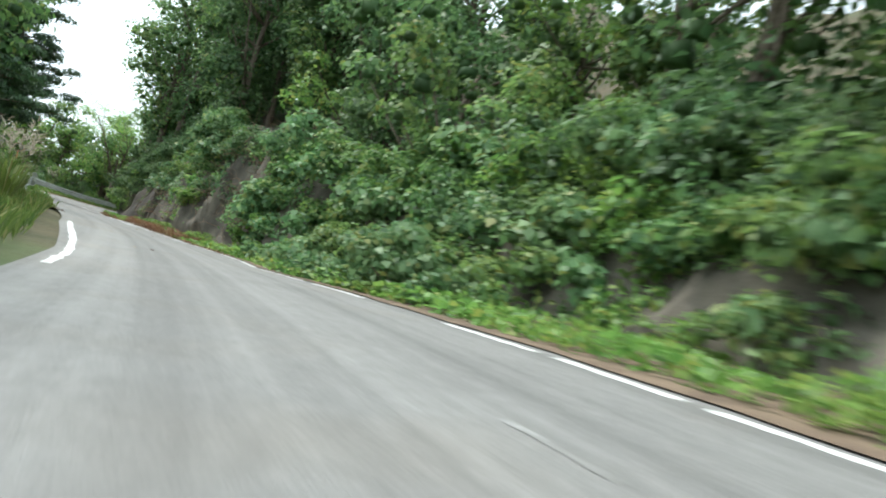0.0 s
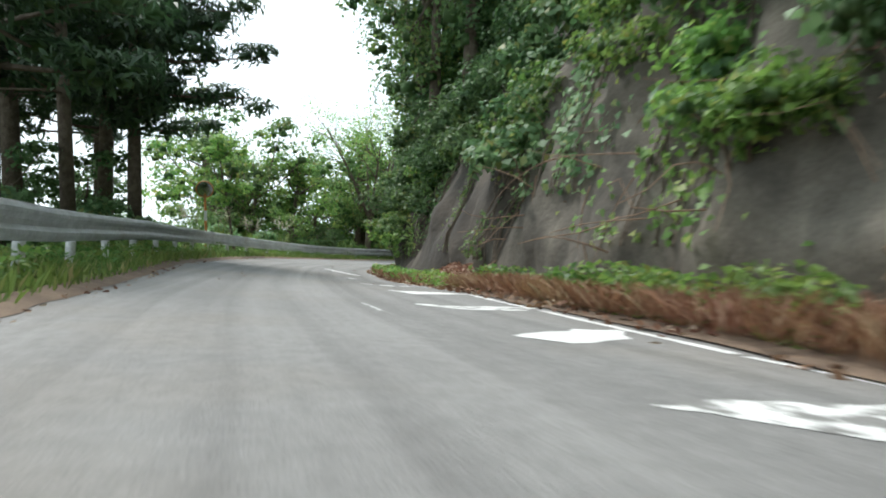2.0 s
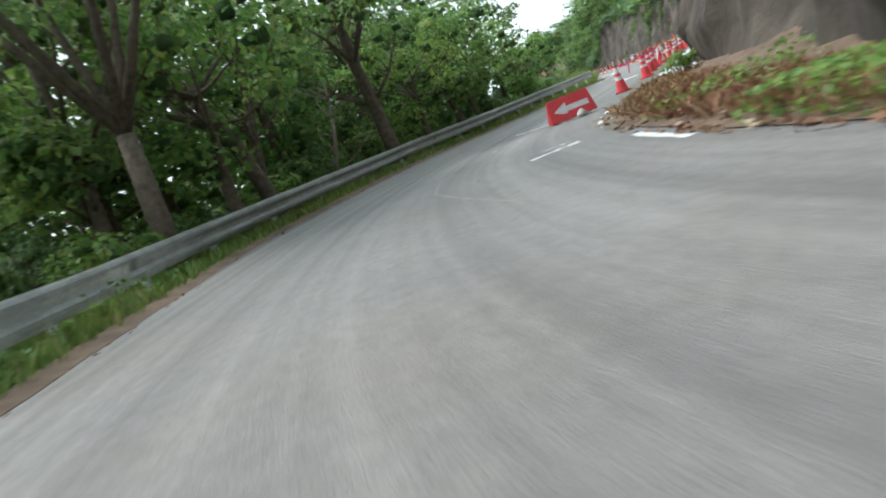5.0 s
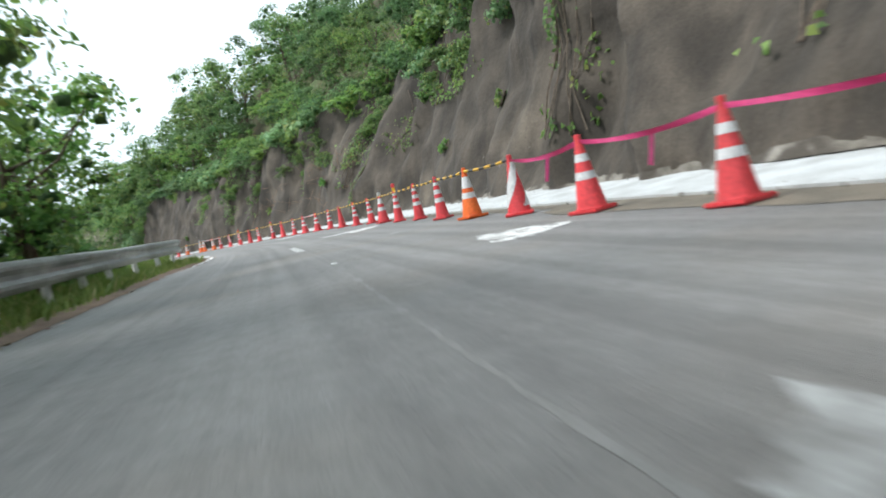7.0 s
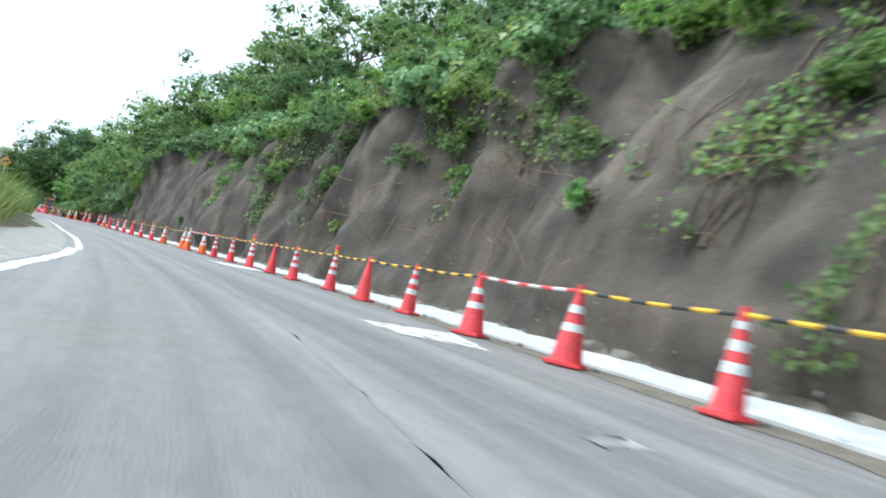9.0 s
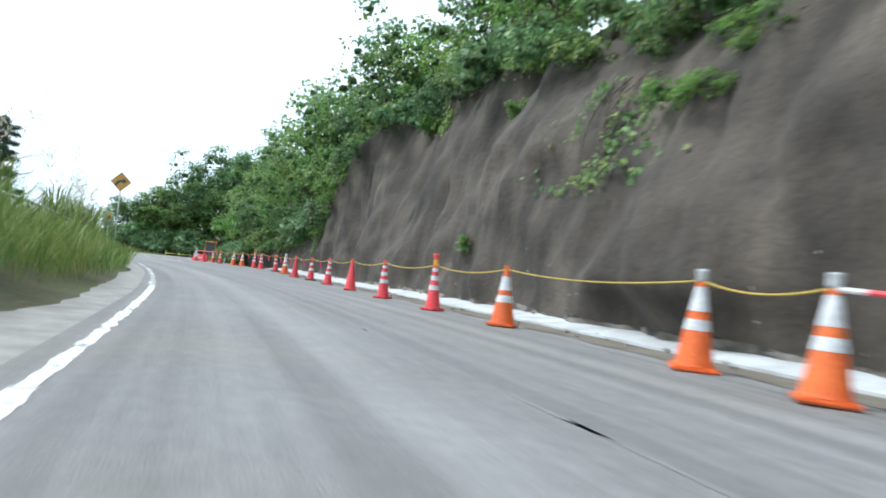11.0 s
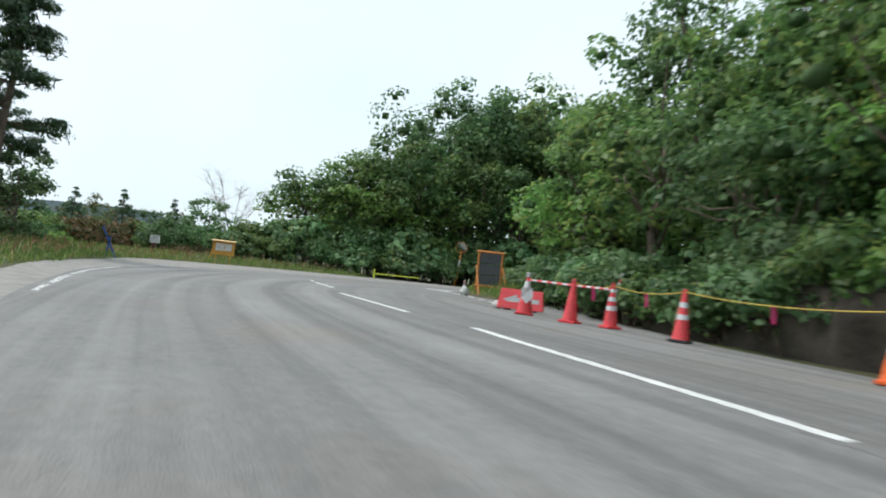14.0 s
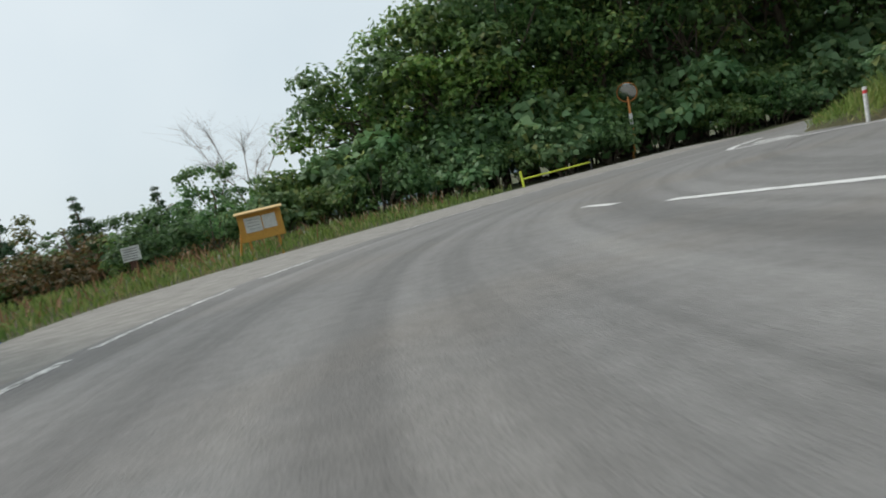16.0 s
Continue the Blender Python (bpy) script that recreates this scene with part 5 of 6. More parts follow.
# letters of a worn word in the first bend
for i, outline in enumerate((((18.0, -27.25), (18.3, -27.1), (18.62, -26.75), (18.6, -26.5), (18.3, -26.75)), ((16.82, -25.35), (17.05, -25.3), (17.22, -25.0), (17.0, -24.95)), ((14.78, -23.5), (15.0, -23.25), (15.5, -23.0), (15.85, -23.1), (15.8, -23.5), (15.3, -23.6)),
                             ((13.86, -22.0), (14.25, -22.15), (14.42, -21.65), (14.28, -21.2), (14.05, -21.35)), ((12.36, -20.15), (12.6, -20.38), (12.96, -20.4), (13.32, -20.15), (13.3, -19.75), (13.05, -19.75), (12.8, -20.1)),
                             ((11.15, -18.35), (11.7, -18.75), (11.98, -18.35), (12.08, -18.1), (11.68, -18.0)), ((9.98, -16.5), (10.15, -16.36), (10.36, -16.62), (10.37, -16.86), (10.15, -16.75)), ((10.17, -16.2), (10.2, -16.08), (10.46, -16.2), (10.41, -16.42)),
                             ((9.74, -16.58), (9.8, -16.5), (10.02, -16.62), (10.0, -16.72)), ((7.72, -13.78), (7.85, -13.7), (8.15, -14.0), (8.05, -14.1)), ((6.1, 20.92), (6.34, 20.72), (7.1, 21.0), (7.0, 21.4), (6.68, 21.85)), ((10.15, 31.54), (10.2, 30.9), (10.45, 30.6), (9.98, 29.65), (10.57, 29.85), (11.5, 30.9), (11.1, 31.25), (10.6, 31.3)),
                             ((14.27, 43.16), (14.18, 42.3), (14.88, 41.9), (15.45, 43.2)), ((16.16, 54.1), (16.24, 53.56), (16.3, 52.85), (17.14, 53.06), (17.65, 54.3), (17.4, 54.6)), ((4.35, -9.42), (4.4, -9.3), (6.85, -11.65), (6.8, -11.85)))):
    paint_shape(outline, 0.0028, label="worn white paint letter stroke on the lane", ragged=0.05, seed=210 + i, mat=WORN if i in (2, 4, 10, 11, 12) else PAINT)
for i, line in enumerate((((20.38, -31.2), (20.15, -30.95), (20.0, -30.7)), ((15.95, -25.7), (15.7, -25.4)), ((12.6, -21.12), (12.37, -20.84), (12.1, -20.53)))):
    for a, b in zip(line, line[1:]):
        d = Vector((b[0] - a[0], b[1] - a[1])).normalized() * (0.02 if i in (1, 2) else 0.012)
        paint_shape([(a[0] + d.y, a[1] - d.x), (b[0] + d.y, b[1] - d.x), (b[0] - d.y, b[1] + d.x), (a[0] - d.y, a[1] + d.x)], 0.002, label="thin worn white centre dash on the asphalt", ragged=0.02, seed=230 + i, mat=SCUFF if i in (1, 2) else FAINT)
# painted nose of the traffic island
def stroke(pts, w, seed, label):
    for k, (a, b) in enumerate(zip(pts, pts[1:])):
        a, b = Vector(a), Vector(b)
        d = (b - a).normalized()
        o = Vector((d.y, -d.x)) * w / 2
        a, b = a - d * 0.02, b + d * 0.02
        paint_shape([tuple(a + o), tuple(b + o), tuple(b - o), tuple(a - o)], 0.0022 + 0.0005 * (k % 2), ragged=0.012, seed=seed + k, label=label)


stroke([(19.0, 116.0), (18.1, 115.3), (17.6, 114.75), (17.45, 114.4), (17.6, 114.0), (17.85, 113.3), (18.0, 112.3), (18.05, 111.3)], 0.11, 99, "white line round the island's nose")
for i in range(4):
    stroke([(17.72 + 0.16 * i, 114.3 + 0.22 * i), (18.0 + 0.1 * i, 113.75 + 0.2 * i)], 0.1, 140 + i, "white hatch line inside the island's nose")
stroke([(14.92, 100.9), (14.55, 102.9), (14.2, 104.75)], 0.11, 170, "white centre dash on the asphalt")
stroke([(14.14, 107.2), (13.95, 108.4), (13.78, 109.4)], 0.1, 175, "white centre dash on the asphalt")
stroke([(13.72, 110.2), (13.68, 110.7)], 0.09, 178, "white centre dash, worn thin")
for i in range(5):
    stroke([(18.08 - 0.01 * i, 110.9 - 1.1 * i), (18.07 - 0.01 * i, 110.2 - 1.1 * i)], 0.1, 150 + i, "white edge line beside the bushes")
# tar seam along the lane, and dark tyre streaks
seam = table((56, 1.15), (57.3, 0.88), (58.1, 0.73), (58.9, 0.55), (60, 0.45), (61.5, 0.52), (62.8, 0.53), (64.3, 0.38), (66.4, 0.33), (69.5, 0.36), (78, 0.55), (86, 0.6), (95, 0.75), (100.6, 1.05), (102.8, 1.3), (106.6, 1.42), (114, 1.5), (125, 1.4), (136, 1.5), (141, 2.2), (150, 2.9))
for s in np.arange(56, 150, 1.5):
    paint_line(s, s + 1.51, seam(s), seam(s + 1.5), 0.022 if s < 63.5 else 0.03 if s < 68 else 0.022, 0.02, int(s * 3), PALE_SEAM if s < 63.5 else SEAM, "sandy pale seam across the lane" if s < 63.5 else "dark tar seam along the lane", "road_seam")


# ---- bars, ropes and tape between the cones ----
def top_of(i, h):
    m = cones[i].matrix_basis
    return m @ Vector((0, 0, h))


def sag(a, b, d, n=12):
    return [a.lerp(b, i / n) - Vector((0, 0, 4 * d * (i / n) * (1 - i / n))) for i in range(n + 1)]


for i in range(4, 25):
    a, b = top_of(i, 0.655), top_of(i + 1, 0.655)
    white = i in (14, 23, 24)
    bar = tagged(new("cone_bar"), "red and white striped plastic bar between cones" if white else "black and yellow striped plastic bar between cones", "barrier bar", "bars between the traffic cones")
    n = max(6, int((b - a).length / 0.2))
    pts = sag(a, b, 0.02, n)
    for k in range(n):
        bm = bmesh.new()
        tube(bm, [pts[k], pts[k + 1]], 0.017, 8, cap=False)
        part("stripe", bm, (WHITE if white else YELLOW) if k % 2 else (RED if white else BLACK), bar)
for i in range(0, 4):
    a, b = top_of(i, 0.64), top_of(i + 1, 0.64)
    tape = tagged(new("barrier_tape"), "pink plastic tape strung between cones", "tape", "tape between the traffic cones")
    bm = bmesh.new()
    pts = sag(a, b, 0.06, 16)
    low, high = [], []
    for k, p in enumerate(pts):
        tw = 0.6 * math.sin(k * 0.5 + i)
        d = Vector((0.02 * math.sin(tw), 0.01, 0.022 * math.cos(tw)))
        low.append(bm.verts.new(p - d)), high.append(bm.verts.new(p + d))
    for k in range(16):
        bm.faces.new((low[k], low[k + 1], high[k + 1], high[k]))
    bmesh.ops.solidify(bm, geom=bm.faces[:], thickness=0.002)
    part("strip", bm, PINK, tape)
    bm = bmesh.new()
    p = pts[7]
    box(bm, 0.035, 0.004, 0.26, p.x, p.y, p.z - 0.12, pose(0, 0, 0, 0, 14, heading(75)))
    part("streamer", bm, PINK, tape)
ROPE = material("yellow_rope", (0.62, 0.45, 0.08), (0.45, 0.32, 0.06), 30, 0.8, 90, 0.4, 120)
for i in range(25, len(CONES) - 2):
    a, b = top_of(i, 0.665), top_of(i + 1, 0.665)
    rope = tagged(new("rope"), "thin yellow rope strung from cone to cone", "rope", "ropes between the traffic cones")
    bm = bmesh.new()
    pts = sag(a, b, 0.07, 14)
    tube(bm, pts, 0.008, 6)
    part("cord", bm, ROPE, rope, smooth=True)
    if i > 30:
        bm = bmesh.new()
        p = pts[7]
        g = [(-0.022, 0.0), (0.022, 0.0), (0.03, -0.11), (0.012, -0.2), (-0.03, -0.19), (-0.018, -0.1)]
        c, sn = math.cos(radians(heading(130) - 15)), math.sin(radians(heading(130) - 15))
        fr = [bm.verts.new((p.x + u * c + 0.25 * v * v * 3, p.y + u * sn, p.z + v)) for u, v in g]
        bm.faces.new(fr)
        bmesh.ops.solidify(bm, geom=bm.faces[:], thickness=0.003)
        part("ribbon", bm, PINK, rope, "fluttering pink ribbon")
for a, b in ((top_of(len(CONES) - 1, 0.62), top_of(len(CONES) - 2, 0.6)), (top_of(len(CONES) - 2, 0.6), top_of(len(CONES) - 3, 0.6))):
    bar = tagged(new("cone_bar"), "red and white striped plastic bar between cones", "barrier bar", "bars between the traffic cones")
    n = 9
    for k in range(n):
        bm = bmesh.new()
        tube(bm, [a.lerp(b, k / n), a.lerp(b, (k + 1) / n)], 0.019, 8, cap=False)
        part("stripe", bm, WHITE if k % 2 else RED, bar)


# ---- arrow boards ----
def arrow_face(bm, w, h, y, z0):
    pts = [(-0.5, 0), (-0.12, 0.5), (-0.12, 0.2), (0.5, 0.2), (0.5, -0.2), (-0.12, -0.2), (-0.12, -0.5)]
    vs = [bm.verts.new((px * w, y, z0 + pz * h)) for px, pz in pts]
    f = bm.faces.new(vs)
    r = bmesh.ops.extrude_face_region(bm, geom=[f])
    bmesh.ops.translate(bm, vec=(0, 0.006, 0), verts=[v for v in r["geom"] if isinstance(v, bmesh.types.BMVert)])
    bmesh.ops.recalc_face_normals(bm, faces=bm.faces[:])


def arrow_board(x, y, turn, w, h, label, split=False, arrow_mat=None):
    """A hollow plastic board that stands on the road: its face looks along local -y."""
    root = tagged(new("arrow_board"), label, "road sign")
    root.matrix_basis = Matrix.Translation(place(*nearest(x, y), 0.0)) @ pose(0, 0, 0, 0, 0, turn)
    bm = bmesh.new()
    b = 0.16
    fr = [bm.verts.new(v) for v in ((-w / 2 - 0.02, -b, 0.03), (w / 2 + 0.02, -b, 0.03), (w / 2 - 0.03, -0.03, h), (-w / 2 + 0.03, -0.03, h))]
    bk = [bm.verts.new(v) for v in ((-w / 2 - 0.02, b, 0.03), (w / 2 + 0.02, b, 0.03), (w / 2 - 0.03, 0.03, h), (-w / 2 + 0.03, 0.03, h))]
    bm.faces.new(fr), bm.faces.new(bk[::-1]), bm.faces.new((fr[3], fr[2], bk[2], bk[3])), bm.faces.new((fr[0], fr[3], bk[3], bk[0])), bm.faces.new((fr[2], fr[1], bk[1], bk[2])), bm.faces.new((fr[1], fr[0], bk[0], bk[1]))
    bmesh.ops.bevel(bm, geom=bm.edges[:], offset=0.012, segments=2, affect="EDGES")
    part("panel", bm, RED, root)
    bm = bmesh.new()
    arrow_face(bm, w * 0.8, h * 0.55, 0, h * 0.52)
    ar = part("arrow", bm, arrow_mat or WHITE, root, "white arrow that points along the lane")
    ar.matrix_basis = Matrix.Translation((0, -(b - (b - 0.03) * 0.52) - 0.012, 0)) @ Matrix.Shear("XZ", 4, (0, 0))
    ar.rotation_euler = (-math.atan((b - 0.03) / h), 0, 0)
    ar.location = (0, -b - 0.006, 0.0)
    for sx in (-0.3, 0.3):
        bm = bmesh.new()
        box(bm, 0.12, 0.3, 0.035, sx * w, 0, 0.018, bevel=0.008)
        part("foot", bm, BLACK if split else WHITE, root)
    return root


def sandbag(x, y, scale=1.0, label="white sandbag lying on the asphalt"):
    rng = random.Random(int(x * 10))
    bm = bmesh.new()
    bmesh.ops.create_icosphere(bm, subdivisions=3, radius=0.16)
    for v in bm.verts:
        k = 1 + 0.25 * noise.noise(v.co * 9 + Vector((x, y, 0)))
        v.co = Vector((v.co.x * 1.15 * k, v.co.y * 0.85 * k, max(-0.09, v.co.z * 0.75 * k)))
        if v.co.z > 0.07:
            v.co.x *= 0.7
            v.co.y *= 0.7
            v.co.z *= 1.5
    ob = tagged(part("sandbag", bm, BAG, smooth=True), label, "sandbag")
    ob.matrix_basis = Matrix.Translation(place(*nearest(x, y), 0.09 * scale)) @ pose(0, 0, 0, 0, 0, rng.uniform(0, 360)) @ Matrix.Scale(scale, 4)
    return ob


BAG = material("woven_bag", (0.6, 0.6, 0.58), (0.45, 0.45, 0.43), 12, 0.85, 90, 0.6, 50)
GREY = material("grey_reflective", (0.5, 0.52, 0.52), (0.4, 0.42, 0.42), 9, 0.5, 40, 0.05, 60)
arrow_board(2.78, 10.42, 6, 0.86, 0.46, "red plastic board with a white arrow on the road")
sandbag(2.9, 10.1, 0.55, "white sandbag weighing down the arrow board")
arrow_board(17.75, 104.9, -22, 0.88, 0.42, "red plastic board with a grey arrow beside the bushes", True, GREY)
sandbag(17.35, 105.25, 0.6, "white sandbag behind the arrow board")
# arrow plate on the last cone
m = cones[-1].matrix_basis
plate = tagged(new("arrow_plate"), "small white chevron plate leaning on a cone", "road sign")
plate.matrix_basis = Matrix.Translation(m.translation) @ pose(0, 0, 0, 0, 0, -12)
bm = bmesh.new()
vs = [bm.verts.new(v) for v in ((-0.1, -0.115, 0.48), (0.1, -0.115, 0.48), (0.1, -0.15, 0.3), (0.0, -0.17, 0.2), (-0.1, -0.15, 0.3))]
bm.faces.new(vs)
bmesh.ops.solidify(bm, geom=bm.faces[:], thickness=0.006)
part("plate", bm, WHITE, plate)


# ---- signs on posts ----
SIGN_YELLOW = material("sign_yellow", (0.7, 0.36, 0.06), (0.6, 0.3, 0.05), 6, 0.5, 30, 0.05, 40)
SIGN_DARK = material("sign_dark", (0.05, 0.06, 0.08), (0.07, 0.08, 0.1), 6, 0.5, 30, 0.05, 40)
SIGN_GREEN = material("sign_green", (0.38, 0.5, 0.36), (0.3, 0.42, 0.3), 6, 0.5, 30, 0.05, 40)
WOOD = material("varnished_wood", (0.68, 0.36, 0.06), (0.56, 0.27, 0.045), 4, 0.6, 60, 0.3, 30)
ORANGE_PAINT = material("orange_paint", (0.62, 0.24, 0.05), (0.5, 0.18, 0.04), 5, 0.55, 30, 0.15, 30)
BLUE = material("blue_paint", (0.03, 0.09, 0.32), (0.02, 0.06, 0.22), 5, 0.5, 30, 0.15, 30)
BOARD_DARK = material("dark_board", (0.05, 0.055, 0.06), (0.08, 0.085, 0.085), 2, 0.5, 30, 0.1, 30)
BROWN = material("brown_post", (0.12, 0.05, 0.035), (0.08, 0.035, 0.025), 6, 0.7, 40, 0.3, 30)
PAPER = material("paper", (0.75, 0.75, 0.72), (0.62, 0.62, 0.6), 5, 0.7, 40, 0.1, 30)
TEXT = material("printed_text", (0.12, 0.12, 0.13), (0.2, 0.2, 0.2), 9, 0.7, 40, 0.05, 30)


def ground_at(x, y):
    s, l = nearest(x, y)
    z = bank(s) * max(-3.5, min(3.5, l))
    return max(z, ground_height(x, y)) if l < left_edge(s) - 0.1 or s > 168 else z


def flat(bm, pts, y0, y1):
    """A plate of an outline in x, z from y0 to y1."""
    a = [bm.verts.new((x, y0, z)) for x, z in pts]
    b = [bm.verts.new((x, y1, z)) for x, z in pts]
    n = len(pts)
    bm.faces.new(a), bm.faces.new(b[::-1])
    for i in range(n):
        bm.faces.new((a[i], a[(i + 1) % n], b[(i + 1) % n], b[i]))
    bmesh.ops.recalc_face_normals(bm, faces=bm.faces[:])


def warning_sign(x, y, high, turn):
    root = tagged(new("warning_sign"), "yellow diamond warning sign with a bent arrow on a grey pole", "road sign")
    root.matrix_basis = Matrix.Translation((x, y, ground_at(x, y))) @ pose(0, 0, 0, 0, 0, turn)
    bm = bmesh.new()
    lathe(bm, [(0.024, -0.3), (0.024, high), (0.015, high + 0.01)], 12)
    part("pole", bm, STEEL, root, "grey steel pole", True)
    r = 0.33
    bm = bmesh.new()
    flat(bm, [(-r, high), (0, high - r), (r, high), (0, high + r)], -0.04, -0.034)
    p = part("plate", bm, SIGN_YELLOW, root)
    bm = bmesh.new()
    r2 = 0.3
    for a, b in (((-r2, 0), (0, -r2)), ((0, -r2), (r2, 0)), ((r2, 0), (0, r2)), ((0, r2), (-r2, 0))):
        tube(bm, [(a[0], -0.043, high + a[1]), (b[0], -0.043, high + b[1])], 0.006, 4)
    part("border", bm, SIGN_DARK, p, "black border")
    bm = bmesh.new()
    up = [(-0.2, -0.13), (-0.13, -0.0), (-0.02, 0.065), (0.07, 0.075), (0.06, 0.13), (0.2, 0.02), (0.06, -0.05), (0.065, 0.0), (0.0, -0.005), (-0.07, -0.05), (-0.12, -0.15)]
    flat(bm, [(u, high + v) for u, v in up], -0.047, -0.042)
    part("arrow", bm, SIGN_DARK, p, "dark blue bent arrow")
    return root


def small_sign(x, y, turn):
    root = tagged(new("notice_sign"), "pale green notice with a small yellow diamond on a post", "road sign")
    root.matrix_basis = Matrix.Translation((x, y, ground_at(x, y))) @ pose(0, 0, 0, 0, 0, turn)
    bm = bmesh.new()
    lathe(bm, [(0.025, -0.3), (0.025, 1.55)], 10)
    part("pole", bm, STEEL, root, "grey steel pole")
    bm = bmesh.new()
    box(bm, 0.34, 0.02, 0.5, 0, -0.04, 1.3, bevel=0.006)
    p = part("plate", bm, SIGN_GREEN, root)
    bm = bmesh.new()
    flat(bm, [(-0.13, 1.38), (0, 1.25), (0.13, 1.38), (0, 1.51)], -0.06, -0.053)
    part("diamond", bm, SIGN_YELLOW, p, "yellow diamond")
    bm = bmesh.new()
    flat(bm, [(-0.05, 1.35), (0.03, 1.33), (0.06, 1.39), (0.0, 1.43)], -0.066, -0.061)
    part("mark", bm, SIGN_DARK, p)
    bm = bmesh.new()
    for k in range(2):
        box(bm, 0.24, 0.004, 0.025, 0, -0.055, 1.18 - 0.06 * k)
    part("text_bar", bm, TEXT, p)
    return root


warning_sign(13.42, 85.2, 2.64, -6)
small_sign(13.16, 85.6, -6)


def road_mirror(x, y, turn, high=1.85, lean=0.0, r=0.2):
    root = tagged(new("road_mirror"), "round convex road mirror on a bent orange pole", "road mirror")
    root.matrix_basis = Matrix.Translation((x, y, ground_at(x, y))) @ pose(0, 0, 0, 0, lean, turn)
    bm = bmesh.new()
    tube(bm, [(-0.1, 0, -0.3), (-0.06, 0, 0.15), (0.02, 0, 0.45), (0, 0, 1.0), (0, 0, high)], 0.035, 10)
    part("pole", bm, ORANGE_PAINT, root, "orange painted pole", True)
    bm = bmesh.new()
    prof = [(0.0, 0.03), (r * 0.5, 0.022), (r * 0.85, 0.006), (r, -0.012)]
    lathe(bm, prof[::-1], 28, cap=False)
    bmesh.ops.transform(bm, matrix=pose(0, -0.06, high, 112, 0, 0), verts=bm.verts[:])
    part("mirror", bm, MIRROR, root, "convex mirror glass", True)
    bm = bmesh.new()
    lathe(bm, [(r + 0.02, -0.02), (r + 0.02, 0.01), (r - 0.005, 0.0)], 28, cap=False)
    lathe(bm, [(r + 0.02, -0.02), (0.02, -0.05)], 28, cap=False)
    bmesh.ops.transform(bm, matrix=pose(0, -0.06, high, 112, 0, 0), verts=bm.verts[:])
    part("rim", bm, ORANGE_PAINT, root, "orange rim")
    bm = bmesh.new()
    box(bm, 0.09, 0.012, 0.3, 0.01, -0.04, high * 0.6, bevel=0.003)
    part("tag", bm, WHITE, root, "white plate with unreadable writing")
    return root


MIRROR = bpy.data.materials.new("mirror_glass")
MIRROR.use_nodes = True
MIRROR.node_tree.nodes["Principled BSDF"].inputs["Metallic"].default_value = 1.0
MIRROR.node_tree.nodes["Principled BSDF"].inputs["Roughness"].default_value = 0.22
MIRROR.node_tree.nodes["Principled BSDF"].inputs["Base Color"].default_value = (0.42, 0.44, 0.44, 1)
road_mirror(20.3, 123.5, 150 - 180, 1.82, 4, 0.26)
p = place(nearest(1.4, -8.5)[0], rail_line(nearest(1.4, -8.5)[0]) - 0.3)
road_mirror(p.x, p.y, 32, 1.95, -3, 0.24)


ROOF = material("pale_roof_wood", (0.72, 0.5, 0.22), (0.6, 0.4, 0.16), 5, 0.6, 50, 0.2, 30)


def notice_board(x, y, turn):
    root = tagged(new("notice_board"), "yellow-brown wooden notice board with a small roof", "notice board")
    root.matrix_basis = Matrix.Translation((x, y, ground_at(x, y))) @ pose(0, 0, 0, 0, 0, turn)
    for sx in (-0.26, 0.26):
        bm = bmesh.new()
        box(bm, 0.045, 0.045, 1.1, sx, 0.03, 0.25, bevel=0.006)
        part("post", bm, WOOD, root)
    bm = bmesh.new()
    tube(bm, [(-0.3, 0.05, 0.85), (-0.52, 0.0, -0.1)], 0.022, 8)
    part("brace", bm, WOOD, root)
    bm = bmesh.new()
    box(bm, 0.78, 0.05, 0.5, 0, 0, 0.58, bevel=0.008)
    p = part("board", bm, WOOD, root)
    bm = bmesh.new()
    box(bm, 0.3, 0.008, 0.27, -0.13, -0.03, 0.62)
    part("notice", bm, PAPER, p, "white paper notice, unreadable")
    bm = bmesh.new()
    box(bm, 0.24, 0.008, 0.25, 0.16, -0.03, 0.625)
    part("notice", bm, PAPER, p, "white paper notice, unreadable")
    bm = bmesh.new()
    for k in range(4):
        box(bm, 0.22 - 0.05 * (k % 2), 0.004, 0.006, -0.13, -0.037, 0.71 - 0.055 * k)
    part("text_bar", bm, TEXT, p)
    bm = bmesh.new()
    box(bm, 0.86, 0.2, 0.025, 0, -0.04, 0.85, pose(0, 0, 0, 12, 0, 0), 0.006)
    part("roof", bm, ROOF, root, "pale yellow wooden roof")
    return root


notice_board(10.48, 118.2, 4)


def text_sign(x, y, turn):
    root = tagged(new("text_sign"), "white rectangular sign with dark writing on a brown post", "sign")
    root.matrix_basis = Matrix.Translation((x, y, ground_at(x, y))) @ pose(0, 0, 0, 0, 0, turn)
    bm = bmesh.new()
    box(bm, 0.16, 0.1, 0.7, 0, 0.05, 0.2, bevel=0.008)
    part("post", bm, BROWN, root)
    bm = bmesh.new()
    box(bm, 0.36, 0.02, 0.3, 0, -0.02, 0.56, bevel=0.004)
    p = part("plate", bm, WHITE, root)
    bm = bmesh.new()
    for k in range(5):
        box(bm, 0.29 - 0.03 * (k % 2), 0.004, 0.013, -0.005 * k, -0.032, 0.66 - 0.05 * k)
    part("text_bar", bm, TEXT, p, "dark lines of writing")
    return root


text_sign(7.65, 120.4, 8)


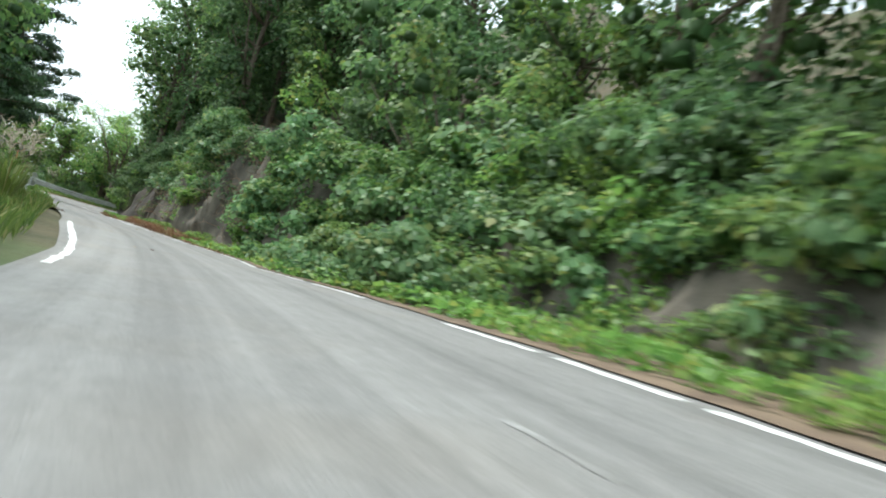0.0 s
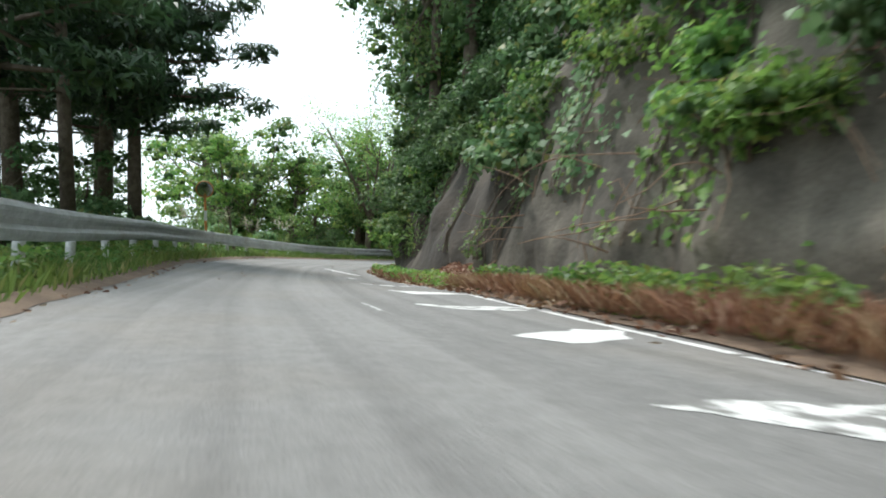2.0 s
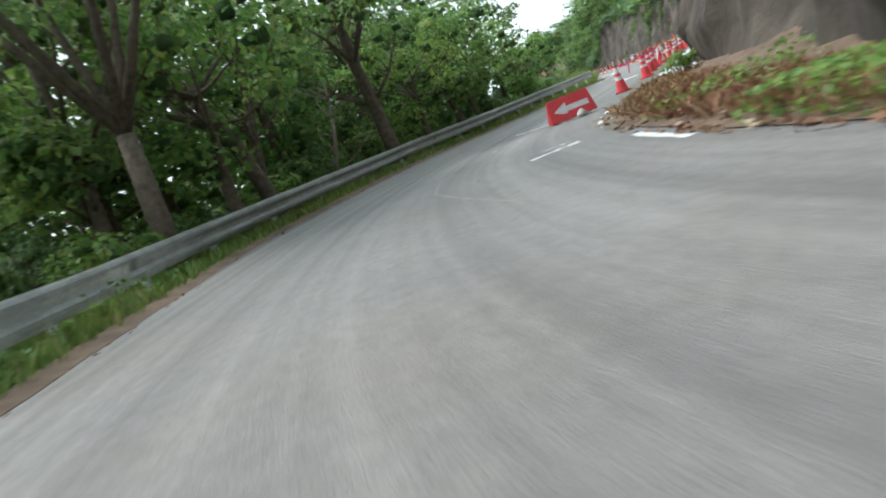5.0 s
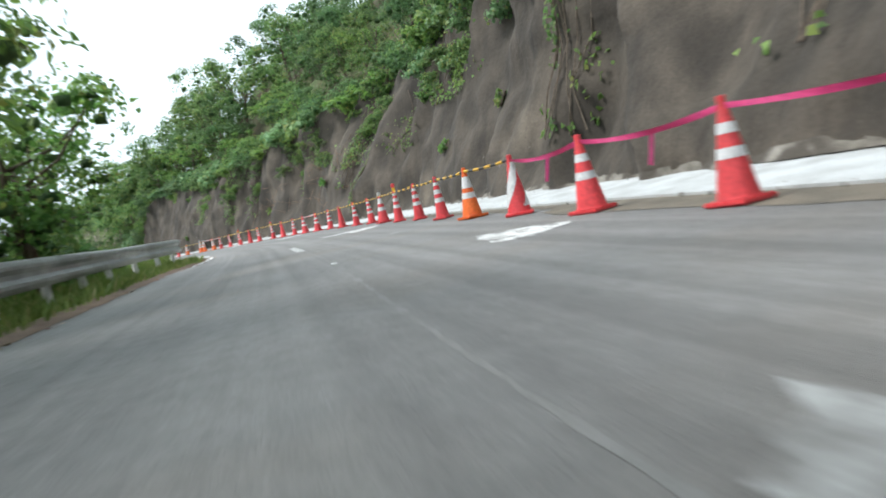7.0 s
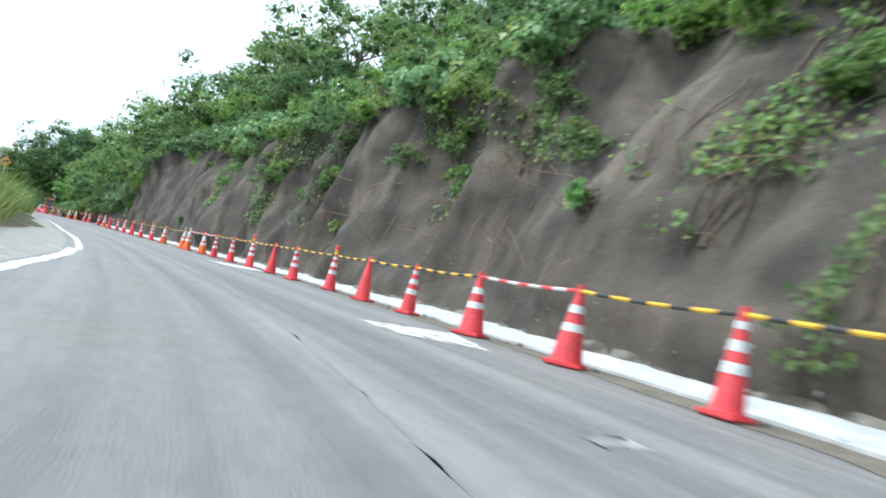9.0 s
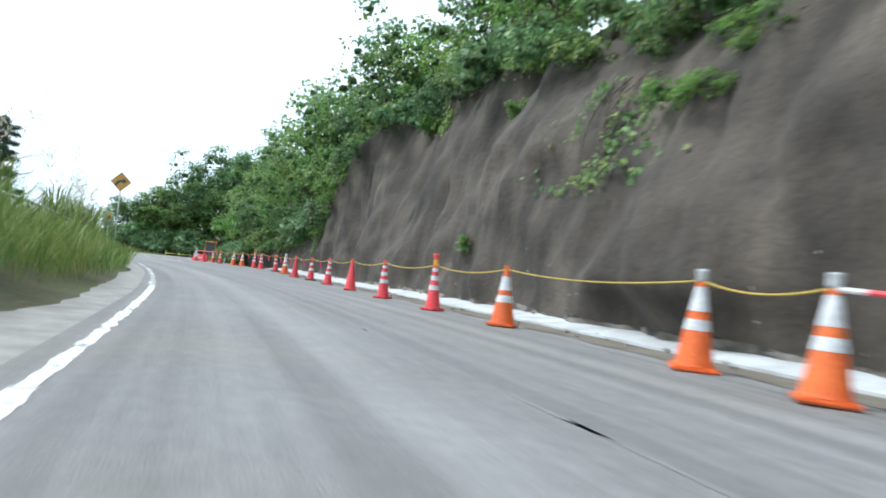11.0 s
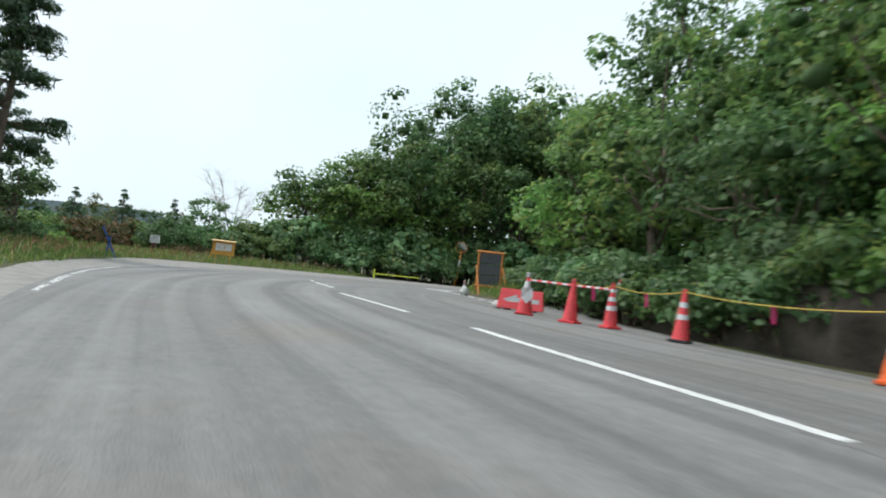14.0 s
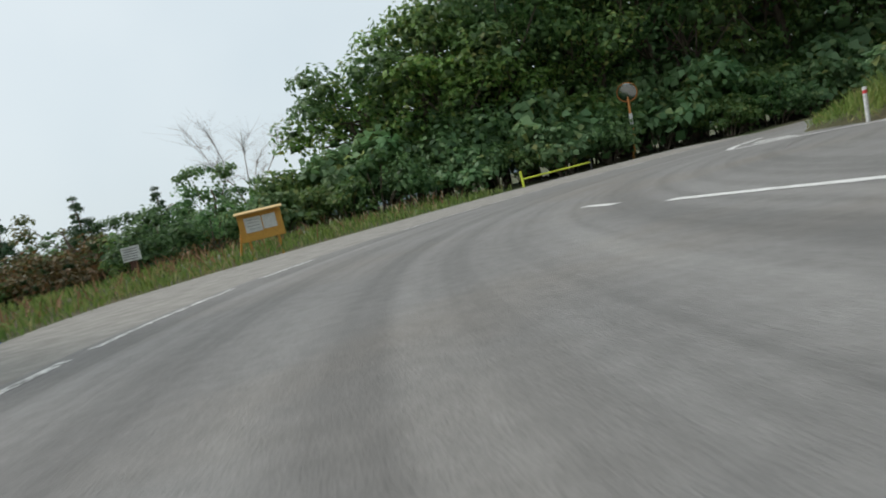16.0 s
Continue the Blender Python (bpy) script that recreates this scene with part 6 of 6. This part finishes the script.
def frame_sign(x, y, turn):
    root = tagged(new("easel_sign"), "tall dark panel in an orange timber frame with braces", "sign")
    root.matrix_basis = Matrix.Translation((x, y, ground_at(x, y))) @ pose(0, 0, 0, 0, 0, turn)
    w, h = 0.72, 1.36
    for sx in (-1, 1):
        bm = bmesh.new()
        tube(bm, [(sx * w / 2, 0.1, -0.05), (sx * w / 2, 0.0, h)], 0.034, 8)
        part("upright", bm, ORANGE_PAINT, root)
        bm = bmesh.new()
        tube(bm, [(sx * (w / 2 + 0.04), 0.05, h * 0.68), (sx * (w / 2 + 0.16) + (0.32 if sx < 0 else 0.12), -0.5, 0.0)], 0.034, 8)
        part("brace", bm, ORANGE_PAINT, root)
    for z in (0.32, h):
        bm = bmesh.new()
        tube(bm, [(-w / 2 - 0.06, 0.02, z), (w / 2 + 0.06, 0.02, z)], 0.036, 8)
        part("rail", bm, ORANGE_PAINT, root)
    bm = bmesh.new()
    tube(bm, [(-0.2, -0.48, 0.03), (w / 2 + 0.1, -0.35, 0.06)], 0.03, 8)
    part("foot_rail", bm, ORANGE_PAINT, root)
    for k in range(3):
        bm = bmesh.new()
        box(bm, w - 0.06, 0.02, 0.31, 0, 0.035, 0.5 + 0.335 * k, bevel=0.004)
        part("panel", bm, BOARD_DARK, root, "dark weathered panel")
    return root


frame_sign(18.95, 112.3, -18)
sandbag(18.08, 111.6, 1.0, "white sandbag at the foot of a sign")
# leaning white posts
for x, y, hh, ln in ((19.0, 103.6, 0.95, 14), (18.32, 112.85, 0.42, 4)):
    post = tagged(new("marker_post"), "slim white marker post with red tape, leaning", "post")
    post.matrix_basis = Matrix.Translation(place(*nearest(x, y))) @ pose(0, 0, 0, 0, ln, 0)
    bm = bmesh.new()
    lathe(bm, [(0.025, -0.1), (0.025, hh), (0.015, hh + 0.01)], 10)
    part("shaft", bm, WHITE, post)
    bm = bmesh.new()
    lathe(bm, [(0.027, hh * 0.82), (0.027, hh * 0.92)], 10, cap=False)
    part("tape", bm, RED, post, "red band")
# low yellow barrier
bar = tagged(new("low_barrier"), "low yellow and black barrier bar at the wood's edge", "barrier")
LIME = material("lime_paint", (0.75, 0.85, 0.08), (0.65, 0.75, 0.06), 6, 0.5, 30, 0.05, 30)
a, b = Vector((16.3, 121.2, ground_at(16.3, 121.2))), Vector((18.4, 122.1, ground_at(18.4, 122.1)))
for k in range(7):
    bm = bmesh.new()
    tube(bm, [a.lerp(b, k / 7) + Vector((0, 0, 0.22)), a.lerp(b, (k + 1) / 7) + Vector((0, 0, 0.22))], 0.02, 8)
    part("stripe", bm, LIME, bar)
for p in (a, b):
    bm = bmesh.new()
    lathe(bm, [(0.03, -0.1), (0.03, 0.42 if p is a else 0.3)], 10, p.x, p.y, p.z)
    part("post", bm, LIME if p is a else BLACK, bar)
# crossed blue posts in the grass
for q, (dx, tl) in enumerate(((0.0, 26), (-0.22, -6))):
    post = tagged(new("blue_post"), "slanting blue painted post in the tall grass", "post")
    post.matrix_basis = Matrix.Translation((8.3 + dx, 112.3, ground_at(8.3, 112.3) + 0.05)) @ pose(0, 0, 0, 0, -tl, 0)
    bm = bmesh.new()
    box(bm, 0.05, 0.045, 0.95 - 0.35 * q, 0, 0, 0.4 - 0.17 * q, bevel=0.006)
    part("shaft", bm, BLUE, post)


# ---- rubble and stones ----
def stones(name, spots, label, mat, seed):
    rng = random.Random(seed)
    bm = bmesh.new()
    for x, y, z, r in spots:
        g = bmesh.ops.create_icosphere(bm, subdivisions=1, radius=r, matrix=Matrix.Translation((x, y, z)) @ pose(0, 0, 0, rng.uniform(0, 90), rng.uniform(0, 90), rng.uniform(0, 90)) @ Matrix.Diagonal((1, rng.uniform(0.6, 1), rng.uniform(0.5, 0.9), 1)))
        for v in g["verts"]:
            v.co += Vector((rng.uniform(-1, 1), rng.uniform(-1, 1), rng.uniform(-1, 1))) * r * 0.25
    ob = part(name, bm, mat)
    return tagged(ob, label, "stones", kind="stuff")


rg = random.Random(9)
spots = []
for i in range(420):
    s = rg.gauss(68, 2.0)
    l = right_edge(s) + abs(rg.gauss(0.55, 0.35))
    h = max(0, 0.2 - 0.08 * abs(s - 68)) * math.exp(-((l - right_edge(s) - 0.8) / 0.5) ** 2)
    p = place(s, l, rg.uniform(0, 1) * h)
    spots.append((p.x, p.y, p.z, rg.uniform(0.015, 0.06)))
stones("rubble", spots, "heap of brown rubble and dead leaves by the gutter", SAND, 1)
spots = []
for i in range(500):
    s = rg.uniform(66, 150)
    l = right_edge(s) + rg.uniform(0.05, 0.5) if rg.random() < 0.7 else cliff_foot(s) + rg.uniform(-0.2, 0.1)
    p = place(s, l, 0.02)
    spots.append((p.x, p.y, p.z + (0.1 if l > right_edge(s) + 0.6 else 0), rg.uniform(0.008, 0.035)))
stones("gravel", spots, "small loose stones along the gutter", GRAVEL, 2)
spots = []
for i in range(150):
    s = rg.uniform(84, 142)
    h = abs(rg.gauss(0, 0.5)) + 0.1
    p = cliff_point(s, h) - (place(s, 1) - place(s, 0)) * 0.0
    spots.append((p.x, p.y, p.z, rg.uniform(0.008, 0.026)))
stones("mortar_chips", spots, "pale chips of mortar on the slope", GRAVEL, 3)
spots = []
for i in range(26):
    spots.append((rg.uniform(7.6, 9.8), rg.uniform(119.5, 121.5), 0.05, rg.uniform(0.05, 0.16)))
stones("rocks", spots, "pale rocks at the edge of the shoulder", GRAVEL, 4)


# ---- trees with bare trunks behind the guardrail ----
def bare_limbed(x, y, high, seed, lean, bark, label, leafy_top=True, r=0.13):
    rng = np.random.default_rng(seed)
    root = tagged(new("leaning_tree"), label, "tree")
    z = ground_height(x, y)
    bm = bmesh.new()
    pts = [Vector((0, 0, -0.5))]
    d = Vector((lean[0], lean[1], 1)).normalized()
    for i in range(7):
        d = (d + Vector((rng.normal(0, 0.1), rng.normal(0, 0.1), 0.02))).normalized()
        pts.append(pts[-1] + d * high / 7)
    tube(bm, pts, [r * (1.2 - 0.9 * i / 7) for i in range(8)], 9)
    tips = []
    for k in range(12):
        i = int(rng.integers(2, 7))
        a = pts[i].copy()
        w = rng.uniform(0, 2 * math.pi)
        e = Vector((math.cos(w), math.sin(w), rng.uniform(0.1, 0.9))).normalized()
        ln = high * rng.uniform(0.15, 0.34)
        m1 = a + e * ln * 0.5 + Vector((0, 0, 0.05))
        m2 = a + e * ln + Vector((rng.normal(0, 0.2), rng.normal(0, 0.2), rng.uniform(0, 0.4)))
        tube(bm, [a, m1, m2], [r * 0.35, r * 0.22, r * 0.07], 6)
        tips.append(m2)
        for q in range(2):
            t2 = m1 + Vector((rng.normal(0, 0.5), rng.normal(0, 0.5), rng.uniform(0, 0.7))) * ln * 0.5
            tube(bm, [m1, t2], [r * 0.15, r * 0.04], 5)
            tips.append(t2)
    part("trunk", bm, bark, root, smooth=True)
    if leafy_top:
        top = [tuple(t) for t in tips if t.z > high * 0.4] + [tuple(pts[-1])]
        cr = new("crown", crown_mesh("crown", seed, top, [high * 0.085] * len(top), 70, 0.17, LEAF_BRIGHT, 0.6, 0.6))
        cr.parent = root
    root.matrix_basis = Matrix.Translation((x, y, z))
    return root


bare_limbed(-0.95, 16.35, 8.0, 401, (-0.02, 0.0), BARK, "tree with a forked grey trunk by the guardrail", r=0.19)
bare_limbed(-3.2, 10.8, 8.0, 402, (0.0, 0.05), BARK, "tall tree with a dark trunk by the guardrail", r=0.15)
bare_limbed(-3.9, 12.6, 8.0, 403, (0.12, 0.0), BARK, "slender tree with a dark trunk behind the guardrail", r=0.1)
bare_limbed(-2.6, 14.0, 3.2, 404, (0.25, -0.1), PALE_BARK, "dead pale branchy sapling by the guardrail", False, 0.07)
bare_limbed(-6.6, 10.5, 8.0, 405, (0.1, 0.0), BARK, "wide spreading tree beyond the bend", r=0.2)
bare_limbed(-7.6, 5.0, 6.0, 406, (0.1, 0.1), BARK, "wide spreading tree outside the bend", r=0.17)
bare_limbed(-1.9, -5.6, 4.5, 408, (0.15, 0.1), BARK, "thin sapling with few leaves outside the bend", True, 0.05)


def fork_tree(x, y, high, wide, seed, bark, label, leaf=None, twigs=3, per=46, r=0.16):
    """A short trunk that forks into spreading limbs, branches and twigs, with thin sprays of leaves at their ends."""
    rng = np.random.default_rng(seed)
    root = tagged(new("spreading_tree"), label, "tree")
    bm = bmesh.new()
    fork = Vector((0.1, 0.05, high * 0.24))
    tube(bm, [(0, 0, -0.6), (0.05, 0.0, high * 0.12), fork], [r * 1.2, r, r * 0.85], 9)
    tips = []
    for k in range(6):
        a = 2 * math.pi * (k + rng.uniform(-0.3, 0.3)) / 6
        reach = wide * rng.uniform(0.35, 0.75)
        elbow = fork + Vector((math.cos(a) * reach * 0.45, math.sin(a) * reach * 0.45, high * rng.uniform(0.18, 0.3)))
        end = fork + Vector((math.cos(a) * reach, math.sin(a) * reach, high * rng.uniform(0.42, 0.7)))
        tube(bm, [fork, elbow, end], [r * 0.55, r * 0.38, r * 0.18], 6)
        for j in range(4):
            b0 = elbow.lerp(end, rng.uniform(0.0, 1.0))
            c = a + rng.normal(0, 0.7)
            b1 = b0 + Vector((math.cos(c) * wide * 0.3, math.sin(c) * wide * 0.3, high * rng.uniform(0.02, 0.2)))
            tube(bm, [b0, b0.lerp(b1, 0.5) + Vector((0, 0, 0.12)), b1], [r * 0.2, r * 0.14, r * 0.06], 5)
            for q in range(twigs):
                t0 = b0.lerp(b1, rng.uniform(0.3, 1.0))
                t1 = t0 + Vector((rng.normal(0, 0.16) * wide, rng.normal(0, 0.16) * wide, rng.uniform(0.02, 0.14) * high))
                tube(bm, [t0, t1], [r * 0.06, r * 0.025], 4)
                tips.append(tuple(t1))
    part("trunk", bm, bark, root, smooth=True)
    if leaf:
        cr = new("crown", crown_mesh("crown", seed, tips, rng.uniform(0.5, 0.95, len(tips)), per, 0.1, leaf, 0.55, 0.5, core=0))
        cr.parent = root
    root.matrix_basis = Matrix.Translation((x, y, ground_height(x, y)))
    return root


fork_tree(-3.7, 6.8, 8.6, 4.4, 409, BARK, "spreading light green tree with a forked trunk beyond the bend", LEAF_BRIGHT, twigs=5, per=70)
fork_tree(9.2, 131, 4.6, 2.4, 410, PALE_BARK, "leafless pale tree with fine spreading twigs", twigs=22, r=0.05)


# ---- pampas grass ----
def pampas(x, y, seed, high=1.6, n=16):
    rng = np.random.default_rng(seed)
    root = tagged(new("pampas_grass"), "clump of tall grass with pale feathery plumes", "grass")
    root.matrix_basis = Matrix.Translation((x, y, ground_at(x, y)))
    vs, pl = [], []
    for i in range(n * 6):
        a, h = rng.uniform(0, 2 * math.pi), high * rng.uniform(0.4, 0.8)
        o = np.array((math.cos(a), math.sin(a), 0))
        sd = np.array((-math.sin(a), math.cos(a), 0)) * 0.012
        p = o * rng.uniform(0, 0.12)
        mid = p + o * h * 0.18 + np.array((0, 0, h * 0.75))
        tip = p + o * h * 0.55 + np.array((0, 0, h * 0.85))
        vs += [p, mid - sd, tip, mid + sd]
    for i in range(n // 2):
        a, h = rng.uniform(0, 2 * math.pi), high * rng.uniform(0.8, 1.1)
        o = np.array((math.cos(a), math.sin(a), 0)) * 0.22 * h
        sd = np.array((-math.sin(a), math.cos(a), 0))
        st = o + np.array((0, 0, h * 0.8))
        vs += [np.zeros(3) - sd * 0.004, st * 0.6 - sd * 0.004, st, st * 0.6 + sd * 0.004]
        for k in range(14):
            c = st + np.array((0, 0, h * 0.016 * k)) + o * 0.02 * k
            dd = (o * rng.uniform(-0.4, 0.8) + sd * rng.normal(0, 0.1) + np.array((0, 0, 0.08)))
            pl += [c, c + dd * 0.5 + sd * 0.012, c + dd, c + dd * 0.5 - sd * 0.012]
    for nm, arr, mat in (("blades", vs, GRASS), ("plumes", pl, PLUME)):
        ob = new(nm, quick_mesh(nm, np.array(arr), np.arange(len(arr)).reshape(-1, 4), [mat]))
        ob.parent = root
    return root


for i, (s, d, h) in enumerate(((13, 1.0, 1.3), (15, 1.2, 1.5), (17.5, 1.1, 1.3), (20, 1.4, 1.2), (49, 1.6, 1.5), (52, 1.8, 1.4), (54, 1.5, 1.6), (46, 1.7, 1.2), (100, 3.0, 1.4), (106, 3.2, 1.8), (112, 2.6, 1.8), (118, 2.8, 1.9), (122, 2.6, 2.0), (128, 2.4, 2.1), (133, 2.0, 2.0), (138, 1.9, 2.0), (140, 2.0, 2.2), (143, 2.0, 1.9), (145, 2.4, 1.5), (141.5, 1.3, 2.3), (142.4, 1.6, 2.5), (144.0, 1.4, 2.3), (140.6, 1.5, 2.2))):
    p = place(s, left_edge(s) - d)
    pampas(p.x, p.y, 500 + i, h)


# ---- railing on the outer side past the bend ----
rail = tagged(new("pipe_railing"), "grey steel railing half hidden in tall grass", "railing")
for z in (0.45, 0.75):
    bm = bmesh.new()
    tube(bm, [place(s, left_edge(s) - 1.9, z + 0.3) for s in np.arange(118, 141, 1.5)], 0.03, 8)
    part("pipe", bm, STEEL, rail, smooth=True)
for s in np.arange(118, 140, 3.0):
    p = place(s, left_edge(s) - 1.9)
    bm = bmesh.new()
    lathe(bm, [(0.03, -0.4), (0.03, 1.08)], 10, p.x, p.y, p.z)
    part("post", bm, STEEL, rail, smooth=True)

# ---- distant ridge ----
vs, fs = [], []
for i in range(60):
    a = radians(-60 + 120 * i / 59)
    x, y = 10 + 900 * math.sin(a), 60 + 900 * math.cos(a)
    h = 26 + 22 * noise.noise(Vector((i * 0.16, 0, 3))) + 8 * noise.noise(Vector((i * 0.7, 0, 3)))
    vs += [(x, y, -10), (x * 1.02, y * 1.02, h)]
    if i:
        fs.append((2 * i - 2, 2 * i, 2 * i + 1, 2 * i - 1))
# the distance haze is mixed into the ridge's base colour
RIDGE = material("haze_tinted_ridge", (0.14, 0.19, 0.2), (0.17, 0.22, 0.23), 0.02, 1.0, 0.3, 0.0)
tagged(new("backdrop", mesh_of("backdrop", vs, fs, RIDGE, True)), "distant ridge, tinted blue-green for haze", "hills", kind="structure")


# ---- grass verge in the mouth of the side road ----
EDGE_PTS = [Vector(v) for v in ((18.5, 114.3), (18.35, 113.0), (18.45, 111.6), (18.7, 110.6), (20.5, 110.6), (23.2, 112.4), (26, 113.4), (25, 114.6), (21.5, 115.6), (19.4, 115.2))]


def inside(p):
    odd, best = False, 9.0
    for a, b in zip(EDGE_PTS, EDGE_PTS[1:] + EDGE_PTS[:1]):
        if (a.y > p.y) != (b.y > p.y) and p.x < (b.x - a.x) * (p.y - a.y) / (b.y - a.y) + a.x:
            odd = not odd
        u = max(0, min(1, (p - a).dot(b - a) / (b - a).length_squared))
        best = min(best, (p - a.lerp(b, u)).length)
    return best if odd else -best


def verge_height(x, y):
    d = inside(Vector((x, y)))
    return -0.06 + 0.1 * min(1, max(0, d + 0.1) / 0.2) + 0.22 * min(1, max(0, d) / 1.2) + 0.04 * noise.noise(Vector((x * 2, y * 2, 0)))


xs, ys = np.arange(17.6, 26.4, 0.2), np.arange(110.2, 116, 0.2)
vs = [(x, y, verge_height(x, y)) for y in ys for x in xs]
w = len(xs)
fs = [(j * w + i, j * w + i + 1, (j + 1) * w + i + 1, (j + 1) * w + i) for j in range(len(ys) - 1) for i in range(w - 1) if inside(Vector((xs[i] + 0.1, ys[j] + 0.1))) > -0.12]
tagged(new("grass_verge", mesh_of("grass_verge", vs, fs, SOIL, True)), "low grassy bank in the mouth of the side road", "verge", kind="structure")
rng = np.random.default_rng(91)
bl = []
while len(bl) < 4 * 6500:
    x, y = rng.uniform(17.8, 26), rng.uniform(110.4, 115.8)
    d = inside(Vector((x, y)))
    if d < 0.05:
        continue
    h = min(0.34, 0.1 + 0.25 * d) * rng.uniform(0.6, 1.3)
    a = rng.uniform(0, 6.28)
    p = np.array((x, y, verge_height(x, y) - 0.02))
    sd = np.array((math.cos(a), math.sin(a), 0)) * 0.011
    tip = p + np.array((rng.normal(0, 0.4) * h, rng.normal(0, 0.4) * h, h))
    mid = p * 0.45 + tip * 0.55 + np.array((0, 0, 0.1 * h))
    bl += [p - sd * 0.6, mid - sd, tip, mid + sd]
tagged(new("grass", quick_mesh("grass", np.array(bl), np.arange(len(bl)).reshape(-1, 4), [GRASS])), "bright green grass on the low bank", "grass", kind="stuff")
